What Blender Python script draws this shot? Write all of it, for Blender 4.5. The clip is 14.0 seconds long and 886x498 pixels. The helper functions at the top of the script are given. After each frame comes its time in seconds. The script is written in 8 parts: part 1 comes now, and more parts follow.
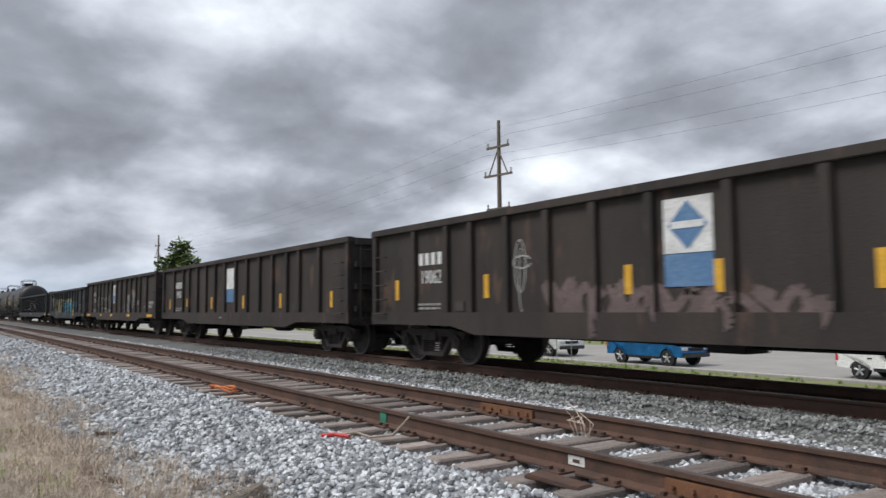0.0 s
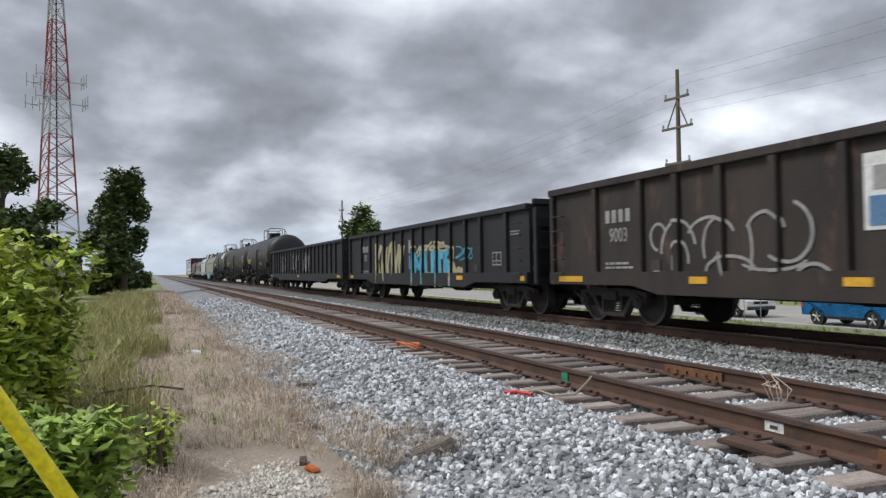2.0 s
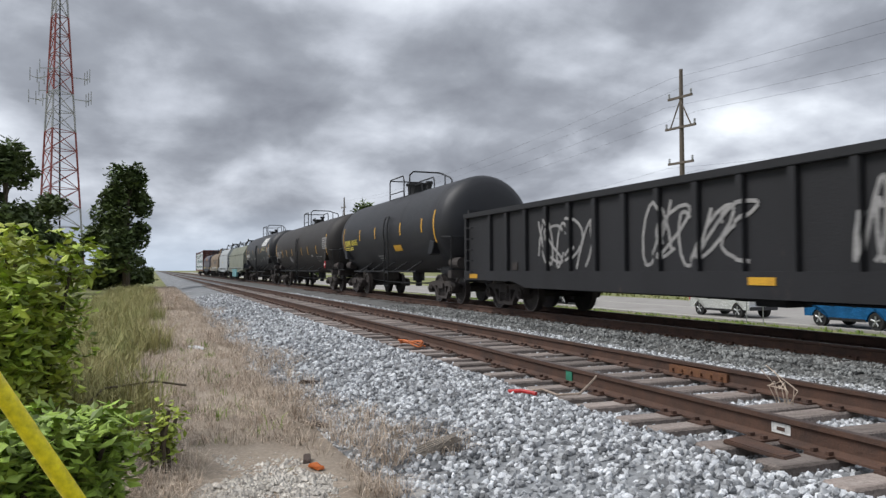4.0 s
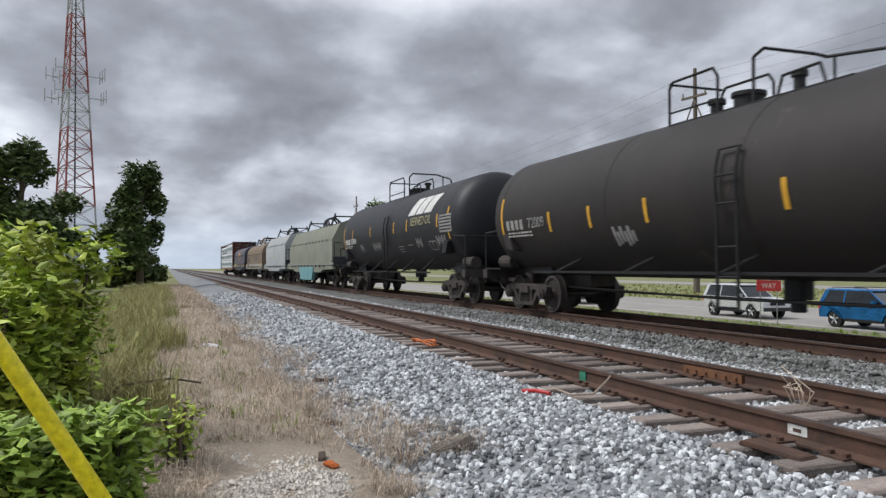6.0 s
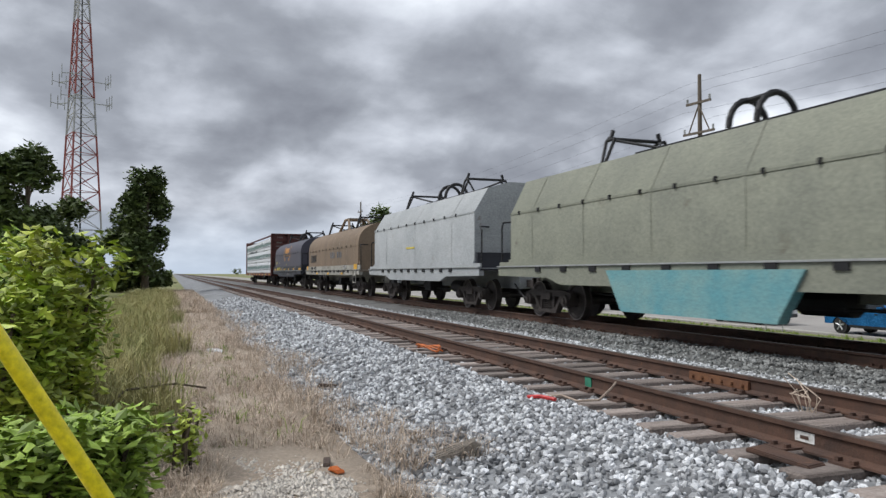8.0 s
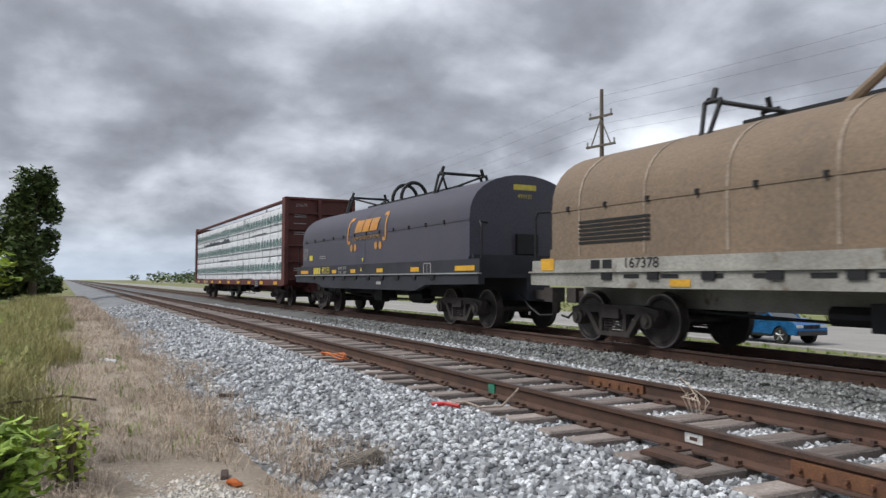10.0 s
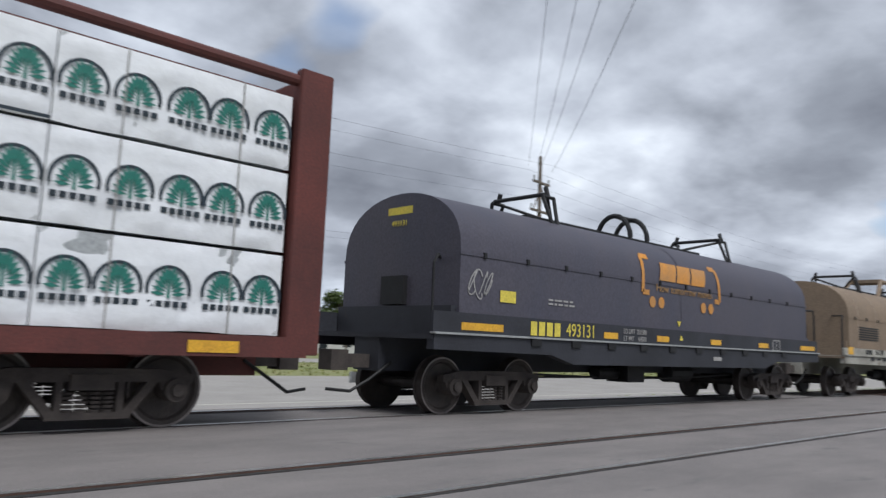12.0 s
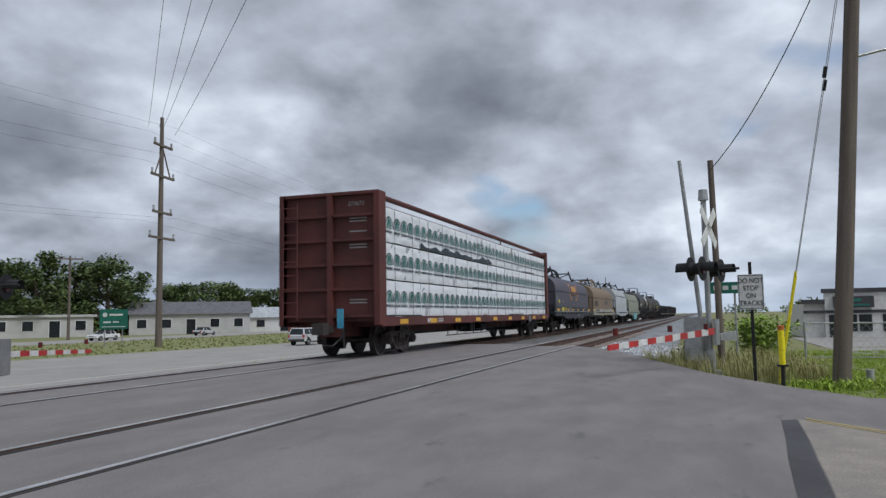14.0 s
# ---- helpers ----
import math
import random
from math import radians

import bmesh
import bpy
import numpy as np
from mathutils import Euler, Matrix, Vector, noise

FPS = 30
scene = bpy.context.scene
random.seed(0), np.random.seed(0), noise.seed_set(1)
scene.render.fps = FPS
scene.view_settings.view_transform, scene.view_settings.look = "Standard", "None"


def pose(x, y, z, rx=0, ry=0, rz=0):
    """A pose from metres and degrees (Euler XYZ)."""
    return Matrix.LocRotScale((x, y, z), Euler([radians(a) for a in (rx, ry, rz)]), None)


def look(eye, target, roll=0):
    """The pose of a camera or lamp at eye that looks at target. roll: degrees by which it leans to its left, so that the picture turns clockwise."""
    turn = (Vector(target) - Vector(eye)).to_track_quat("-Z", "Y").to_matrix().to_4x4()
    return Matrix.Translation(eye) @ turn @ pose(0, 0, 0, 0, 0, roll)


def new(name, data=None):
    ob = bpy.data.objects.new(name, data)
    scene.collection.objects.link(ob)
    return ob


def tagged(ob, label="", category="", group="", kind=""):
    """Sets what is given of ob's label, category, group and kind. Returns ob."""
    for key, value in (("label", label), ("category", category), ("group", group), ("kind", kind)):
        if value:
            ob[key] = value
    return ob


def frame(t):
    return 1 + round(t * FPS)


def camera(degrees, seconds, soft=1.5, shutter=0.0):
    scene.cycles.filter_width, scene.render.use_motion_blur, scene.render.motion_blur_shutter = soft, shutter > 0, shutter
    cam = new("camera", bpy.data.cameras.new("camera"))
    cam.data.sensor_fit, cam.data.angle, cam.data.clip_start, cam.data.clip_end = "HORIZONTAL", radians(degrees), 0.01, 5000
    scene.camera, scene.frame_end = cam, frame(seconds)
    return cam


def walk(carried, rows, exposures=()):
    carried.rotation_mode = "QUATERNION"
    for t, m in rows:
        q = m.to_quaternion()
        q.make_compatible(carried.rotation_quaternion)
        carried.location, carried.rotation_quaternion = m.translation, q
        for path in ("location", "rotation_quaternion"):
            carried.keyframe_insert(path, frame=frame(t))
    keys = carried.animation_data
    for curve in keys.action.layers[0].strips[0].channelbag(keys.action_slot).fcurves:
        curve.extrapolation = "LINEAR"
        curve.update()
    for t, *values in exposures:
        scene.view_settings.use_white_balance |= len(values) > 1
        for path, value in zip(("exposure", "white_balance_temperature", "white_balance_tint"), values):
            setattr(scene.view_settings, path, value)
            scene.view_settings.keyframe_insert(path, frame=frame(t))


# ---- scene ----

SECONDS = 14.0
cam = camera(60.7, SECONDS, 1.4, 0.12)
EYE = 1.04
# seconds, eye x, eye y, yaw, pitch, roll
PATH = [
    (0, 0.036, 0.054, 55.87, 4.54, 0.38), (0.5, 0.028, 0.018, 64.05, 2.62, 0.45), (1, 0.026, 0.008, 67.29, 1.71, 0.55),
    (1.5, 0.023, 0.010, 68.65, 1.56, 0.69), (2, 0.019, -0.006, 68.95, 1.64, 0.73), (2.5, 0.007, -0.019, 68.98, 1.71, 0.67),
    (3.7, -0.015, -0.025, 69.05, 1.55, 0.36), (5, -0.034, -0.034, 69.24, 1.29, 0.05), (5.5, -0.028, -0.046, 69.58, 1.35, 0.0),
    (6, -0.021, -0.051, 69.95, 1.43, 0.02), (6.5, -0.018, -0.06, 70.2, 1.55, 0.05), (7, -0.03, -0.057, 70.42, 1.60, 0.13),
    (8.3, -0.028, -0.06, 70.2, 1.9, -0.12), (9.5, -0.025, -0.061, 68.73, 2.21, -0.39), (10, -0.024, -0.034, 63.31, 2.43, -0.32),
    (10.5, -0.006, 0.038, 52.07, 2.95, -0.04), (11, 0.036, 0.083, 28.38, 4.82, -0.91), (11.2, 0.066, 0.07, 15.16, 5.61, -1.44),
    (11.5, 0.068, 0.053, -7.5, 6.32, -1.6), (11.8, 0.072, 0.023, -31.43, 7.04, -2.4), (12, 0.061, 0.011, -43.61, 7.24, -2.27),
    (12.5, 0.051, 0.001, -61.83, 6.59, -0.89), (13, -0.033, 0.002, -67.09, 6.03, 0.41), (13.5, -0.086, 0.02, -69.54, 5.44, 0.62),
    (14, -0.111, -0.03, -71.12, 5.10, 0.95),
]
walk(cam, [(t, pose(x, y, EYE, 90 + pitch, roll, yaw)) for t, x, y, yaw, pitch, roll in PATH], [(0, 0.85, 6350, 10), (10.6, 0.85, 6350, 10), (11.6, 1.08, 6250, 10), (12, 0.78, 6150, 10), (12.5, 0.6, 6060, 9), (14, 0.45, 6030, 10)])

# ---- world and light ----
SUN_ELEVATION, SUN_AZIMUTH = 52, 200


def make_world():
    world = bpy.data.worlds.new("overcast_sky")
    scene.world = world
    world.use_nodes = True
    nt = world.node_tree
    nt.nodes.clear()
    N = nt.nodes.new
    L = nt.links.new
    out, bg = N("ShaderNodeOutputWorld"), N("ShaderNodeBackground")
    sky = N("ShaderNodeTexSky")
    sky.sky_type, sky.sun_disc = "NISHITA", False
    sky.sun_elevation, sky.sun_rotation = radians(SUN_ELEVATION), radians(SUN_AZIMUTH)
    blue = N("ShaderNodeMix")
    blue.data_type, blue.blend_type = "RGBA", "MULTIPLY"
    blue.inputs[0].default_value = 1
    blue.inputs[7].default_value = (0.09, 0.09, 0.09, 1)
    L(sky.outputs[0], blue.inputs[6])
    co, sep = N("ShaderNodeTexCoord"), N("ShaderNodeSeparateXYZ")
    L(co.outputs["Generated"], sep.inputs[0])

    def math_node(op, a, b):
        m = N("ShaderNodeMath")
        m.operation = op
        for i, v in enumerate((a, b)):
            if isinstance(v, (int, float)):
                m.inputs[i].default_value = v
            else:
                L(v, m.inputs[i])
        return m.outputs[0]

    up = math_node("MAXIMUM", sep.outputs[2], 0.0)
    flat = math_node("ADD", up, 0.36)
    px, py = math_node("DIVIDE", sep.outputs[0], flat), math_node("DIVIDE", sep.outputs[1], flat)
    comb = N("ShaderNodeCombineXYZ")
    L(px, comb.inputs[0])
    L(py, comb.inputs[1])

    def cloud(scale, detail, rough, dist, off):
        mp = N("ShaderNodeMapping")
        mp.inputs["Location"].default_value = off
        L(comb.outputs[0], mp.inputs[0])
        n = N("ShaderNodeTexNoise")
        n.inputs["Scale"].default_value, n.inputs["Detail"].default_value = scale, detail
        n.inputs["Roughness"].default_value, n.inputs["Distortion"].default_value = rough, dist
        L(mp.outputs[0], n.inputs["Vector"])
        return n.outputs["Fac"]

    big, small = cloud(1.25, 4, 0.5, 0.15, (3.1, 7.7, 0)), cloud(3.6, 6, 0.54, 0.15, (1.3, 2.2, 0))
    mix = math_node("ADD", math_node("MULTIPLY", big, 0.66), math_node("MULTIPLY", small, 0.34))
    ramp = N("ShaderNodeValToRGB")
    e = ramp.color_ramp.elements
    e[0].position, e[0].color = 0.37, (0.15, 0.16, 0.185, 1)
    e[1].position, e[1].color = 0.63, (0.68, 0.71, 0.745, 1)
    for p, c in ((0.45, (0.23, 0.245, 0.275, 1)), (0.52, (0.37, 0.39, 0.43, 1)), (0.575, (0.50, 0.525, 0.565, 1))):
        el = ramp.color_ramp.elements.new(p)
        el.color = c
    L(mix, ramp.inputs[0])
    # haze near the horizon
    hz = N("ShaderNodeMapRange")
    hz.inputs[1].default_value, hz.inputs[2].default_value = 0.0, 0.085
    hz.inputs[3].default_value, hz.inputs[4].default_value = 0.75, 0.0
    L(up, hz.inputs[0])
    haze = N("ShaderNodeMix")
    haze.data_type = "RGBA"
    haze.inputs[7].default_value = (0.36, 0.42, 0.50, 1)
    L(hz.outputs[0], haze.inputs[0])
    L(ramp.outputs[0], haze.inputs[6])
    # a few blue gaps
    gaps = cloud(1.3, 4, 0.5, 0.2, (8.4, 3.9, 0))
    gap = N("ShaderNodeMapRange")
    gap.inputs[1].default_value, gap.inputs[2].default_value = 0.735, 0.80
    # the cloud breaks towards the east
    east = N("ShaderNodeMapRange")
    east.inputs[1].default_value, east.inputs[2].default_value, east.inputs[4].default_value = 0.88, 1.0, 0.24
    L(sep.outputs[0], east.inputs[0])
    L(math_node("ADD", gaps, east.outputs[0]), gap.inputs[0])
    fin = N("ShaderNodeMix")
    fin.data_type = "RGBA"
    clear = N("ShaderNodeMapRange")
    clear.inputs[1].default_value, clear.inputs[2].default_value = 0.06, 0.13
    L(up, clear.inputs[0])
    L(math_node("MULTIPLY", gap.outputs[0], clear.outputs[0]), fin.inputs[0])
    L(haze.outputs[2], fin.inputs[6])
    L(blue.outputs[2], fin.inputs[7])
    L(fin.outputs[2], bg.inputs[0])
    bg.inputs[1].default_value = 0.88
    L(bg.outputs[0], out.inputs[0])


make_world()
sun_data = bpy.data.lights.new("sun", "SUN")
sun_data.energy, sun_data.angle, sun_data.color = 1.5, radians(25), (1, 0.97, 0.93)
sun = new("sun", sun_data)
sun.matrix_world = look((0, 0, 60), (60 * math.cos(radians(SUN_ELEVATION)) * math.sin(radians(SUN_AZIMUTH + 180)), 60 * math.cos(radians(SUN_ELEVATION)) * math.cos(radians(SUN_AZIMUTH + 180)), 60 - 60 * math.sin(radians(SUN_ELEVATION))))


# ---- materials ----
def mat(name, col, col2=None, rough=0.8, metal=0.0, scale=6.0, fine=60.0, bump=0.3, spots=None, spot_at=0.6, island=0.0, rand=0.0, emit=0.0, stretch=None, grain=1.0):
    """A surface with colour variation at two scales, relief, and stains of a second colour."""
    m = bpy.data.materials.new(name)
    m.use_nodes = True
    nt = m.node_tree
    b = nt.nodes["Principled BSDF"]
    N, L = nt.nodes.new, nt.links.new
    b.inputs["Roughness"].default_value, b.inputs["Metallic"].default_value = rough, metal
    co = N("ShaderNodeTexCoord")
    vec = co.outputs["Object"]
    if stretch:
        mp = N("ShaderNodeMapping")
        mp.inputs["Scale"].default_value = stretch
        L(vec, mp.inputs[0])
        vec = mp.outputs[0]

    def noise_node(s, d, src):
        n = N("ShaderNodeTexNoise")
        n.inputs["Scale"].default_value, n.inputs["Detail"].default_value, n.inputs["Roughness"].default_value = s, d, 0.62
        L(src, n.inputs["Vector"])
        return n.outputs["Fac"]

    big, small = noise_node(scale, 5, vec), noise_node(fine, 4, co.outputs["Object"])
    col2 = col2 or tuple(min(1, c * 0.62) for c in col)

    def blend(fac, a, c, kind="MIX"):
        x = N("ShaderNodeMix")
        x.data_type, x.blend_type = "RGBA", kind
        for i, v in ((0, fac), (6, a), (7, c)):
            if isinstance(v, tuple):
                x.inputs[i].default_value = (*v[:3], 1)
            elif isinstance(v, float):
                x.inputs[i].default_value = v
            else:
                L(v, x.inputs[i])
        return x.outputs[2]

    def span(src, lo, hi, a=0.0, c=1.0):
        r = N("ShaderNodeMapRange")
        for i, v in enumerate((lo, hi, a, c)):
            r.inputs[i + 1].default_value = v
        L(src, r.inputs[0])
        return r.outputs[0]

    c = blend(span(big, 0.35, 0.65), col, col2)
    g = span(small, 0.3, 0.7, 1 - 0.28 * grain, 1 + 0.22 * grain)
    gc = N("ShaderNodeCombineColor")
    for i in range(3):
        L(g, gc.inputs[i])
    c = blend(1.0, c, gc.outputs[0], "MULTIPLY")
    if spots:
        c = blend(span(noise_node(scale * 2.3, 6, vec), spot_at, spot_at + 0.1), c, spots)
    if island or rand:
        src = N("ShaderNodeNewGeometry").outputs["Random Per Island"] if island else N("ShaderNodeObjectInfo").outputs["Random"]
        k = island or rand
        r = span(src, 0, 1, 1 - k, 1 + k)
        rc = N("ShaderNodeCombineColor")
        for i in range(3):
            L(r, rc.inputs[i])
        c = blend(1.0, c, rc.outputs[0], "MULTIPLY")
    L(c, b.inputs["Base Color"])
    L(span(small, 0.2, 0.8, max(0.03, rough - 0.12), min(1, rough + 0.1)), b.inputs["Roughness"])
    if bump:
        bp = N("ShaderNodeBump")
        bp.inputs["Strength"].default_value, bp.inputs["Distance"].default_value = bump, 0.02
        L(small, bp.inputs["Height"])
        L(bp.outputs[0], b.inputs["Normal"])
    if emit:
        b.inputs["Emission Color"].default_value = (*col, 1)
        b.inputs["Emission Strength"].default_value = emit
    return m


# Stone bed coloured darker than the loose stones, as shade in their gaps.
M_gravel = mat("gap_dark_crushed_stone", (0.27, 0.28, 0.29), (0.15, 0.155, 0.16), 0.9, 0, 0.9, 22, 1.0, (0.46, 0.44, 0.41), 0.62)
M_stone = mat("loose_stone", (0.54, 0.55, 0.56), (0.38, 0.39, 0.405), 0.85, 0, 3, 40, 0.4, island=0.7)
M_dark_stone = mat("main_track_stone", (0.28, 0.285, 0.275), (0.16, 0.165, 0.16), 0.9, 0, 2, 30, 0.5, island=0.6)
M_dark_gravel = mat("main_track_ballast", (0.16, 0.16, 0.155), (0.09, 0.09, 0.085), 0.9, 0, 1.2, 25, 1.0)
M_asphalt = mat("grey_asphalt", (0.225, 0.205, 0.197), (0.168, 0.154, 0.15), 0.85, 0, 0.5, 90, 0.35, (0.115, 0.112, 0.112), 0.63, stretch=(1, 2.5, 1))
M_patch = mat("dark_patch_asphalt", (0.075, 0.075, 0.08), None, 0.85, 0, 1, 80, 0.3)
M_old = mat("worn_asphalt", (0.30, 0.27, 0.23), (0.22, 0.20, 0.18), 0.9, 0, 2, 50, 0.5)
M_road = mat("pale_concrete_road", (0.34, 0.32, 0.295), (0.28, 0.265, 0.245), 0.85, 0, 0.4, 60, 0.2, (0.25, 0.24, 0.225), 0.66)
M_line = mat("road_paint", (0.62, 0.60, 0.52), (0.45, 0.43, 0.38), 0.7, 0, 6, 60, 0.2)
M_yline = mat("yellow_road_paint", (0.55, 0.42, 0.14), (0.35, 0.28, 0.15), 0.7, 0, 6, 60, 0.2)
M_soil = mat("grassy_soil", (0.16, 0.19, 0.06), (0.24, 0.22, 0.10), 0.95, 0, 0.5, 30, 0.8)
M_median = mat("mown_grass", (0.16, 0.19, 0.055), (0.24, 0.235, 0.10), 0.95, 0, 0.3, 12, 0.8)
M_drysoil = mat("dry_soil", (0.40, 0.335, 0.265), (0.30, 0.245, 0.19), 0.95, 0, 0.8, 30, 0.9, (0.16, 0.16, 0.06), 0.66)
M_sand = mat("white_crushed_lime", (0.60, 0.56, 0.50), (0.46, 0.42, 0.37), 0.95, 0, 4, 60, 1.0, (0.34, 0.29, 0.23), 0.66)
M_sandstone = mat("limestone_chips", (0.66, 0.62, 0.56), (0.50, 0.46, 0.41), 0.95, 0, 6, 40, 0.4, island=0.3)
M_dry = mat("dry_grass", (0.60, 0.50, 0.40), (0.42, 0.34, 0.265), 0.9, 0, 0.9, 30, 0, island=0.5)
M_tan = mat("tall_tan_grass", (0.40, 0.35, 0.16), (0.26, 0.28, 0.10), 0.9, 0, 0.9, 30, 0, island=0.35)
M_lawn = mat("green_grass", (0.17, 0.27, 0.035), (0.24, 0.30, 0.07), 0.9, 0, 0.7, 30, 0, island=0.3)
M_lawn2 = mat("median_grass", (0.19, 0.22, 0.06), (0.28, 0.27, 0.11), 0.9, 0, 0.3, 30, 0, island=0.2)
M_turf = mat("bright_turf", (0.24, 0.36, 0.03), (0.30, 0.38, 0.06), 0.9, 0, 0.7, 30, 0, island=0.3)
M_leaf = mat("bright_leaves", (0.28, 0.40, 0.045), (0.42, 0.45, 0.075), 0.6, 0, 1.6, 20, 0, island=0.6)
M_leaf2 = mat("green_leaves", (0.20, 0.32, 0.045), (0.31, 0.41, 0.065), 0.6, 0, 1.6, 20, 0, island=0.6)
M_tree = mat("tree_leaves", (0.062, 0.10, 0.027), (0.11, 0.145, 0.04), 0.7, 0, 0.5, 10, 0, island=0.45)
M_redleaf = mat("reddish_leaves", (0.10, 0.035, 0.03), None, 0.7, 0, 0.5, 10, 0, island=0.4)
M_bark = mat("bark", (0.14, 0.11, 0.08), None, 0.95, 0, 5, 40, 0.8, stretch=(1, 1, 0.2))
M_rail = mat("rusty_rail_steel", (0.115, 0.062, 0.042), (0.07, 0.042, 0.032), 0.75, 0.15, 4, 70, 0.4, (0.16, 0.08, 0.045), 0.63)
M_head = mat("worn_rail_head", (0.17, 0.125, 0.105), (0.11, 0.08, 0.07), 0.45, 0.5, 3, 80, 0.15)
M_shiny = mat("polished_rail_head", (0.75, 0.74, 0.72), (0.5, 0.49, 0.48), 0.35, 0.9, 3, 80, 0.1)
M_tie = mat("weathered_tie_wood", (0.33, 0.28, 0.25), (0.20, 0.165, 0.145), 0.95, 0, 2.5, 45, 0.9, (0.13, 0.07, 0.055), 0.62, rand=0.35, stretch=(3, 0.6, 1))
M_tie_dark = mat("dark_tie_wood", (0.10, 0.07, 0.055), (0.06, 0.045, 0.04), 0.95, 0, 2.5, 45, 0.9, rand=0.3)
M_gond = mat("dark_gondola_paint", (0.046, 0.035, 0.029), (0.023, 0.018, 0.016), 0.75, 0.1, 1.1, 30, 0.3, (0.085, 0.05, 0.036), 0.58, stretch=(1, 1, 0.35))
M_gond2 = mat("black_gondola_paint", (0.020, 0.020, 0.023), (0.014, 0.014, 0.016), 0.7, 0.1, 0.8, 30, 0.25, (0.065, 0.045, 0.038), 0.66, stretch=(1, 1, 0.35))
M_tank = mat("black_tank_paint", (0.012, 0.013, 0.017), (0.018, 0.018, 0.021), 0.55, 0.05, 0.7, 25, 0.1, (0.06, 0.055, 0.05), 0.68, stretch=(1, 1, 0.4))
M_tank2 = mat("brown_black_tank_paint", (0.018, 0.015, 0.014), (0.027, 0.022, 0.020), 0.65, 0.05, 0.7, 25, 0.15, (0.075, 0.062, 0.052), 0.64, stretch=(1, 1, 0.4))
M_truck = mat("dusty_truck_steel", (0.075, 0.063, 0.057), (0.045, 0.038, 0.036), 0.85, 0.2, 4, 50, 0.5)
M_wheel = mat("wheel_steel", (0.085, 0.072, 0.066), (0.05, 0.044, 0.042), 0.6, 0.5, 4, 50, 0.2)
M_tread = mat("worn_wheel_rim", (0.28, 0.25, 0.24), None, 0.4, 0.8, 4, 50, 0.1)
M_black = mat("black_steel", (0.018, 0.018, 0.02), None, 0.6, 0.2, 4, 50, 0.2)
M_csx = mat("dark_blue_grey_hood", (0.062, 0.062, 0.086), (0.078, 0.072, 0.092), 0.6, 0.1, 0.6, 25, 0.1, (0.10, 0.09, 0.095), 0.68, stretch=(1, 1, 0.5))
M_csx_frame = mat("dark_blue_frame", (0.035, 0.037, 0.047), None, 0.65, 0.1, 1, 30, 0.2, (0.07, 0.055, 0.045), 0.67)
M_ns = mat("tan_dusty_hood", (0.24, 0.175, 0.12), (0.18, 0.135, 0.095), 0.8, 0.05, 0.6, 25, 0.15, (0.15, 0.115, 0.09), 0.64, stretch=(1, 1, 0.4))
M_ns_streak = mat("pale_dusty_seam", (0.40, 0.33, 0.26), (0.22, 0.165, 0.12), 0.85, 0, 2.5, 30, 0.1)
M_ns_frame = mat("dirty_grey_white_frame", (0.38, 0.37, 0.33), (0.26, 0.25, 0.22), 0.8, 0.05, 1.2, 30, 0.2, (0.16, 0.13, 0.10), 0.6)
M_sage = mat("sage_grey_hood", (0.25, 0.26, 0.205), (0.20, 0.21, 0.17), 0.75, 0.05, 0.8, 25, 0.15, (0.14, 0.13, 0.10), 0.66)
M_palegrey = mat("pale_grey_hood", (0.42, 0.44, 0.45), (0.34, 0.36, 0.37), 0.7, 0.05, 0.8, 25, 0.15, (0.22, 0.20, 0.17), 0.67)
M_oxide = mat("oxide_red_paint", (0.125, 0.034, 0.028), (0.08, 0.025, 0.022), 0.7, 0.05, 1.0, 30, 0.2, (0.06, 0.03, 0.026), 0.64)
M_wrap = mat("white_lumber_wrap", (0.74, 0.76, 0.78), (0.72, 0.74, 0.77), 0.45, 0, 1.5, 5, 0.5, grain=0.25)
M_green = mat("green_print", (0.015, 0.14, 0.115), (0.02, 0.17, 0.13), 0.55, 0, 3, 20, 0.1)
M_navy = mat("dark_print_and_gap", (0.02, 0.035, 0.05), None, 0.55, 0, 3, 20, 0.1)
M_yellow = mat("reflective_yellow", (0.72, 0.40, 0.03), (0.60, 0.32, 0.03), 0.5, 0, 5, 40, 0.1)
M_lemon = mat("yellow_lettering", (0.70, 0.58, 0.08), (0.55, 0.45, 0.07), 0.6, 0, 5, 40, 0.1)
M_orange = mat("orange_print", (0.62, 0.26, 0.03), (0.42, 0.22, 0.08), 0.6, 0, 1.5, 30, 0.1, (0.16, 0.13, 0.12), 0.66)
M_white = mat("white_paint", (0.72, 0.72, 0.70), (0.58, 0.58, 0.56), 0.6, 0, 4, 40, 0.15)
M_chalk = mat("faded_white_marking", (0.36, 0.35, 0.34), (0.26, 0.255, 0.25), 0.8, 0, 4, 40, 0.1)
M_sky = mat("blue_spray_paint", (0.05, 0.27, 0.42), (0.10, 0.40, 0.55), 0.6, 0, 2, 30, 0.1)
M_cream = mat("cream_spray_paint", (0.44, 0.40, 0.24), (0.30, 0.28, 0.18), 0.6, 0, 2, 30, 0.1)
M_rust_pink = mat("faded_pink_spray_paint", (0.16, 0.115, 0.11), (0.10, 0.075, 0.07), 0.8, 0, 2, 30, 0.1)
M_decal = mat("blue_decal", (0.08, 0.17, 0.33), (0.12, 0.22, 0.36), 0.5, 0, 4, 30, 0.1)
M_red = mat("red_reflective", (0.55, 0.03, 0.03), (0.40, 0.03, 0.03), 0.5, 0, 4, 40, 0.1)
M_pvc = mat("glossy_yellow_plastic", (0.90, 0.78, 0.012), (0.86, 0.72, 0.012), 0.35, 0, 3, 30, 0.05)
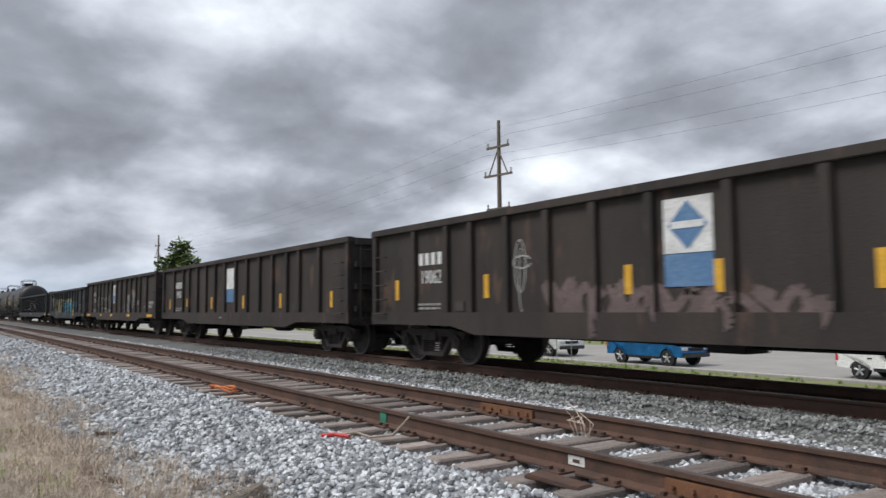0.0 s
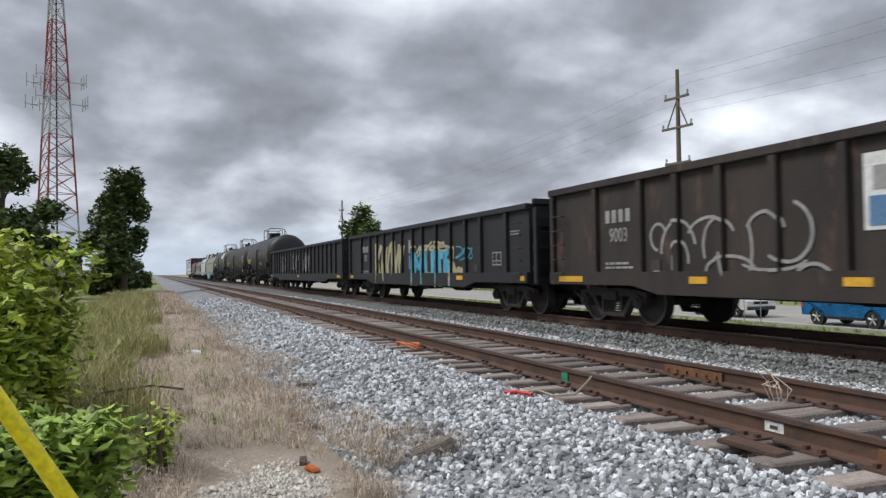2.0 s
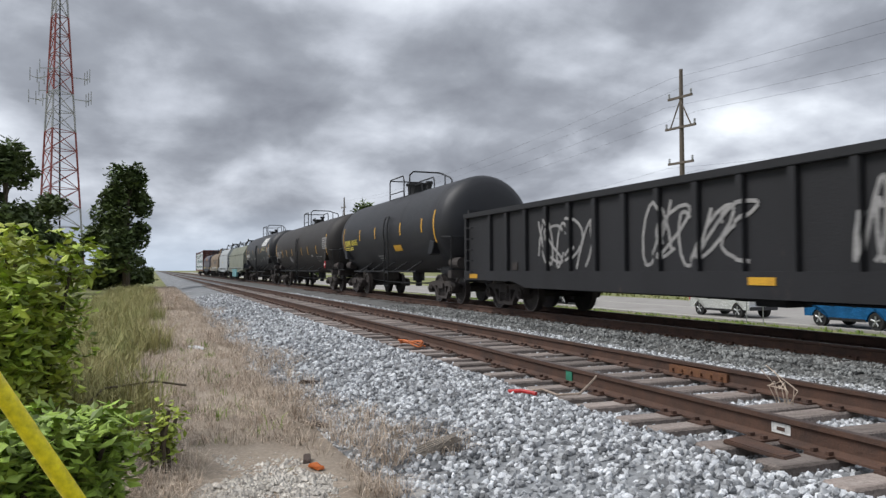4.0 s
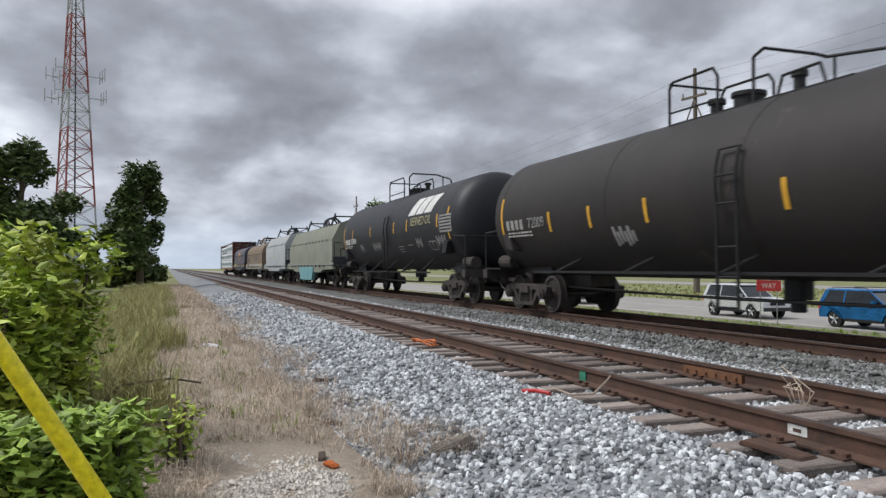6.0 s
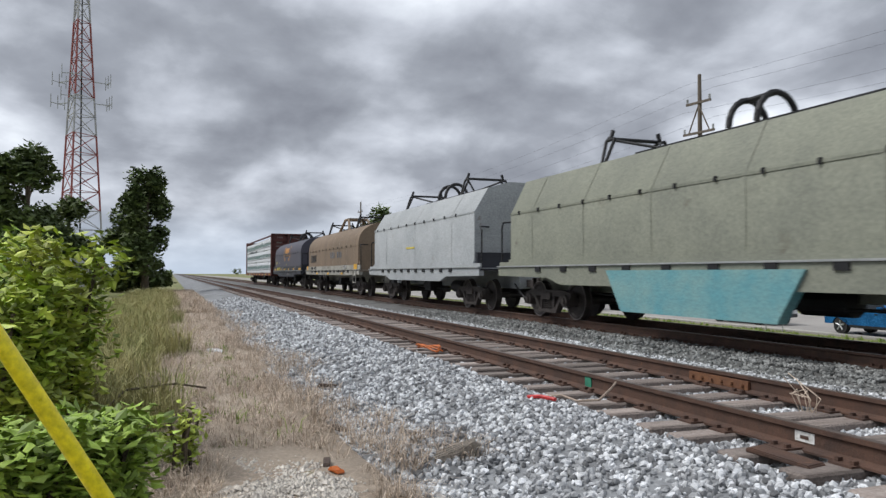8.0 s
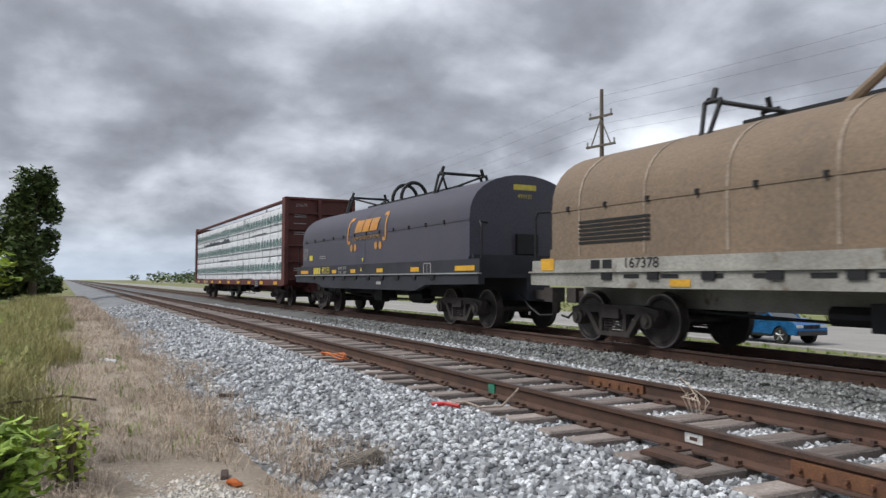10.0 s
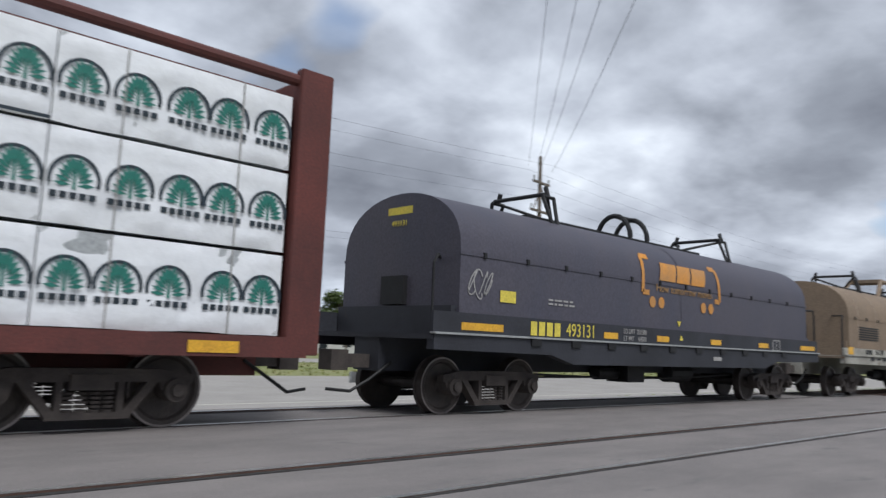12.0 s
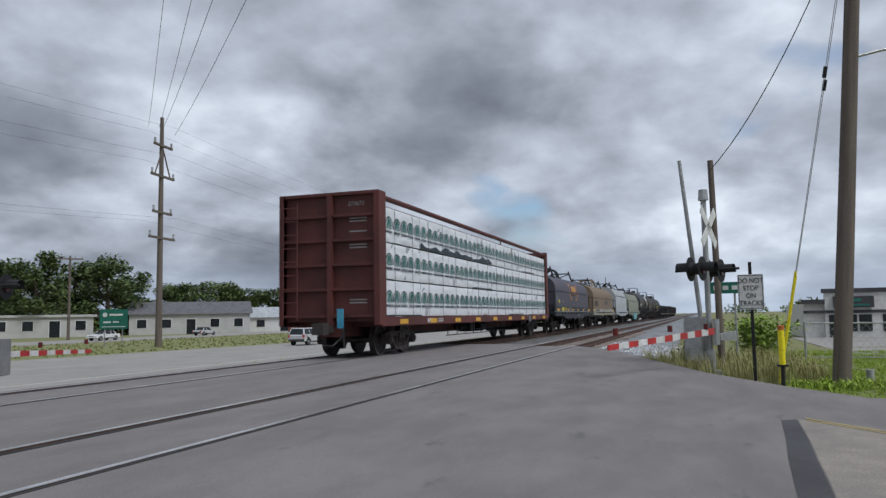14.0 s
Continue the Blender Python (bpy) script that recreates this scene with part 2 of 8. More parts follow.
M_galv = mat("galvanised_steel", (0.45, 0.46, 0.46), (0.34, 0.35, 0.35), 0.45, 0.7, 5, 40, 0.15)
M_grey = mat("grey_aluminium_mast", (0.40, 0.41, 0.41), (0.30, 0.31, 0.31), 0.6, 0.3, 4, 40, 0.15)
M_pole = mat("weathered_pole_wood", (0.17, 0.14, 0.115), (0.11, 0.09, 0.075), 0.95, 0, 3, 50, 0.6, stretch=(3, 3, 0.15))
M_glass = mat("dark_glass", (0.02, 0.025, 0.03), None, 0.08, 0, 3, 20, 0)
M_tyre = mat("tyre_rubber", (0.02, 0.02, 0.02), None, 0.85, 0, 6, 60, 0.3)
M_silver = mat("silver_car_paint", (0.68, 0.69, 0.70), (0.62, 0.63, 0.64), 0.25, 0.3, 2, 30, 0)
M_blue = mat("bright_blue_car_paint", (0.02, 0.16, 0.42), None, 0.25, 0.3, 2, 30, 0)
M_pewter = mat("pewter_car_paint", (0.16, 0.17, 0.19), (0.13, 0.14, 0.16), 0.3, 0.4, 2, 30, 0)
M_carwhite = mat("white_car_paint", (0.75, 0.75, 0.74), (0.7, 0.7, 0.69), 0.25, 0, 2, 30, 0)
M_lens = mat("red_signal_lens", (0.5, 0.01, 0.01), None, 0.3, 0, 6, 50, 0.1, emit=1.2)
M_duty = mat("dull_red_lens", (0.14, 0.015, 0.015), None, 0.3, 0, 6, 50, 0.1)
M_siding = mat("pale_siding", (0.50, 0.50, 0.48), (0.42, 0.42, 0.40), 0.8, 0, 1, 30, 0.2)
M_roof = mat("grey_shingle_roof", (0.16, 0.16, 0.17), None, 0.9, 0, 2, 20, 0.5)
M_sheet = mat("pale_metal_roof", (0.55, 0.58, 0.60), None, 0.5, 0.2, 2, 20, 0.2)
M_sgreen = mat("highway_green", (0.01, 0.16, 0.11), None, 0.5, 0, 3, 30, 0.05)
M_cordorange = mat("orange_plastic", (0.62, 0.16, 0.03), None, 0.6, 0, 6, 40, 0.1)
M_flangeway = mat("flangeway_gap_dark", (0.035, 0.033, 0.032), None, 0.8, 0, 4, 40, 0.4)


# ---- building helpers ----
def box(bm, x0, x1, y0, y1, z0, z1):
    v = [bm.verts.new(p) for p in ((x0, y0, z0), (x1, y0, z0), (x1, y1, z0), (x0, y1, z0), (x0, y0, z1), (x1, y0, z1), (x1, y1, z1), (x0, y1, z1))]
    for f in ((3, 2, 1, 0), (4, 5, 6, 7), (0, 1, 5, 4), (1, 2, 6, 5), (2, 3, 7, 6), (3, 0, 4, 7)):
        bm.faces.new([v[i] for i in f])
    return v


def rod(bm, p, q, r, seg=8, r2=None):
    p, q = Vector(p), Vector(q)
    a = (q - p).normalized()
    u = a.orthogonal().normalized()
    w = a.cross(u)
    r2 = r if r2 is None else r2
    rings = []
    for c, k in ((p, r), (q, r2)):
        rings.append([bm.verts.new(c + (u * math.cos(i * math.tau / seg) + w * math.sin(i * math.tau / seg)) * k) for i in range(seg)])
    for i in range(seg):
        bm.faces.new((rings[0][i], rings[0][(i + 1) % seg], rings[1][(i + 1) % seg], rings[1][i]))
    bm.faces.new(rings[0][::-1])
    bm.faces.new(rings[1])


def pipe(bm, pts, r, seg=6):
    for a, b in zip(pts, pts[1:]):
        rod(bm, a, b, r, seg)


def prism(bm, outline, y0, y1):
    """An outline of (x, z) corners, carried from y0 to y1."""
    a = [bm.verts.new((x, y0, z)) for x, z in outline]
    b = [bm.verts.new((x, y1, z)) for x, z in outline]
    n = len(outline)
    for i in range(n):
        bm.faces.new((a[i], a[(i + 1) % n], b[(i + 1) % n], b[i]))
    bm.faces.new(a[::-1])
    bm.faces.new(b)


def loft(bm, profile, x0, x1, closed=True):
    """A profile of (y, z) corners, carried from x0 to x1."""
    a = [bm.verts.new((x0, y, z)) for y, z in profile]
    b = [bm.verts.new((x1, y, z)) for y, z in profile]
    n = len(profile)
    for i in range(n if closed else n - 1):
        bm.faces.new((a[i], a[(i + 1) % n], b[(i + 1) % n], b[i]))
    if closed:
        bm.faces.new(a[::-1])
        bm.faces.new(b)


def mesh_of(bm, name, material, smooth=False, bevel=0.0):
    bmesh.ops.recalc_face_normals(bm, faces=bm.faces)
    if bevel:
        bmesh.ops.bevel(bm, geom=bm.edges[:], offset=bevel, segments=2, affect="EDGES", clamp_overlap=True)
    me = bpy.data.meshes.new(name)
    bm.to_mesh(me)
    bm.free()
    me.materials.append(material)
    if smooth:
        for p in me.polygons:
            p.use_smooth = True
        me.set_sharp_from_angle(angle=radians(40))
    return me


def part(name, bm, material, parent, label="", smooth=False, bevel=0.0, at=None):
    ob = new(name, mesh_of(bm, name, material, smooth, bevel))
    ob.parent = parent
    if at is not None:
        ob.matrix_basis = at
    if label:
        ob["label"] = label
    return ob


def thing(name, label, category, group="", kind="", at=None):
    ob = new(name)
    ob.empty_display_size = 0.1
    if at is not None:
        ob.matrix_basis = at
    return tagged(ob, label, category, group, kind)


def solo(name, bm, material, label, category, group="", kind="", at=None, smooth=False, bevel=0.0):
    ob = new(name, mesh_of(bm, name, material, smooth, bevel))
    if at is not None:
        ob.matrix_basis = at
    return tagged(ob, label, category, group, kind)


def words(name, text, size, material, parent, m, squeeze=1.0, thick=0.003):
    cu = bpy.data.curves.new(name, "FONT")
    cu.body, cu.size, cu.extrude = text, size, thick
    cu.align_x, cu.align_y = "CENTER", "CENTER"
    ob = new(name, cu)
    dg = bpy.context.evaluated_depsgraph_get()
    me = bpy.data.meshes.new_from_object(ob.evaluated_get(dg))
    bpy.data.objects.remove(ob)
    me.materials.clear()
    me.materials.append(material)
    ob = new(name, me)
    ob.parent, ob.matrix_basis = parent, m @ Matrix.Diagonal((squeeze, 1, 1, 1))
    return ob


def on_side(x, z, y=-1.5):
    """The pose of flat lettering on a car's near side."""
    return pose(x, y, z, 90, 0, 0)


def scrawl(name, rng, x0, x1, z0, z1, y, material, parent, strokes=5, width=0.035, label=""):
    """Loose sprayed strokes on a car's side: flat ribbons."""
    bm = bmesh.new()
    n = 14
    for s in range(strokes):
        cx = x0 + (x1 - x0) * (s + 0.5) / strokes
        w, h = (x1 - x0) / strokes * 0.8, (z1 - z0) * rng.uniform(0.35, 0.5)
        cz = (z0 + z1) / 2 + rng.uniform(-0.08, 0.08)
        p1, p2, k1, k2 = rng.uniform(0, 6), rng.uniform(0, 6), rng.uniform(0.7, 1.8), rng.uniform(0.8, 2.2)
        pts = [(cx + w * math.sin(p1 + k1 * i / n * 5), cz + h * math.sin(p2 + k2 * i / n * 5)) for i in range(n + 1)]
        prev = None
        for (ax, az), (bx, bz) in zip(pts, pts[1:]):
            d = Vector((bx - ax, bz - az))
            if d.length < 1e-4:
                continue
            nx, nz = -d.y / d.length * width / 2, d.x / d.length * width / 2
            yy = y - 0.0015 * s
            q = [bm.verts.new((px, yy, pz)) for px, pz in ((ax - nx, az - nz), (bx - nx, bz - nz), (bx + nx, bz + nz), (ax + nx, az + nz))]
            bm.faces.new(q)
    return part(name, bm, material, parent, label)


def bars(name, x, z, w, rows, y, material, parent, h=0.05, gap=0.035, fill=0.85, rng=random.Random(4)):
    """Writing too small to read: rows of short bars."""
    bm = bmesh.new()
    for i in range(rows):
        zz, xx = z - i * (h + gap), x
        while xx < x + w * fill:
            k = rng.uniform(0.06, 0.2)
            box(bm, xx, min(xx + k, x + w), y - 0.004, y, zz - h, zz)
            xx += k + 0.04
    return part(name, bm, material, parent)


def plate(name, x0, x1, z0, z1, y, material, parent, label="", t=0.005):
    bm = bmesh.new()
    box(bm, x0, x1, y - t, y, z0, z1)
    return part(name, bm, material, parent, label)


# ---- ground ----
N1, N2, M1, M2 = 4.06, 5.48, 8.53, 9.97
NEAR_Y, MAIN_Y = (N1 + N2) / 2, (M1 + M2) / 2
CROSS0, CROSS1 = -0.8, 25.6
ROAD_Z = -1.555  # the highway lies lower than the tracks
FAR = 1.45  # the highway side is laid out in units of this many metres, seen from the eye
HIGHWAY = Matrix.Translation((0, 0, EYE)) @ Matrix.Scale(FAR, 4) @ Matrix.Translation((0, 0, -EYE))
BEYOND = []  # things of the highway side


def sheet(name, xs, ys, height, material, label, category):
    bm = bmesh.new()
    g = [[bm.verts.new((x, y, height(x, y))) for y in ys] for x in xs]
    for i in range(len(xs) - 1):
        for j in range(len(ys) - 1):
            bm.faces.new((g[i][j], g[i + 1][j], g[i + 1][j + 1], g[i][j + 1]))
    return solo(name, bm, material, label, category, kind="structure", smooth=True)


def steps(a, b, n):
    return [a + (b - a) * i / n for i in range(n + 1)]


def ground_z(x, y):
    """The ground's height: low beside the ballast, level elsewhere."""
    z = -0.42
    if x < 60 and x > -60 and -12 < y < 1.6:
        z += 0.05 * noise.noise((x * 0.5, y * 0.5, 3))
    if -0.7 < x < 12.5:
        z -= 0.13
    return z


far = [-2500, -900, -400, -200, -120, -80]
ground = sheet("ground", far + steps(-60, 60, 80) + [80, 120, 200, 400, 900, 2500], far[:4] + [-100, -60, -30] + steps(-14, 14, 30) + [17, 20, 24, 26, 30, 40, 60, 100, 200, 400, 900, 2500], lambda x, y: ground_z(x, y) - (0 if y < 1.5 else 0.14 if y < 12.3 else float(np.interp(y, (12.3, 14, 24), (0.14, 0.42, 1.22)))), M_soil, "flat green and tan grassy ground reaching the horizon", "ground")


def ballast_z(x, y):
    if y < 3.2:
        k = max(0, (y - 1.15) / 2.05)
        z = -0.43 + 0.24 * (k * k * (3 - 2 * k))
    elif y < 6.4:
        z = -0.19 - (0.045 if 3.5 < y < 6.05 else 0)
    elif y < 7.4:
        z = -0.19 - 0.05 * math.sin((y - 6.4) / 1.0 * math.pi)
    elif y < 11.2:
        z = -0.17
    else:
        z = -0.17 - 0.3 * min(1, (y - 11.2) / 1.0)
    return z + 0.02 * noise.noise((x * 2.2, y * 2.2, 0))


ys = steps(1.1, 7.0, 24)
for a, b, n, lab in ((-60, CROSS0, 120, "grey"), (CROSS1 - 0.3, 90, 90, "grey")):
    sheet("ballast", steps(a, b, n), ys, ballast_z, M_gravel, "grey crushed stone ballast sloping away from the siding", "ballast")
    sheet("ballast", steps(a, b, n), steps(7.0, 12.2, 14), ballast_z, M_dark_gravel, "dark grey ballast under the main track", "ballast")
sheet("ballast", [-900, -300, -120, -60], ys, ballast_z, M_gravel, "grey crushed stone ballast running to the horizon", "ballast")
sheet("ballast", [-900, -300, -120, -60], steps(7.0, 12.2, 4), ballast_z, M_dark_gravel, "dark ballast of the main track running to the horizon", "ballast")
sheet("ballast", [90, 300, 900], ys[::4] + [7.0, 12.2], ballast_z, M_gravel, "grey ballast running to the horizon", "ballast")


def stones():
    """Loose crushed stones, one joined heap for each bed."""
    rng = np.random.default_rng(5)
    t = (1 + 5 ** 0.5) / 2
    ico = np.array([(-1, t, 0), (1, t, 0), (-1, -t, 0), (1, -t, 0), (0, -1, t), (0, 1, t), (0, -1, -t), (0, 1, -t), (t, 0, -1), (t, 0, 1), (-t, 0, -1), (-t, 0, 1)]) / 1.9
    tri = np.array([(0, 11, 5), (0, 5, 1), (0, 1, 7), (0, 7, 10), (0, 10, 11), (1, 5, 9), (5, 11, 4), (11, 10, 2), (10, 7, 6), (7, 1, 8), (3, 9, 4), (3, 4, 2), (3, 2, 6), (3, 6, 8), (3, 8, 9), (4, 9, 5), (2, 4, 11), (6, 2, 10), (8, 6, 7), (9, 8, 1)])
    beds = (("loose_ballast", M_stone, "loose angular grey ballast stones", ((-9, CROSS0 - 0.1, 1.2, 7.0, 560, 0.023), (-20, -9, 1.2, 7.0, 240, 0.027), (-40, -20, 1.2, 7.0, 60, 0.034), (CROSS1, 34, 0.6, 6.8, 120, 0.028))),
            ("loose_dark_ballast", M_dark_stone, "loose dark ballast stones between the two tracks", ((-9, CROSS0 - 0.1, 6.7, 8.4, 420, 0.023), (-24, -9, 6.7, 8.4, 180, 0.026), (-9, CROSS0, 10.1, 12, 100, 0.024))))
    for name, material, label, patches in beds:
        vs, fs, base = [], [], 0
        for x0, x1, y0, y1, dens, r in patches:
            n = int((x1 - x0) * (y1 - y0) * dens)
            xy = np.column_stack((rng.uniform(x0, x1, n), rng.uniform(y0, y1, n)))
            for x, y in xy:
                s = r * rng.uniform(0.55, 1.5)
                q = ico * rng.uniform(0.6, 1.25, (12, 1)) * rng.uniform(0.65, 1.2, 3) * s
                a = rng.uniform(0, 6.28)
                c, k = math.cos(a), math.sin(a)
                q = np.column_stack((q[:, 0] * c - q[:, 1] * k, q[:, 0] * k + q[:, 1] * c, q[:, 2]))
                on_track = abs(y - NEAR_Y) < 1.3 or abs(y - MAIN_Y) < 1.3
                vs.append(q + (x, y, ballast_z(x, y) + s * (0.0 if on_track else 0.35)))
                fs.append(tri + base)
                base += 12
        me = bpy.data.meshes.new(name)
        me.from_pydata(np.concatenate(vs).tolist(), [], np.concatenate(fs).tolist())
        me.materials.append(material)
        tagged(new(name, me), label, "gravel", kind="stuff")


stones()

# the level crossing: asphalt panels between and beside the rails, flush with the rail heads
def asphalt_panel(name, y0, y1, x0, x1, z0=-0.02, z1=-0.02, ragged=0.0):
    rng = random.Random(int(y0 * 10) + 77)
    n = 24
    bm = bmesh.new()
    lo, hi = [], []
    for j in range(5):
        y = y0 + (y1 - y0) * j / 4
        z = z0 + (z1 - z0) * j / 4
        e0, e1 = x0 + rng.uniform(-ragged, ragged), x1 + rng.uniform(-ragged, ragged)
        lo.append([bm.verts.new((e0 + (e1 - e0) * i / n, y, -1.95)) for i in (0, n)])
        hi.append([bm.verts.new((e0 + (e1 - e0) * i / n, y, z)) for i in (0, n)])
    for j in range(4):
        bm.faces.new((hi[j][0], hi[j][1], hi[j + 1][1], hi[j + 1][0]))
        for k in (0, 1):
            bm.faces.new((lo[j][k], hi[j][k], hi[j + 1][k], lo[j + 1][k]))
    bm.faces.new((lo[0][0], lo[0][1], hi[0][1], hi[0][0]))
    bm.faces.new((lo[4][0], lo[4][1], hi[4][1], hi[4][0]))
    return solo(name, bm, M_asphalt, "worn grey asphalt of the level crossing", "road", kind="structure")


asphalt_panel("road", N2 + 0.037, M1 - 0.037, CROSS0, CROSS1 + 1.5, -0.004, -0.004, ragged=0.12)
asphalt_panel("road", N1 + 0.10, N2 - 0.10, CROSS0 + 0.3, CROSS1)
asphalt_panel("road", M1 + 0.10, M2 - 0.10, CROSS0 + 0.2, CROSS1 + 2)
asphalt_panel("road", M2 + 0.037, 25.6, CROSS0, CROSS1 + 10, -0.004, ROAD_Z - 0.004)
# the camera's side widens towards the side street
def street_z(y):
    """The street's height: flush with the rails, falling away from the track."""
    return -0.004 - 0.04 * (N1 - y)


bm = bmesh.new()
edge = [(CROSS0 + 0.2, N1 - 0.037), (CROSS0 + 0.2, 0.6), (-1.2, -6), (15.0, -6), (12.9, -3.3), (12.6, -2.3), (13.8, -1.35), (16.0, -0.1), (19.5, 1.2), (23.5, 2.6), (25.4, N1 - 0.037)]
top = [bm.verts.new((x, y, street_z(y))) for x, y in edge]
low = [bm.verts.new((x, y, -0.6)) for x, y in edge]
bm.faces.new(top)
for i in range(len(edge)):
    bm.faces.new((low[i], low[(i + 1) % len(edge)], top[(i + 1) % len(edge)], top[i]))
bmesh.ops.triangulate(bm, faces=bm.faces[:])
solo("road", bm, M_asphalt, "worn grey asphalt of the street before the crossing", "road", kind="structure")
# Dark filler colours the shaded flangeway gaps; outer strips repeat the dark line.
for y in (N1, N2, M1, M2):
    bm = bmesh.new()
    if y in (N2, M2):
        box(bm, CROSS0 + 0.2, CROSS1, y - 0.102, y - 0.037, -0.3, -0.012)
    else:
        box(bm, CROSS0 + 0.2, CROSS1, y + 0.037, y + 0.102, -0.3, -0.012)
        box(bm, CROSS0 + 0.2, CROSS1, y - 0.075, y - 0.037, -0.3, -0.001)
    solo("trim", bm, M_flangeway, "dark filler strips along the rails, coloured as shaded flangeway gaps", "flangeway", kind="structure")

# parallel highway beyond the tracks, with a grass median
def slab(name, outline, z, material, label, category):
    """A flat piece of the highway side, with thickness."""
    bm = bmesh.new()
    top = [bm.verts.new((x, y, z)) for x, y in outline]
    low = [bm.verts.new((x, y, z - 0.25)) for x, y in outline]
    bm.faces.new(top)
    bm.faces.new(low[::-1])
    for i in range(len(outline)):
        j = (i + 1) % len(outline)
        bm.faces.new((low[i], low[j], top[j], top[i]))
    bmesh.ops.transform(bm, matrix=HIGHWAY, verts=bm.verts)
    return solo(name, bm, material, label, category, kind="structure")


slab("road", [(-600, 18.5), (-4, 18.5), (-1, 17.6), (600, 17.6), (600, 29), (49, 29.5), (28, 31.8), (10, 33), (-12, 33), (-24, 27), (-600, 27)], -0.75, M_road, "pale concrete highway along the tracks", "road")
slab("road", [(-600, 52), (600, 52), (600, 62), (-600, 62)], -0.75, M_road, "pale far carriageway behind the median", "road")
for a, b in ((-300, -4), (5, 300)):
    slab("road_marking", [(a, 18.75), (b, 18.75), (b, 18.86), (a, 18.86)], -0.746, M_line, "worn white edge line on the highway", "road marking")
slab("road_marking", [(-300, 22.6), (-24, 22.6), (-24, 22.7), (-300, 22.7)], -0.746, M_line, "worn white lane line on the highway", "road marking")
slab("ground", [(-400, 27.1), (-24.1, 27.1), (-12, 33.1), (10, 33.1), (28, 31.9), (49, 29.6), (400, 29.1), (400, 51.9), (-400, 51.9)], -0.765, M_median, "mown green grassy median between the carriageways", "ground")


# ---- grass ----
def tufts(name, material, label, spots, rng, blades=9, h=0.3, lean=0.5, w=0.006):
    vs, fs, base = [], [], 0
    for x, y, z, k in spots:
        for _ in range(blades):
            a, l = rng.uniform(0, 6.28), rng.uniform(0.1, lean)
            hh = h * k * rng.uniform(0.55, 1.25)
            bx, by = x + rng.uniform(-0.07, 0.07), y + rng.uniform(-0.07, 0.07)
            dx, dy = math.cos(a), math.sin(a)
            wx, wy = -dy * w * k, dx * w * k
            mx, my = bx + dx * hh * l * 0.4, by + dy * hh * l * 0.4
            tx, ty = bx + dx * hh * l * 1.3, by + dy * hh * l * 1.3
            vs += [(bx - wx, by - wy, z), (bx + wx, by + wy, z), (mx - wx * 0.8, my - wy * 0.8, z + hh * 0.6), (mx + wx * 0.8, my + wy * 0.8, z + hh * 0.6), (tx, ty, z + hh * (1 - 0.35 * l))]
            fs += [(base, base + 1, base + 3, base + 2), (base + 2, base + 3, base + 4)]
            base += 5
    me = bpy.data.meshes.new(name)
    me.from_pydata(vs, [], fs)
    me.materials.append(material)
    return tagged(new(name, me), label, "grass", kind="stuff")


sheet("ground", steps(-60, -1.6, 95), steps(-1.6, 1.75, 16), lambda x, y: -0.39 + 0.04 * noise.noise((x, y * 1.3, 1)) - (0.16 if y > 1.5 else 0) + 0.03 * math.sin(y * 2), M_drysoil, "brown dry-grass verge beside the ballast", "ground")
bm = bmesh.new()
rng = random.Random(8)
LIME = (-4.9, 0.72, 1.35, 0.52)
grid = []
for i in range(41):
    row = []
    for j in range(25):
        u, v = i / 20 - 1, j / 12 - 1
        x, y = LIME[0] + LIME[2] * 1.25 * u, LIME[1] + LIME[3] * 1.25 * v
        z = -0.352 - 0.085 * (u * u + v * v) + 0.045 * noise.noise((x * 2.1, y * 2.6, 5)) + 0.016 * noise.noise((x * 8, y * 8, 2))
        row.append(bm.verts.new((x, y, z)))
    grid.append(row)
for i in range(40):
    for j in range(24):
        bm.faces.new((grid[i][j], grid[i + 1][j], grid[i + 1][j + 1], grid[i][j + 1]))
solo("ground", bm, M_sand, "patch of pale crushed limestone at the verge", "ground", kind="structure", smooth=True)
vs, fs = [], []
for i in range(3600):
    a, r = rng.uniform(0, 6.28), 1.15 * rng.random() ** 0.55
    x, y, k = LIME[0] + LIME[2] * r * math.cos(a), LIME[1] + LIME[3] * r * math.sin(a), rng.uniform(0.007, 0.025) * rng.uniform(0.5, 1.3)
    z, n = -0.350 - 0.085 * r * r / 1.56 + 0.045 * noise.noise((x * 2.1, y * 2.6, 5)), len(vs)
    vs += [(x + k * rng.uniform(0.6, 1.3) * dx, y + k * rng.uniform(0.6, 1.3) * dy, z + k * dz) for dx, dy, dz in ((1, 0, 0.2), (0, 1, 0.3), (-1, 0, 0.2), (0, -1, 0.3), (0.2, 0.1, 1.1), (0, 0, -0.6))]
    fs += [(n + p, n + (p + 1) % 4, n + 4) for p in range(4)] + [(n + (p + 1) % 4, n + p, n + 5) for p in range(4)]
me = bpy.data.meshes.new("limestone_chips")
me.from_pydata(vs, [], fs)
me.materials.append(M_sandstone)
tagged(new("limestone_chips", me), "loose pale limestone chips on the verge", "gravel", kind="stuff")
rng = random.Random(11)
spots, spots_far = [], []
for i in range(3600):
    x = -4.6 - 26 * rng.random() ** 1.7
    y = rng.uniform(-0.9, 1.4) + 0.2 * math.sin(x * 1.3)
    if ((x - LIME[0]) / LIME[2]) ** 2 + ((y - LIME[1]) / LIME[3]) ** 2 < 1:
        continue
    spots.append((x, y, -0.40, rng.uniform(0.5, 1.1)))
for i in range(420):
    x = -5.2 - 24 * rng.random() ** 1.5
    spots.append((x, 1.25 + 0.75 * rng.random() ** 2 + 0.2 * math.sin(x * 0.9), -0.36, rng.uniform(0.6, 1.3)))
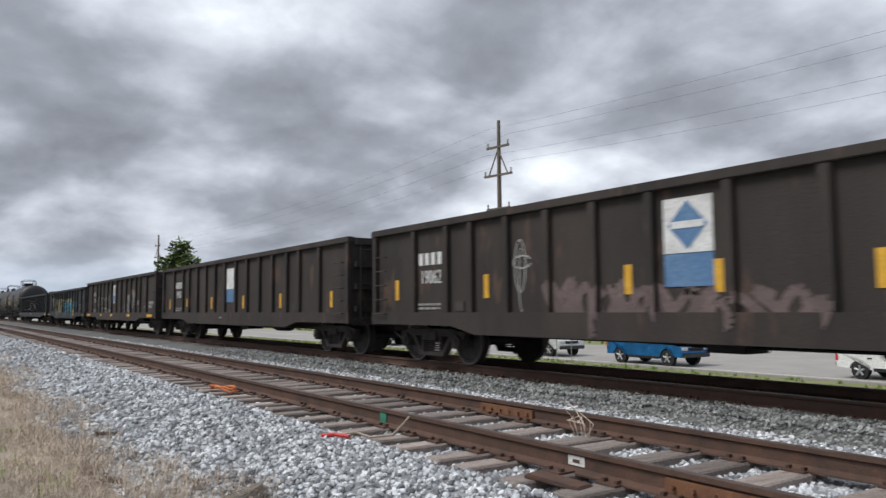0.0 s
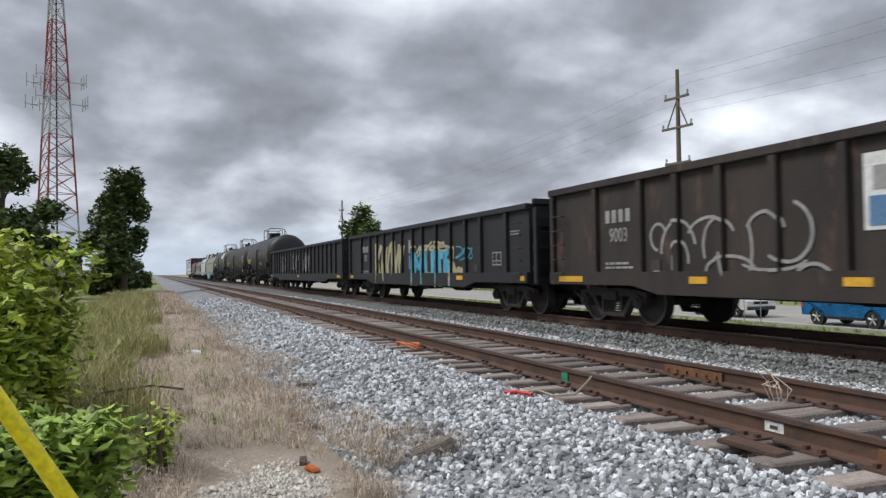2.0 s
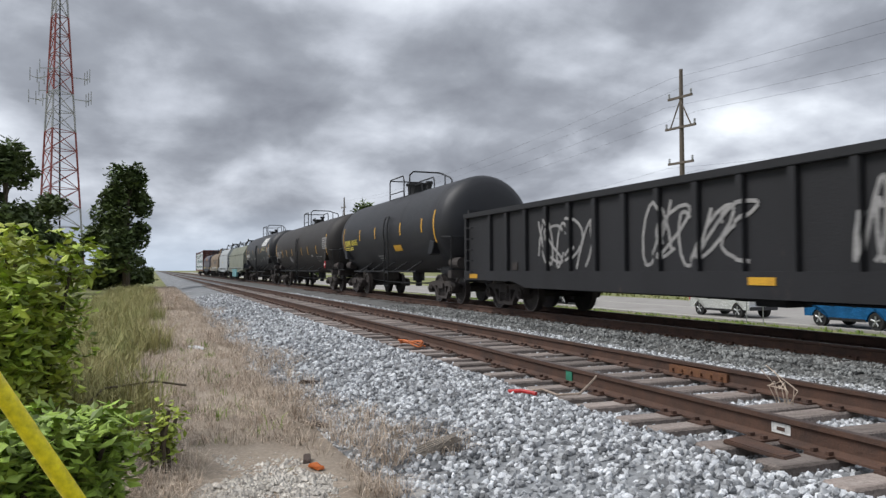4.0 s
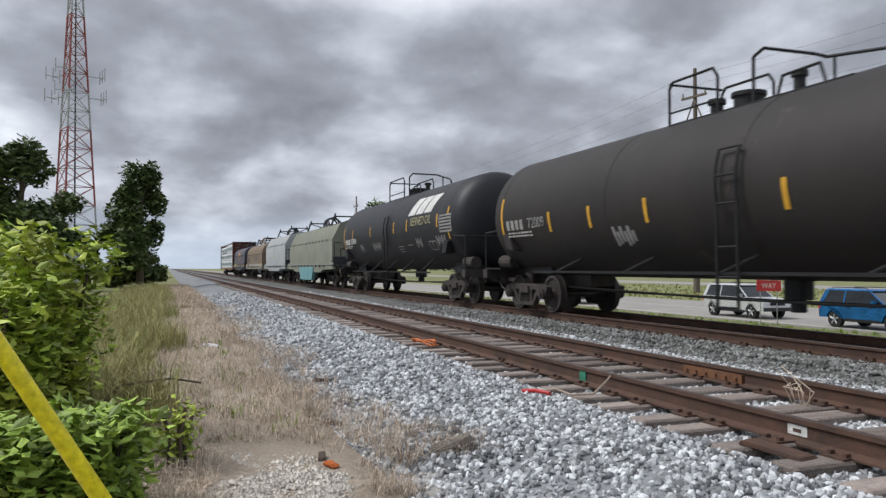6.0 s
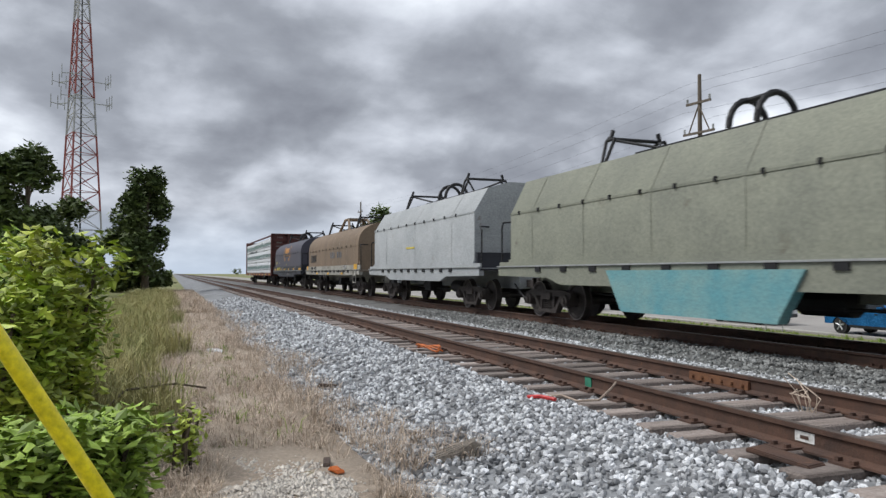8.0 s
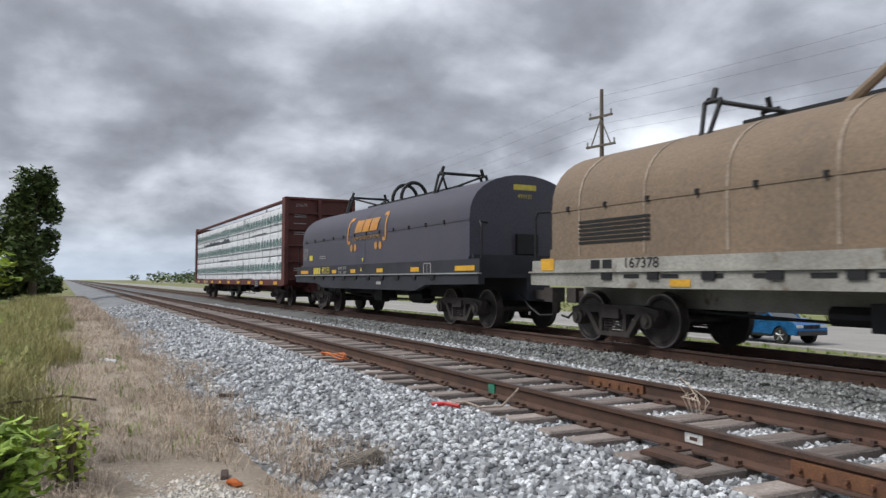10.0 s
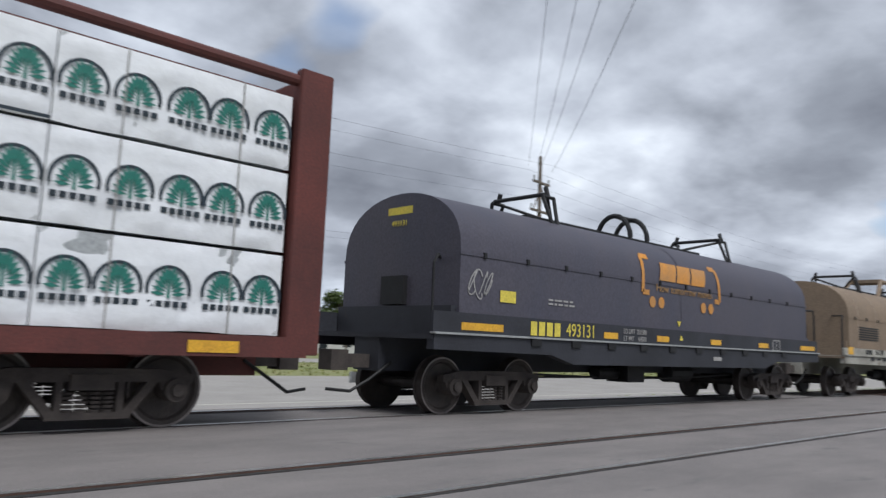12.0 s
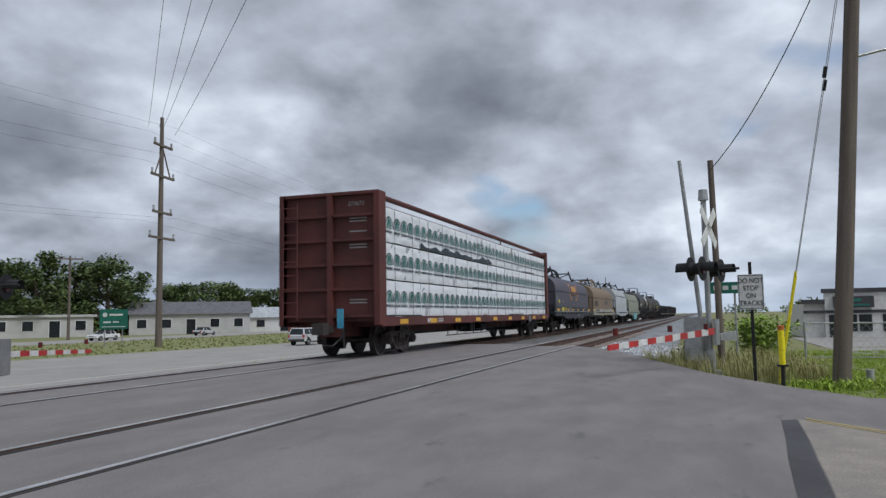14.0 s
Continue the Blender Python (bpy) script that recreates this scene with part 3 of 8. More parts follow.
tufts("dry_grass", M_dry, "matted dead brown grass on the verge", spots, rng, 14, 0.18, 1.8, 0.0026)
for i in range(1500):
    x = -28 - 34 * rng.random()
    spots_far.append((x, rng.uniform(-0.4, 1.5), -0.40, rng.uniform(0.9, 1.5)))
tufts("dry_grass", M_dry, "dead brown grass along the far verge", spots_far, rng, 10, 0.2, 1.6, 0.006)
spots = []
for i in range(3000):
    x = -7 - 47 * rng.random() ** 1.4
    edge_y = -0.2 + 0.28 * math.sin(x * 0.75) + 0.2 * math.sin(x * 2.1)
    spots.append((x, edge_y - 2.0 * rng.random() ** 1.3, -0.42, rng.uniform(0.6, 1.6)))
tufts("tall_grass", M_tan, "tall tan and green weeds along the verge", spots, rng, 11, 0.42, 0.7, 0.0035)
spots = [(-6.3 - 9 * rng.random(), rng.uniform(-0.7, 1.0), -0.4, rng.uniform(0.4, 1.0)) for _ in range(110)]
tufts("green_weeds", M_lawn, "scattered green weeds in the dry verge", spots, rng, 9, 0.2, 0.9, 0.006)
spots = [(rng.uniform(16.2, 24), rng.uniform(-2.4, 1.6), -0.42, rng.uniform(0.6, 1.5)) for _ in range(500)]
spots = [s for s in spots if s[1] < -0.35 + (s[0] - 16) * 0.36]
tufts("tall_grass", M_tan, "tan weeds round the signal mast", spots, rng, 11, 0.42, 0.7, 0.005)
spots = []
while len(spots) < 5000:
    x, y = rng.uniform(12.8, 30), rng.uniform(-9, 0)
    if y < -1.7 - max(0, 13.9 - x) and y > -1.2 - (x - 12.5) * 1.2:
        spots.append((x, y, -0.43, rng.uniform(0.6, 1.3)))
spots += [(15.9 + rng.gauss(0, 0.5), -2.6 + rng.gauss(0, 0.45), -0.43, rng.uniform(1.5, 3.0)) for _ in range(90)]
tufts("lawn_grass", M_turf, "bright green lawn grass by the utility pole", spots, rng, 14, 0.075, 0.9, 0.006)
spots = []
for i in range(5200):
    x, y = (rng.uniform(-75, CROSS0 - 2) if i % 4 else rng.uniform(37, 90)), rng.uniform(13.4, 26.6)
    spots.append((x, y, -0.44 - float(np.interp(y, (12.3, 14, 24), (0.14, 0.42, 1.22))), rng.uniform(0.7, 1.3)))
tufts("roadside_grass", M_lawn, "green grass strip between tracks and highway", spots, rng, 8, 0.16, 0.8, 0.015)
spots = []
while len(spots) < 4200:
    x, y = rng.uniform(-70, 85), 27.5 + 24 * rng.random() ** 1.4
    if y > float(np.interp(x, (-24.1, -12, 10, 28, 49), (27.3, 33.3, 33.3, 32.2, 29.9))):
        spots.append((x, y, -0.77, rng.uniform(0.5, 1.2)))
BEYOND.append(tufts("median_grass", M_lawn2, "unmown tan and green grass in the median", spots, rng, 8, 0.16, 0.8, 0.02))


# ---- tracks ----
RAIL_PROFILE = [(-0.036, 0), (0.036, 0), (0.036, -0.03), (0.012, -0.045), (0.012, -0.13), (0.07, -0.155), (0.07, -0.17), (-0.07, -0.17), (-0.07, -0.155), (-0.012, -0.13), (-0.012, -0.045), (-0.036, -0.03)]


def track(y0, y1, label, head_mat, tie_mat, tie_spans, wear):
    th = thing("railway_track", label, "railway track", "tracks", "structure")
    for y in (y0, y1):
        bm = bmesh.new()
        loft(bm, [(y + a, b) for a, b in RAIL_PROFILE], -900, 900)
        part("rail", bm, M_rail, th, "rusty brown steel rail")
        bm = bmesh.new()
        box(bm, -900, 900, y - wear, y + wear, -0.001, 0.004)
        part("rail_head", bm, head_mat, th)
        bm = bmesh.new()
        box(bm, CROSS0, CROSS1, y - 0.034, y + 0.034, 0.0042, 0.007)
        part("rail_head", bm, M_shiny, th, "polished running surface in the crossing")
    bm = bmesh.new()
    box(bm, -0.115, 0.115, y0 - 0.56, y1 + 0.56, -0.34, -0.165)
    bmesh.ops.bevel(bm, geom=bm.edges[:], offset=0.015, segments=1, affect="EDGES")
    tie = mesh_of(bm, "tie", tie_mat)
    bm = bmesh.new()
    for y in (y0, y1):
        box(bm, -0.09, 0.09, y - 0.17, y + 0.17, -0.166, -0.150)
        for sx in (-0.06, 0.06):
            for sy in (-0.11, 0.11):
                box(bm, sx - 0.014, sx + 0.014, y + sy - 0.02, y + sy + 0.02, -0.152, -0.125)
    plates = mesh_of(bm, "tie_plates", M_rail)
    rng = random.Random(3)
    for a, b in tie_spans:
        x = a
        while x < b:
            ob = new("tie", tie)
            ob.parent = th
            ob.matrix_basis = pose(x + rng.uniform(-0.03, 0.03), rng.uniform(-0.06, 0.06), rng.uniform(-0.012, 0.008), 0, 0, rng.uniform(-1.3, 1.3))
            ob2 = new("tie_plate", plates)
            ob2.parent = ob
            ob2.matrix_basis = Matrix.Identity(4)
            x += 0.53
    return th


siding = track(N1, N2, "rusty siding track on weathered grey wooden ties", M_head, M_tie, ((-62, CROSS0 + 0.1), (CROSS1 + 0.2, 52)), 0.03)
mainline = track(M1, M2, "main track with dark ties", M_head, M_tie_dark, ((-45, CROSS0 + 0.1), (CROSS1 + 0.2, 50)), 0.033)
for y, x in ((N1, -2.82), (N2, -1.25), (N2, -6.68)):
    bm = bmesh.new()
    box(bm, x - 0.46, x + 0.46, y - 0.045, y - 0.014, -0.14, -0.05)
    for i in range(6):
        rod(bm, (x - 0.39 + i * 0.155, y - 0.07, -0.095), (x - 0.39 + i * 0.155, y - 0.04, -0.095), 0.017)
    part("joint_bar", bm, mat("orange_rust", (0.22, 0.10, 0.045), (0.13, 0.06, 0.035), 0.85, 0.1, 6, 60, 0.4), siding, "orange rusty joint bar with bolts")
bm = bmesh.new()
box(bm, -4.20, -4.03, N1 - 0.016, N1 - 0.0122, -0.115, -0.045)
part("paint_mark", bm, M_white, siding, "white painted square on the rail web")
bm = bmesh.new()
box(bm, -4.15, -4.08, N1 - 0.019, N1 - 0.016, -0.095, -0.07)
part("paint_mark", bm, M_rail, siding)
# ---- the train ----
SPEED = 17.45
TRAVEL = [(0, 0), (14, 14 * SPEED)]
WHEEL_R = 0.43
W2 = 1.48  # half a car's width


def wheel_mesh():
    bm = bmesh.new()
    n = 28
    prof = [(0.0, 0.10), (0.10, 0.10), (0.12, 0.055), (0.33, 0.045), (0.36, 0.075), (0.43, 0.075), (0.432, -0.05), (0.46, -0.055), (0.46, -0.075), (0.10, -0.06), (0.0, -0.06)]
    rings = [[bm.verts.new((r * math.cos(i * math.tau / n), -h, r * math.sin(i * math.tau / n))) for i in range(n)] if r else [bm.verts.new((0, -h, 0))] for r, h in prof]
    for a, b in zip(rings, rings[1:]):
        for i in range(n):
            q = (a[i % len(a)], a[(i + 1) % len(a)], b[(i + 1) % len(b)], b[i % len(b)])
            bm.faces.new(list(dict.fromkeys(q)))
    return mesh_of(bm, "wheel", M_wheel, True)


WHEEL = wheel_mesh()


def rim_mesh():
    bm = bmesh.new()
    n = 28
    for i in range(n):
        a, b = i * math.tau / n, (i + 1) * math.tau / n
        q = [bm.verts.new((r * math.cos(k), -0.077, r * math.sin(k))) for r, k in ((0.405, a), (0.43, a), (0.43, b), (0.405, b))]
        bm.faces.new(q)
    return mesh_of(bm, "rim", M_tread)


RIM = rim_mesh()


def truck_frame_mesh():
    """A cast side frame with its two openings, springs and bearing ends."""
    bm = bmesh.new()
    for y in (-0.98, 0.98):
        a, b = y - 0.07, y + 0.07
        prism(bm, [(-1.10, 0.50), (-1.10, 0.60), (-0.75, 0.66), (0.75, 0.66), (1.10, 0.60), (1.10, 0.50), (0.72, 0.52), (-0.72, 0.52)], a, b)
        for s in (-1, 1):
            prism(bm, [(s * 0.72, 0.54), (s * 0.60, 0.54), (s * 0.30, 0.17), (s * 0.42, 0.17)], a, b)
            prism(bm, [(s * 0.34, 0.52), (s * 0.27, 0.52), (s * 0.27, 0.2), (s * 0.34, 0.2)], a, b)
            rod(bm, (s * 0.89, y - 0.13, 0.43), (s * 0.89, y + 0.13, 0.43), 0.13, 14)
            rod(bm, (s * 0.89, y - 0.17, 0.43), (s * 0.89, y - 0.12, 0.43), 0.07, 10)
            prism(bm, [(s * 1.08, 0.58), (s * 0.70, 0.58), (s * 0.74, 0.43), (s * 1.04, 0.43)], a, b)
        box(bm, -0.42, 0.42, a, b, 0.14, 0.21)
        for i in range(4):
            x = -0.2 + i * 0.133
            for k in range(5):
                rod(bm, (x, y, 0.21 + k * 0.045), (x, y, 0.237 + k * 0.045), 0.062, 10)
    box(bm, -0.22, 0.22, -1.1, 1.1, 0.44, 0.60)
    return mesh_of(bm, "truck_frame", M_truck)


TRUCK = truck_frame_mesh()


def wheelset_mesh():
    """Two wheels on one axle, in one rigid mesh."""
    bm = bmesh.new()
    for source, slot in ((WHEEL, 0), (RIM, 1)):
        for y, turn in ((-0.72, 0), (0.72, 180)):
            b2 = bmesh.new()
            b2.from_mesh(source)
            b2.transform(pose(0, y, 0, 0, 0, turn))
            me = bpy.data.meshes.new("half")
            b2.to_mesh(me)
            b2.free()
            k = len(bm.faces)
            bm.from_mesh(me)
            bm.faces.ensure_lookup_table()
            for f in bm.faces[k:]:
                f.material_index, f.smooth = slot, True
            bpy.data.meshes.remove(me)
    rod(bm, (0, -0.9, 0), (0, 0.9, 0), 0.08, 10)
    me = bpy.data.meshes.new("wheelset")
    bm.to_mesh(me)
    bm.free()
    me.materials.append(M_wheel)
    me.materials.append(M_tread)
    me.set_sharp_from_angle(angle=radians(35))
    return me


WHEELSET = wheelset_mesh()
WHEELS = []
TRAIN = []


def truck(car, x):
    frame_ob = new("truck", TRUCK)
    frame_ob.parent, frame_ob.matrix_basis = car, pose(x, 0, 0)
    for s in (-0.89, 0.89):
        w = new("wheelset", WHEELSET)
        w.parent, w.matrix_basis = frame_ob, pose(s, 0, WHEEL_R)
        WHEELS.append((w, s))


def running_gear(car, half, inset=1.9, gear=M_black, boxes=True):
    """Two trucks, couplers, hoses, brake rigging."""
    truck(car, half - inset)
    truck(car, inset - half)
    for s in (-1, 1):
        bm = bmesh.new()
        box(bm, min(s * (half - 0.6), s * (half + 0.55)), max(s * (half - 0.6), s * (half + 0.55)), -0.09, 0.09, 0.66, 0.86)
        box(bm, min(s * (half + 0.45), s * (half + 0.75)), max(s * (half + 0.45), s * (half + 0.75)), -0.16, 0.16, 0.62, 0.92)
        part("coupler", bm, M_truck, car, "rusty knuckle coupler")
        bm = bmesh.new()
        pipe(bm, [(s * (half - 0.2), -0.35, 0.75), (s * (half + 0.2), -0.36, 0.5), (s * (half + 0.5), -0.3, 0.33), (s * (half + 0.85), -0.2, 0.36)], 0.024)
        part("air_hose", bm, M_black, car)
    if boxes:
        bm = bmesh.new()
        rod(bm, (1.2, -0.35, 0.62), (2.1, -0.35, 0.62), 0.2, 12)
        part("air_reservoir", bm, gear, car)
        bm = bmesh.new()
        box(bm, -0.9, -0.3, -0.75, -0.25, 0.45, 0.8)
        rod(bm, (-1.6, -0.45, 0.62), (-0.9, -0.45, 0.62), 0.13, 12)
        part("brake_cylinder", bm, gear, car)
    bm = bmesh.new()
    pipe(bm, [(3 - half, -0.55, 0.6), (-0.9, -0.5, 0.52), (1.2, -0.5, 0.52), (half - 3, -0.55, 0.6)], 0.022)
    pipe(bm, [(3 - half, -0.15, 0.52), (half - 3, -0.15, 0.52)], 0.02)
    part("brake_rod", bm, gear, car)


def ladder(car, x, y, z0, z1, material, w=0.42, along_x=True, n=5):
    """Grab irons on a car's side, or a ladder with two rails on its end."""
    for i in range(n):
        z = z0 + (z1 - z0) * i / (n - 1)
        bm = bmesh.new()
        if along_x:
            pipe(bm, [(x - w / 2, y + 0.06, z), (x - w / 2, y, z), (x + w / 2, y, z), (x + w / 2, y + 0.06, z)], 0.012)
        else:
            rod(bm, (x, y - w / 2, z), (x, y + w / 2, z), 0.014)
        part("grab_iron" if along_x else "ladder_rung", bm, material, car)
    if not along_x:
        for yy in (y - w / 2, y + w / 2):
            bm = bmesh.new()
            rod(bm, (x, yy, z0 - 0.1), (x, yy, z1 + 0.1), 0.016)
            part("ladder_rail", bm, material, car)


def car_thing(name, label, category, front, rear):
    """A railcar between two places on the track at the clip's start. Returns it and half its length."""
    car = thing(name, label, category, "cars of the train", at=pose((front + rear) / 2, MAIN_Y, 0))
    TRAIN.append((car, (front + rear) / 2, 0.0, 0.0))
    return car, abs(front - rear) / 2


def gondola(front, rear, label, paint, seed, ribs, strips, top=2.68):
    rng = random.Random(seed)
    car, h = car_thing("gondola_car", label, "gondola car", front, rear)
    for name, y in (("side_wall", -W2 + 0.10), ("side_wall", W2 - 0.10)):
        bm = bmesh.new()
        box(bm, -h, h, y - 0.025, y + 0.025, 0.78, top - 0.05)
        part(name, bm, paint, car)
    for y in (-W2 + 0.05, W2 - 0.05):
        bm = bmesh.new()
        box(bm, -h - 0.02, h + 0.02, y - 0.07, y + 0.09, top - 0.13, top)
        part("top_chord", bm, paint, car, bevel=0.012)
        bm = bmesh.new()
        prism(bm, [(-h, 0.98), (h, 0.98), (h, 0.74), (h - 2.9, 0.74), (h - 3.6, 0.60), (3.6 - h, 0.60), (2.9 - h, 0.74), (-h, 0.74)], y - 0.055, y + 0.03)
        part("side_sill", bm, paint, car)
        s = -1 if y < 0 else 1
        for x in [r - h for r in ribs]:
            bm = bmesh.new()
            y0, y1 = sorted((y + s * 0.055, y - s * 0.03))
            box(bm, x - 0.075, x + 0.075, y0, y1, 0.72, top - 0.12)
            part("rib", bm, paint, car, bevel=0.015)
    for s in (-1, 1):
        bm = bmesh.new()
        box(bm, min(s * h, s * (h - 0.06)), max(s * h, s * (h - 0.06)), -W2 + 0.1, W2 - 0.1, 0.7, top - 0.02)
        for k in range(4):
            z = 1.0 + k * 0.5
            box(bm, min(s * h, s * (h + 0.10)), max(s * h, s * (h + 0.10)), -W2 + 0.15, W2 - 0.15, z, z + 0.12)
        part("end_wall", bm, paint, car)
        ladder(car, s * (h + 0.14), -W2 + 0.45, 0.85, top - 0.3, M_black, along_x=False)
        ladder(car, s * (h - 0.42), -W2 - 0.07, 0.95, 2.1, paint)
    bm = bmesh.new()
    box(bm, -h, h, -W2 + 0.1, W2 - 0.1, 0.78, 0.86)
    box(bm, -h, h, -0.25, 0.25, 0.55, 0.78)
    part("floor_pan", bm, M_truck, car)
    running_gear(car, h, 1.6)
    y = -W2 - 0.012
    for a, b in strips:
        plate("reflector", a - h, b - h, 0.79, 0.90, y, M_yellow, car, "yellow reflective strip")
    # card holders on the side
    for a in (ribs[2] + 0.25, ribs[-3] - 0.5):
        plate("card_holder", a - h, a - h + 0.26, 1.0, 1.18, -W2 + 0.072, M_truck, car, "small steel card holder", 0.02)
    return car, h, rng


def lay_on_side(ob, ribs, h, panel=-W2 + 0.070, face=-W2 - 0.009, layered=1):
    """Sprayed paint follows the car's side: back on the panels, proud on the ribs."""
    bm = bmesh.new()
    bm.from_mesh(ob.data)
    bm.transform(ob.matrix_basis)
    ob.matrix_basis = Matrix.Identity(4)
    for r in ribs:
        for x in (r - h - 0.076, r - h + 0.076):
            bmesh.ops.bisect_plane(bm, geom=bm.verts[:] + bm.edges[:] + bm.faces[:], plane_co=(x, 0, 0), plane_no=(1, 0, 0))
    ys = [v.co.y for v in bm.verts]
    front = max(ys)
    vs, fs = [], []
    for i, f in enumerate(bm.faces):
        c = f.calc_center_median().x
        y = (face if any(abs(c - (r - h)) < 0.075 for r in ribs) else panel) - 0.0007 * (i % 11) * layered
        k = len(vs)
        vs += [(v.co.x, y + (v.co.y - front), v.co.z) for v in f.verts]
        fs.append(tuple(range(k, len(vs))))
    bm.free()
    me = bpy.data.meshes.new(ob.name)
    me.from_pydata(vs, [], fs)
    me.materials.append(ob.data.materials[0])
    ob.data = me
    return ob


def spray_word(text, x0, x1, z0, z1, y, material, parent, label="", bold=0.03, slant=0.0):
    """Fat sprayed letters that fill a box on a car's side."""
    cu = bpy.data.curves.new("graffiti", "FONT")
    cu.body, cu.size, cu.offset, cu.shear = text, 1.0, bold, slant
    cu.space_character = 0.92
    ob = new("graffiti", cu)
    me = bpy.data.meshes.new_from_object(ob.evaluated_get(bpy.context.evaluated_depsgraph_get()))
    bpy.data.objects.remove(ob)
    xs, zs = [v.co.x for v in me.vertices], [v.co.y for v in me.vertices]
    rng = random.Random(len(text) * 7 + int(x0 * 10))
    amp, ph = 0.07 * (z1 - z0), rng.uniform(0, 6)
    for v in me.vertices:
        fx, fz = (v.co.x - min(xs)) / (max(xs) - min(xs)), (v.co.y - min(zs)) / (max(zs) - min(zs))
        v.co = (x0 + (x1 - x0) * fx + 0.05 * math.sin(5 * fz + 9 * fx + ph), y, z0 + (z1 - z0) * fz + amp * math.sin(11 * fx + ph) * (1 if fz > 0.5 else -0.6))
    me.materials.clear()
    me.materials.append(material)
    ob = new("graffiti", me)
    ob.parent = parent
    if label:
        ob["label"] = label
    return ob


def sprayed_loops(name, strokes, width, material, parent, label=""):
    """Sprayed outline letters: arcs of (x, z, rx, rz, from, to) in radians, drawn as ribbons."""
    bm = bmesh.new()
    for k, (cx, cz, rx, rz, a, b) in enumerate(strokes):
        n = 16
        for i in range(n):
            q = []
            for t, sgn in ((i, -1), (i + 1, -1), (i + 1, 1), (i, 1)):
                c = a + (b - a) * t / n
                q.append(bm.verts.new((cx + (rx + sgn * width / 2) * math.cos(c), -0.0012 * k, cz + (rz + sgn * width / 2) * math.sin(c))))
            bm.faces.new(q)
    return part(name, bm, material, parent, label)


def car_markings(car, h, y, digits, material, dx=2.15, z=1.83, size=0.36):
    """A number near each car's rear end, with bars for the owner's initials and the small print."""
    for k in range(4):
        plate("lettering", -h + dx - 0.40 + 0.21 * k, -h + dx - 0.27 + 0.21 * k, z + 0.04, z + 0.27, y, material, car)
    words("lettering", digits, size, material, car, on_side(-h + dx, z - 0.20, y), 0.8)
    bars("small_print", -h + dx - 0.42, z - 0.68, 0.85, 2, y, M_chalk, car, 0.04)


PANEL = -W2 + 0.068
# leading gondola
RIBS = [0.09, 1.61, 2.72, 3.46, 4.44, 5.42, 6.40, 7.42, 8.6, 9.78, 10.8, 11.78, 12.76, 13.74, 14.48, 15.59, 17.11]
car, h, rng = gondola(3.2, -14.0, "dark brown gondola car with blue decal and pink graffiti", M_gond, 1, RIBS, ())
car_markings(car, h, PANEL, "19062", M_white)
plate("decal", -h + 7.62, -h + 8.36, 1.72, 2.42, PANEL, M_white, car, "worn white square placard")
bm = bmesh.new()
prism(bm, [(-h + 7.99, 2.38), (-h + 8.29, 2.07), (-h + 7.99, 1.76), (-h + 7.69, 2.07)], -W2 + 0.058, -W2 + 0.062)
part("decal", bm, M_decal, car, "blue diamond emblem")
plate("decal", -h + 7.74, -h + 8.24, 2.03, 2.12, -W2 + 0.056, M_white, car)
plate("decal", -h + 7.62, -h + 8.36, 1.30, 1.71, PANEL, M_decal, car, "faded blue lower half of a placard")
for i, (a, b, z0, z1) in enumerate(((5.46, 6.34, 0.72, 1.45), (6.48, 7.32, 0.72, 1.4), (7.5, 8.52, 0.72, 1.3), (8.7, 9.7, 0.72, 1.2))):
    g = scrawl("graffiti", rng, -h + a, -h + b, z0, z1, 0, M_rust_pink, car, 4, 0.13, "faded pink-grey sprayed letters")
    lay_on_side(g, RIBS, h)
lay_on_side(sprayed_loops("graffiti", [(4.75 - h, 1.72, 0.13, 0.42, 0, 6.28), (4.8 - h, 1.78, 0.22, 0.10, 0.4, 6.0), (4.78 - h, 1.5, 0.05, 0.5, 1.2, 5.0)], 0.03, M_chalk, car, "thin white scrawl"), RIBS, h)
for x in (0.92, 3.86, 7.0, 8.42, 10.3, 13.4):
    plate("reflector", -h + x - 0.06, -h + x + 0.07, 1.22, 1.62, PANEL, M_yellow, car, "upright yellow strip")
# second gondola
RIBS = [0.09, 1.60, 2.82, 3.60, 4.62, 5.60, 6.58, 7.57, 8.6, 9.6, 10.6, 11.6, 12.6, 13.4, 14.6, 16.11]
car, h, rng = gondola(-15.1, -31.3, "dark brown steel gondola car with small white markings", M_gond, 2, RIBS, ())
car_markings(car, h, PANEL, "19051", M_white)
plate("decal", -h + 7.68, -h + 8.4, 1.70, 2.35, PANEL, M_white, car, "worn white square placard")
plate("decal", -h + 7.68, -h + 8.4, 1.30, 1.69, PANEL, M_decal, car, "faded blue lower half of a placard")
plate("small_print", -h + 7.2, -h + 7.45, 0.80, 0.84, -W2 - 0.012, M_chalk, car)
for x in (0.92, 3.24, 6.14, 9.2, 12.1, 15.2):
    plate("reflector", -h + x - 0.06, -h + x + 0.07, 1.10, 1.48, PANEL, M_yellow, car, "upright yellow strip")
# third gondola, with white scrawls
RIBS = [0.09, 1.7, 3.1, 4.05, 5.05, 6.1, 7.2, 8.35, 9.5, 10.6, 11.6, 12.65, 13.5, 14.7, 16.36]
car, h, rng = gondola(-32.4, -48.85, "dark brown gondola car with white outlined graffiti", M_gond, 3, RIBS, ((0.4, 1.3), (4.4, 4.8), (7.2, 7.6), (11.1, 11.7), (15.0, 15.95)))
car_markings(car, h, PANEL, "9003", M_chalk, 2.4)
plate("decal", -h + 7.45, -h + 8.12, 1.45, 2.36, PANEL, M_white, car, "white placard with a blue print")
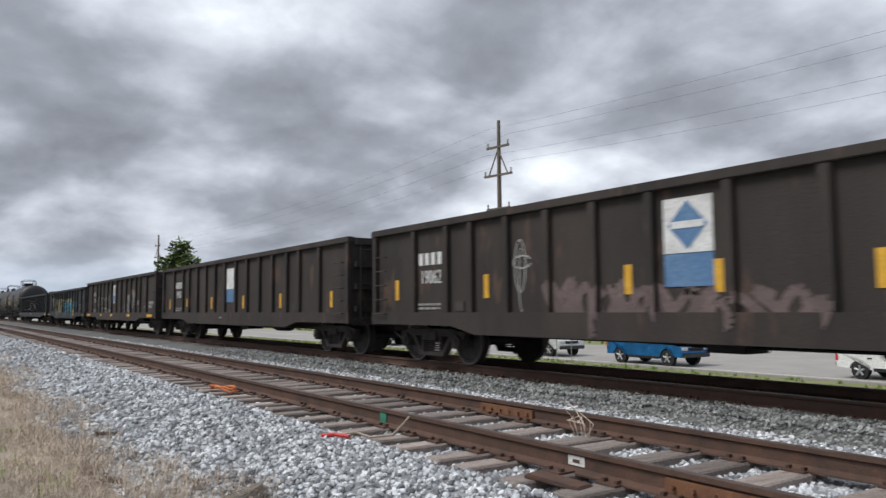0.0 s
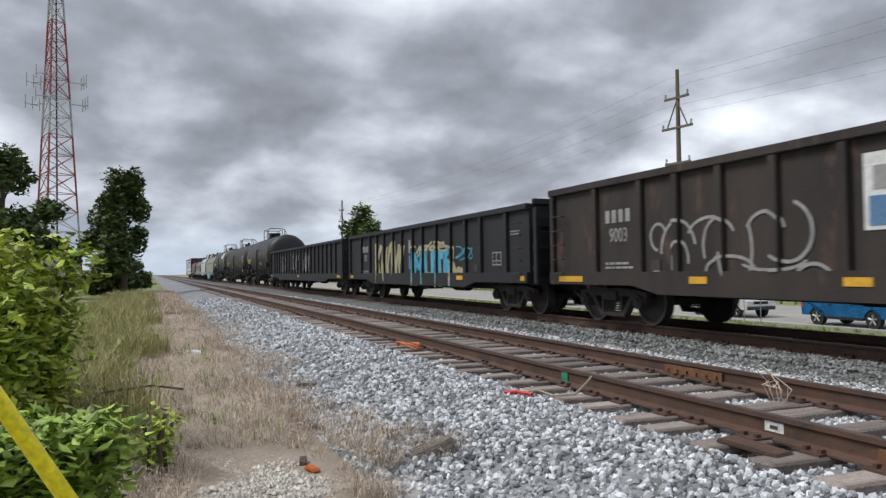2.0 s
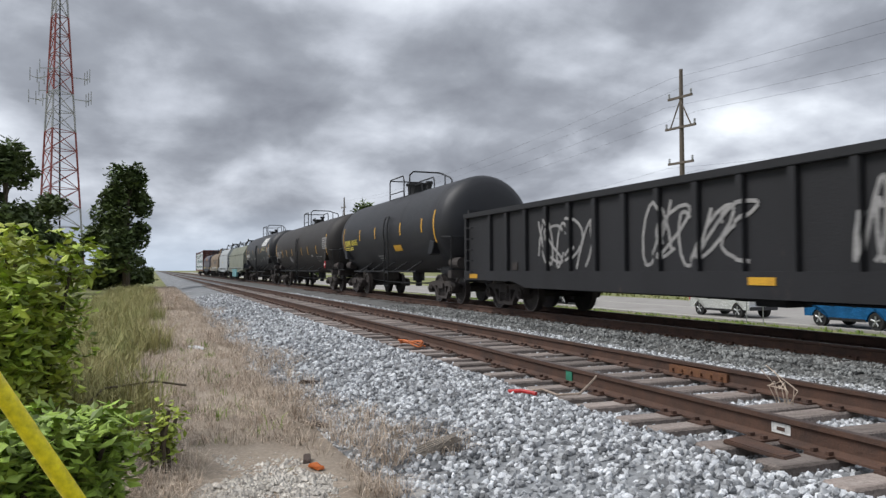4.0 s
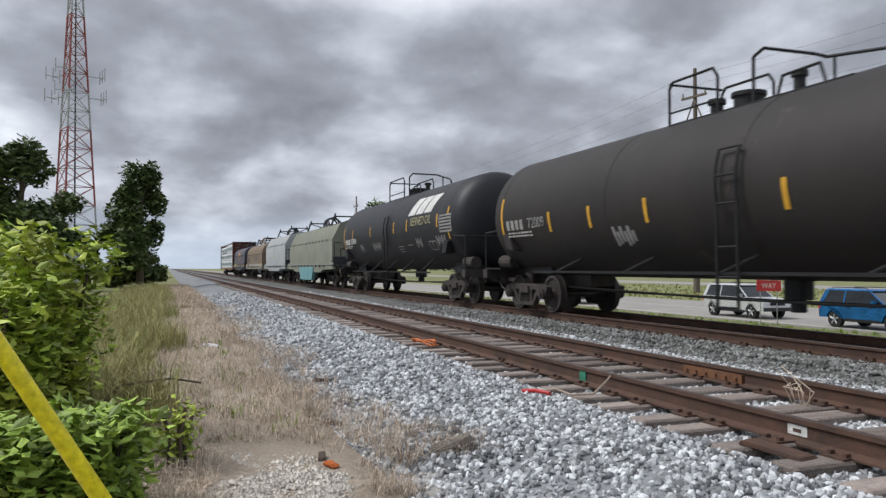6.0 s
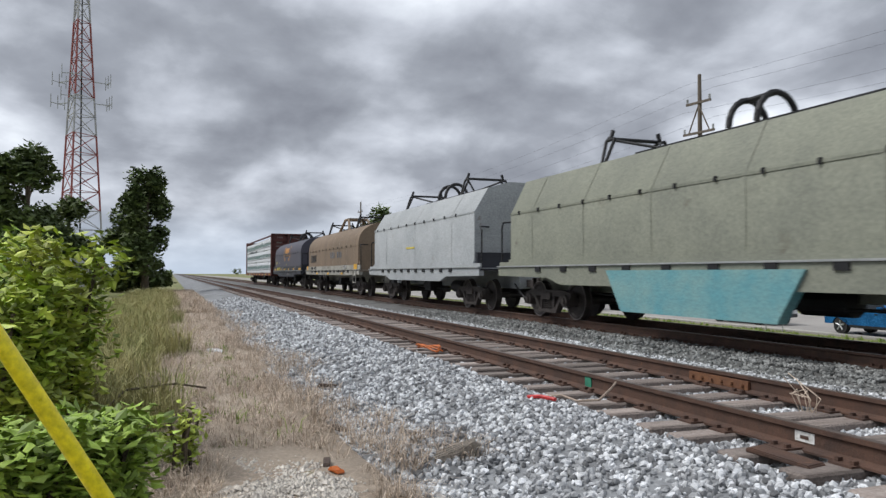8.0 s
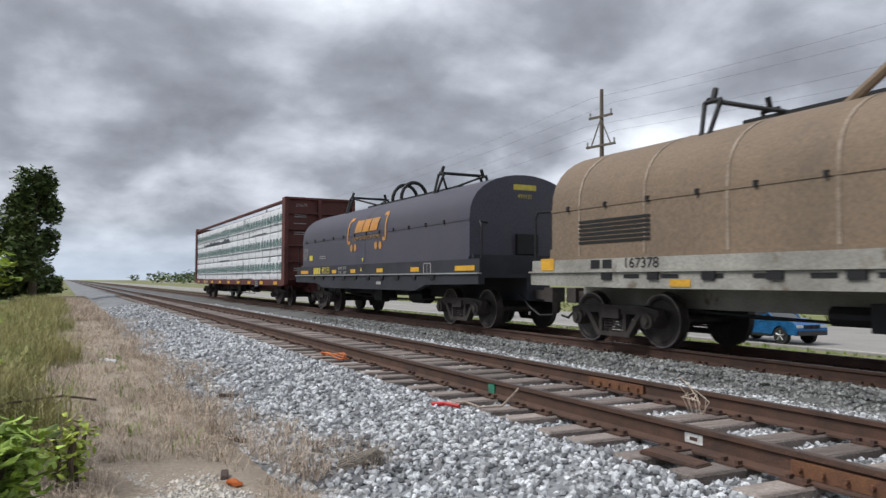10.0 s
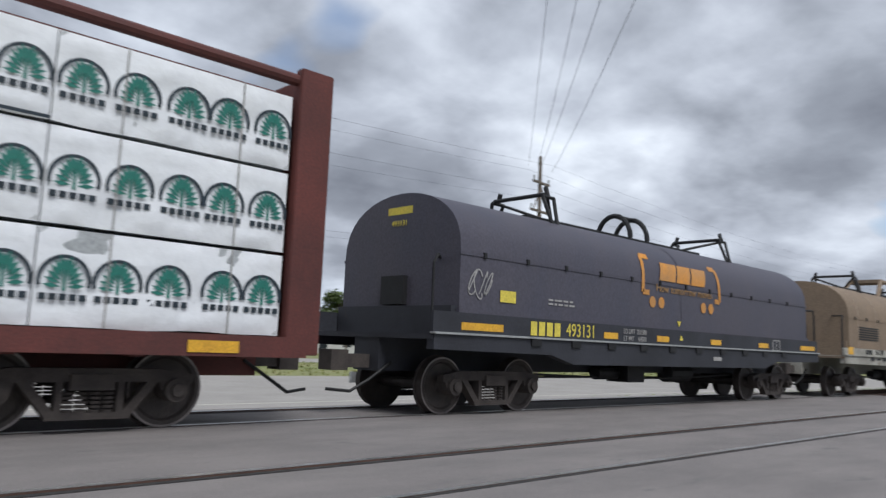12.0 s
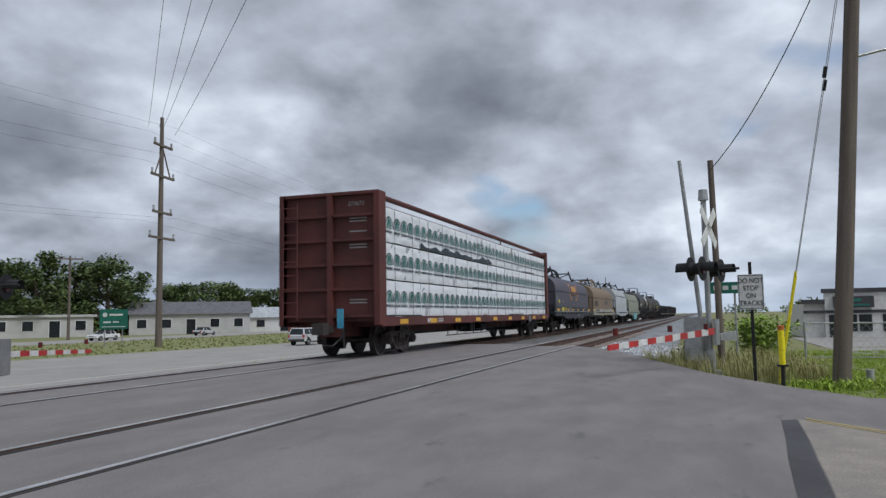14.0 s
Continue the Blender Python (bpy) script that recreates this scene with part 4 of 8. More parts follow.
plate("decal", -h + 7.52, -h + 8.05, 1.50, 1.85, -W2 + 0.062, M_decal, car)
plate("decal", -h + 7.58, -h + 7.9, 1.92, 2.2, -W2 + 0.062, M_chalk, car)
big_scrawl = [(3.95, 1.55, 0.2, 0.22, 0.5, 4.6), (4.45, 1.3, 0.42, 0.5, 0.2, 3.2), (4.5, 1.1, 0.2, 0.36, 0.0, 3.4), (5.2, 1.5, 0.5, 0.3, 0.2, 2.9), (5.3, 1.35, 0.25, 0.4, 1.6, 3.6), (5.75, 1.3, 0.3, 0.55, 3.2, 6.9), (5.6, 0.98, 0.5, 0.22, 0.1, 3.3), (6.3, 1.5, 0.35, 0.3, 0.2, 2.8), (6.7, 1.5, 0.4, 0.4, 4.0, 7.6), (6.4, 1.15, 0.6, 0.16, 3.6, 6.1), (7.1, 0.85, 0.3, 0.22, 0.2, 3.3), (3.9, 0.86, 0.15, 0.12, 0, 4.2)]
lay_on_side(sprayed_loops("graffiti", [(x - 0.4 - h, z, rx, rz, a, b) for x, z, rx, rz, a, b in big_scrawl], 0.05, M_chalk, car, "white outlined sprayed letters"), RIBS, h)
lay_on_side(scrawl("graffiti", rng, -h + 10.65, -h + 11.55, 0.9, 1.85, 0, M_chalk, car, 5, 0.045, "white sprayed shape"), RIBS, h)
lay_on_side(scrawl("graffiti", rng, -h + 11.75, -h + 12.55, 1.2, 1.98, 0, M_chalk, car, 5, 0.03, "white dripping sprayed letters"), RIBS, h)
lay_on_side(sprayed_loops("graffiti", [(10.35 - h, 1.25, 0.2, 0.24, 0, 6.28), (9.2 - h, 1.25, 0.12, 0.15, 0, 5), (9.5 - h, 1.3, 0.1, 0.2, 1, 6)], 0.03, M_chalk, car), RIBS, h)
bars("small_print", -h + 12.85, 1.5, 0.5, 2, PANEL, M_chalk, car, 0.06)
bars("small_print", -h + 15.0, 1.45, 0.75, 2, PANEL, M_chalk, car, 0.12)
lay_on_side(sprayed_loops("graffiti", [(14.35 - h, 1.2, 0.2, 0.05, 0, 6.28), (14.4 - h, 1.28, 0.1, 0.09, 0, 3.2)], 0.03, M_chalk, car), RIBS, h)
# fourth gondola, with blue letters
RIBS = [0.09, 1.9, 3.15, 4.1, 5.0, 6.1, 7.1, 8.2, 9.15, 10.35, 11.5, 12.6, 13.6, 15.1, 16.6]
car, h, rng = gondola(-49.9, -66.1, "black gondola car with big blue and cream sprayed letters", M_gond2, 4, RIBS, ((0.3, 0.75), (12.05, 12.5), (15.9, 16.1)), 2.52)
car_markings(car, h, PANEL, "182", M_chalk, 2.4, 1.75)
lay_on_side(spray_word("KNOW", -h + 3.8, -h + 7.3, 0.62, 2.0, -0.002, M_cream, car, "cream sprayed letters", 0.05, 0.25), RIBS, h)
for mat_, grow, dy in ((M_cream, 0.12, 0.0), (M_black, 0.05, -0.002), (M_sky, 0.0, -0.004)):
    g = spray_word("MUTE", -h + 8.2 - grow, -h + 11.55 + grow, 0.64 - grow * 0.4, 1.66 + grow, 0, mat_, car, "big blue sprayed letters" if mat_ == M_sky else "", 0.045 + grow * 0.35)
    lay_on_side(g, RIBS, h, -W2 + 0.070 + dy, -W2 - 0.009 + dy, 0)
lay_on_side(scrawl("graffiti", rng, -h + 11.5, -h + 12.3, 0.7, 1.2, 0, M_cream, car, 4, 0.13, "cream sprayed tail of the letters"), RIBS, h)
lay_on_side(scrawl("graffiti", rng, -h + 8.6, -h + 11.0, 1.66, 1.9, 0, M_cream, car, 6, 0.07), RIBS, h)
lay_on_side(scrawl("graffiti", rng, -h + 11.9, -h + 12.9, 1.3, 1.7, 0, M_sky, car, 3, 0.03, "thin pale blue strokes"), RIBS, h)
plate("decal", -h + 7.75, -h + 8.1, 1.62, 2.05, PANEL, M_chalk, car, "faded placard")
plate("decal", -h + 7.75, -h + 8.1, 1.1, 1.55, PANEL, M_decal, car, "blue placard")
bm = bmesh.new()
for a, b, c, d in ((0, 0.5, 0, 0.03), (0, 0.5, 0.3, 0.33), (0, 0.03, 0, 0.33), (0.47, 0.5, 0, 0.33), (0.22, 0.25, 0, 0.33), (0, 0.5, 0.1, 0.125)):
    box(bm, -h + 14.25 + a, -h + 14.25 + b, PANEL - 0.004, PANEL, 1.15 + c, 1.15 + d)
part("small_print", bm, M_chalk, car, "white stencilled data box")
bars("small_print", -h + 15.25, 1.95, 0.5, 2, PANEL, M_chalk, car, 0.03)
# White plates put daylight seen through the rib-top holes into paint.
for r in RIBS[5:]:
    plate("small_print", r - h - 0.14, r - h - 0.09, 2.30, 2.37, PANEL, M_white, car)
# fifth gondola
RIBS = [0.09] + steps(1.6, 19.8, 19) + [21.2]
car, h, rng = gondola(-67.3, -88.6, "black gondola car with white sprayed strokes between ribs", M_gond2, 5, RIBS, ((0.4, 0.9), (10.4, 10.9), (20.3, 20.9)), 2.5)
for a, b in ((4.2, 6.2), (8.0, 10.4), (12.2, 13.4)):
    lay_on_side(scrawl("graffiti", rng, -h + a, -h + b, 1.0, 2.1, 0, M_chalk, car, 5, 0.06, "grey-white sprayed strokes"), RIBS, h)


def tank_car(front, rear, label, paint, seed, digits, lettering, top=3.84, radius=1.47, stripes=(), plat=(-1.6, 0.2, 0.85, 1.85), ladder_at=0.75, low=0.98, band=(0.02, 0.30), dome=0.25):
    rng = random.Random(seed)
    car, h = car_thing("tank_car", label, "tank car", front, rear)
    zc = top - radius
    body = h - 0.35
    bm = bmesh.new()
    n = 40
    prof = [(-body, 0.0), (-body + 0.02, 0.45), (-body + 0.08, 0.9), (-body + 0.18, 1.2), (-body + 0.34, 1.38), (-body + 0.55, radius)]
    prof += [(x, radius) for x in steps(-body + 1.6, body - 1.6, 10)] + [(-x, r) for x, r in prof[::-1]]
    rings = [[bm.verts.new((x, r * math.cos(i * math.tau / n), zc + r * math.sin(i * math.tau / n))) for i in range(n)] if r else [bm.verts.new((x, 0, zc))] for x, r in prof]
    for a, b in zip(rings, rings[1:]):
        for i in range(n):
            bm.faces.new(list(dict.fromkeys((a[i % len(a)], a[(i + 1) % len(a)], b[(i + 1) % len(b)], b[i % len(b)]))))
    part("tank", bm, paint, car, smooth=True)
    # weld bands and saddle strap
    for x in (-body + 0.92, -body * 0.36, body * 0.36, body - 0.92, 0.35):
        bm = bmesh.new()
        wd = 0.05 if x != 0.35 else 0.22
        for i in range(n):
            a, b = i * math.tau / n, (i + 1) * math.tau / n
            r = radius + 0.006
            bm.faces.new([bm.verts.new((xx, r * math.cos(k), zc + r * math.sin(k))) for xx, k in ((x - wd / 2, a), (x + wd / 2, a), (x + wd / 2, b), (x - wd / 2, b))])
        part("tank_band", bm, paint, car, smooth=True)
    for s in (-1, 1):
        bm = bmesh.new()
        box(bm, min(s * h, s * (h - 3.6)), max(s * h, s * (h - 3.6)), -0.32, 0.32, 0.62, 0.95)
        part("stub_sill", bm, M_truck, car)
        bm = bmesh.new()
        box(bm, min(s * h, s * (h - 0.25)), max(s * h, s * (h - 0.25)), -W2 + 0.06, W2 - 0.06, 0.78, 1.0)
        part("end_beam", bm, M_truck, car)
        bm = bmesh.new()
        prism(bm, [(s * (h - 0.7), 0.9), (s * (h - 2.6), 0.9), (s * (h - 2.3), 1.55), (s * (h - 0.95), 1.55)], -0.75, 0.75)
        part("saddle", bm, M_black, car)
    bm = bmesh.new()
    box(bm, -h + 3, h - 3, -W2 + 0.02, -W2 + 0.07, low - 0.05, low)
    part("side_pipe", bm, M_black, car)
    for s in (-1, 1):
        bm = bmesh.new()
        box(bm, min(s * (h - 0.15), s * (h - 1.1)), max(s * (h - 0.15), s * (h - 1.1)), -W2 + 0.05, -0.6, 1.0, 1.04)
        pipe(bm, [(s * (h - 0.1), -W2 + 0.1, 1.0), (s * (h - 0.1), -W2 + 0.1, 1.95), (s * (h - 1.2), -W2 + 0.1, 2.0), (s * (h - 1.25), -W2 + 0.25, 2.0)], 0.022)
        pipe(bm, [(s * (h - 0.1), -W2 + 0.1, 1.95), (s * (h - 0.1), W2 - 0.1, 1.95), (s * (h - 0.1), W2 - 0.1, 1.0)], 0.022)
        part("end_railing", bm, M_black, car, "black grab railing at the tank end")
        bm = bmesh.new()
        rod(bm, (s * (h - 0.3), -0.95, 1.2), (s * (h - 1.0), -0.95, 1.2), 0.17, 12)
        part("brake_reservoir", bm, M_truck, car)
    # top platform with manway, valves and railing: a low cage behind, a tall hoop before
    p0, p1, p2, p3 = plat
    m = (p1 + p2) / 2
    for y0, y1 in ((-0.62, -0.3), (0.3, 0.62)):
        bm = bmesh.new()
        box(bm, p0, p3, y0, y1, top - 0.16, top - 0.11)
        part("walkway", bm, M_black, car, "black grating platform on the tank")
    bm = bmesh.new()
    rod(bm, (m - 0.35, 0, top - 0.15), (m - 0.35, 0, top + 0.7 * dome), dome, 20)
    rod(bm, (m - 0.35, 0, top + 0.7 * dome), (m - 0.35, 0, top + 0.7 * dome + 0.07), dome * 1.16, 20)
    part("manway", bm, M_black, car, "round black manway dome")
    for vx, vr, vz in ((m + 0.75, 0.13, 0.26), (m - 1.15, 0.16, 0.2)):
        bm = bmesh.new()
        rod(bm, (vx, 0, top - 0.1), (vx, 0, top + vz), vr * 0.7, 10)
        rod(bm, (vx, 0, top + vz), (vx, 0, top + vz + 0.09), vr, 12)
        part("valve", bm, M_black, car, "black relief valve")
    for yy in (-0.6, 0.6):
        bm = bmesh.new()
        pipe(bm, [(p0, yy, top - 0.2), (p0, yy, top + 0.55), (p0 + 0.1, yy, top + 0.66), (p1 - 0.12, yy, top + 0.66), (p1, yy, top + 0.5), (p1, yy, top - 0.12)], 0.026, 8)
        part("platform_railing", bm, M_black, car, "low black pipe railing")
        bm = bmesh.new()
        rod(bm, (p0, yy, top + 0.1), (p1, yy, top + 0.1), 0.018, 6)
        part("platform_railing", bm, M_black, car)
    bm = bmesh.new()
    pipe(bm, [(p2, -0.6, top - 0.12), (p2, -0.6, top + 0.6), (p2 + 0.12, -0.5, top + 0.72), (p2 + 0.2, 0.45, top + 0.70), (p2 + 0.3, 0.6, top + 0.64), (p3 - 0.15, 0.6, top + 0.44), (p3, 0.6, top + 0.34), (p3, 0.6, top - 0.12)], 0.028, 8)
    part("platform_railing", bm, M_black, car, "tall black pipe railing")
    bm = bmesh.new()
    pipe(bm, [(p2 + 0.5, -0.6, top - 0.12), (p2 + 0.6, -0.6, top + 0.16), (p2 + 1.3, -0.6, top + 0.18), (p2 + 1.4, -0.6, top - 0.12)], 0.024, 8)
    part("platform_railing", bm, M_black, car)
    bm = bmesh.new()
    rod(bm, (p2 + 0.45, 0.6, top - 0.12), (p2 + 0.45, 0.6, top + 0.60), 0.024, 8)
    part("platform_railing", bm, M_black, car)
    bm = bmesh.new()
    pipe(bm, [(p0, -0.6, top + 0.64), (p0, 0.6, top + 0.64)], 0.024, 8)
    part("platform_railing", bm, M_black, car)
    # side ladder
    m = ladder_at
    for dx in (-0.22, 0.22):
        bm = bmesh.new()
        pts = [(m + dx, -W2 - 0.04, 0.40)] + [(m + dx, -(radius + 0.09) * math.cos(a), zc + (radius + 0.09) * math.sin(a)) for a in steps(-0.2, 0.34, 5)]
        pipe(bm, pts, 0.026)
        part("ladder_rail", bm, M_black, car, "black side ladder rail")
    for k in range(6):
        bm = bmesh.new()
        if k < 3:
            a = -0.2 + 0.54 * k / 2
            yy, zz = -(radius + 0.09) * math.cos(a), zc + (radius + 0.09) * math.sin(a)
        else:
            yy, zz = -W2 - 0.04, 0.45 + (k - 3) * 0.45
        rod(bm, (m - 0.22, yy, zz), (m + 0.22, yy, zz), 0.018, 6)
        part("ladder_rung", bm, M_black, car)
    # underside outlet, heater pipes and cross braces
    bm = bmesh.new()
    rod(bm, (0.1, 0, zc - radius - 0.3), (0.1, 0, zc - radius + 0.1), 0.22, 12)
    rod(bm, (0.1, 0, zc - radius - 0.5), (0.1, 0, zc - radius - 0.28), 0.12, 10)
    part("bottom_outlet", bm, M_black, car, "black bottom outlet valve")
    for x in steps(-h + 4.0, h - 4.0, 4):
        bm = bmesh.new()
        rod(bm, (x, -W2 + 0.05, low - 0.03), (x + 0.35, -1.0, zc - 1.08), 0.03, 6)
        part("pipe_bracket", bm, M_black, car)
    # outlined lower jacket edge and brake box at the head
    for sgn in (-1, 1):
        bm = bmesh.new()
        prism(bm, [(sgn * (body - 1.55), 1.45), (sgn * (body - 1.15), 1.5), (sgn * (body - 0.95), 1.85), (sgn * (body - 1.35), 1.9)], -radius + 0.02, -radius + 0.35)
        part("step_plate", bm, paint, car, bevel=0.02)
    running_gear(car, h, 1.75, boxes=False)

    def curved(name, x0, x1, a0, a1, material, lab="", lift=0.008):
        """A strip that follows the tank's side, between two angles above the middle."""
        b2 = bmesh.new()
        k = 6
        for i in range(k):
            p, q = a0 + (a1 - a0) * i / k, a0 + (a1 - a0) * (i + 1) / k
            r = radius + lift
            b2.faces.new([b2.verts.new((xx, -r * math.cos(c), zc + r * math.sin(c))) for xx, c in ((x0, p), (x1, p), (x1, q), (x0, q))])
        return part(name, b2, material, car, lab)

    for x in (-body + 0.95, body - 0.95):
        curved("reflector", x - 0.05, x + 0.05, -0.38, 0.30, M_yellow, "upright yellow reflective strip")
    for x in stripes:
        curved("reflector", x - 0.05, x + 0.05, band[0], band[1], M_yellow, "short yellow reflective strip")

    def on_tank(x, angle):
        return Matrix.Translation((x, -(radius + 0.01) * math.cos(angle), zc + (radius + 0.01) * math.sin(angle))) @ pose(0, 0, 0, 90 - math.degrees(angle), 0, 0)

    for k in range(4):
        curved("lettering", -body + 1.2 + k * 0.24, -body + 1.36 + k * 0.24, -0.25, -0.09, lettering)
    bars("small_print", -body + 1.3, zc - 0.42, 1.5, 2, -radius * 0.985, lettering if lettering == M_lemon else M_chalk, car, 0.04)
    words("lettering", digits, 0.34, lettering, car, on_tank(-body + 2.75 - 0.0, -0.17), 0.95)
    return car, h, body, curved, on_tank, rng, zc


# distances along each tank are from its car's rear end
car, h, body, curved, on_tank, rng, zc = tank_car(-89.7, -103.7, "clean black tank car with yellow stripes and yellow lettering", M_tank, 21, "680605", M_lemon, 3.84, stripes=(4.04 - 7, 6.27 - 7, 9.4 - 7, 11.6 - 7), plat=(-1.57, 0.2, 0.87, 2.0), ladder_at=0.95, band=(-0.13, 0.16), dome=0.43)
curved("placard", 8.37 - 7, 9.23 - 7, -0.5, -0.35, M_yellow, "yellow rectangular placard")
for k in range(3):
    curved("small_print", 5.9 - 7 + 0.05 * k, 6.7 - 7 - 0.1 * k, -0.62 - 0.07 * k, -0.59 - 0.07 * k, M_chalk)
car, h, body, curved, on_tank, rng, zc = tank_car(-104.9, -123.2, "dusty brown-black tank car with yellow stripes and a white data panel", M_tank2, 22, "72009", M_chalk, 3.78, stripes=(3.74 - 9.15, 5.4 - 9.15, 7.28 - 9.15, 10.47 - 9.15, 12.3 - 9.15, 14.6 - 9.15), plat=(-2.3, -1.0, -0.17, 1.7), ladder_at=0.27, band=(-0.33, -0.03))
curved("small_print", 16.2 - 9.15, 17.15 - 9.15, -0.18, 0.2, M_chalk, "white data panel")
for k in range(5):
    curved("small_print", 16.26 - 9.15, 17.09 - 9.15, -0.14 + 0.065 * k, -0.11 + 0.065 * k, M_tank2, lift=0.012)
for a, b, c, d in ((14.2, 14.85, -0.62, -0.60), (14.2, 14.85, -0.43, -0.41), (14.2, 14.24, -0.6, -0.42), (14.81, 14.85, -0.6, -0.42), (14.5, 14.53, -0.6, -0.42), (15.0, 15.6, -0.45, -0.42), (13.0, 13.4, -0.42, -0.35)):
    curved("small_print", a - 9.15, b - 9.15, c, d, M_chalk)
for k in range(6):
    curved("graffiti", 6.1 - 9.15 + 0.12 * k, 6.19 - 9.15 + 0.12 * k, -0.62 + 0.03 * (k % 3), -0.34 - 0.07 * (k % 2), M_chalk, "white sprayed scrawl")
bm = bmesh.new()
prism(bm, [(h - 1.35, 1.46), (h - 1.16, 1.27), (h - 1.35, 1.08), (h - 1.54, 1.27)], -W2 - 0.02, -W2)
part("placard", bm, M_red, car, "red diamond hazard placard")
plate("placard", h - 1.47, h - 1.23, 1.24, 1.32, -W2 - 0.021, M_white, car)
car, h, body, curved, on_tank, rng, zc = tank_car(-124.5, -141.0, "black tank car lettered refined oil with white emblem", M_tank, 23, "207484", M_white, 3.92, stripes=(3.0 - 8.25, 6.1 - 8.25, 9.5 - 8.25, 11.1 - 8.25, 14.26 - 8.25), plat=(-2.25, -0.2, 0.45, 1.8), ladder_at=0.4, low=0.92, band=(-0.1, 0.18))
words("lettering", "REFINED OIL", 0.40, M_cream, car, on_tank(12.6 - 8.25, 0.09), 0.95)
# the emblem: three slanted white blocks
for x0 in (11.15, 12.0, 12.85):
    b2 = bmesh.new()
    r = 1.478
    for i in range(8):
        p, q = 0.26 + 0.055 * i, 0.26 + 0.055 * (i + 1)
        sl0, sl1 = 1.1 * (p - 0.26), 1.1 * (q - 0.26)
        for lo, hi in ((0.0, 0.74),):
            b2.faces.new([b2.verts.new((x0 - 8.25 + x, -r * math.cos(c), zc + r * math.sin(c))) for x, c in ((lo + sl0, p), (hi + sl0, p), (hi + sl1, q), (lo + sl1, q))])
    part("emblem", b2, M_white, car, "bold white slanted emblem block")
curved("small_print", 14.45 - 8.25, 15.5 - 8.25, -0.22, 0.14, M_chalk, "white data panel")
for k in range(5):
    curved("small_print", 14.5 - 8.25, 15.45 - 8.25, -0.18 + 0.065 * k, -0.15 + 0.065 * k, M_tank, lift=0.012)
for a, b, c, d in ((13.2, 13.85, -0.60, -0.58), (13.2, 13.85, -0.40, -0.38), (13.2, 13.24, -0.6, -0.4), (13.81, 13.85, -0.6, -0.4), (13.5, 13.53, -0.6, -0.4), (9.7, 10.4, -0.46, -0.44), (9.7, 10.3, -0.53, -0.51), (9.75, 10.25, -0.6, -0.58), (10.9, 11.5, -0.44, -0.42)):
    curved("small_print", a - 8.25, b - 8.25, c, d, M_chalk)
for x0, n, w in ((11.95, 5, 0.12), (14.0, 7, 0.12), (6.3, 9, 0.13), (4.2, 4, 0.13)):
    for k in range(n):
        curved("graffiti", x0 - 8.25 + w * k, x0 - 8.25 + w * k + w * 0.62, -0.52 + 0.05 * (k % 3), -0.28 - 0.06 * (k % 2), M_chalk, "white sprayed letters")


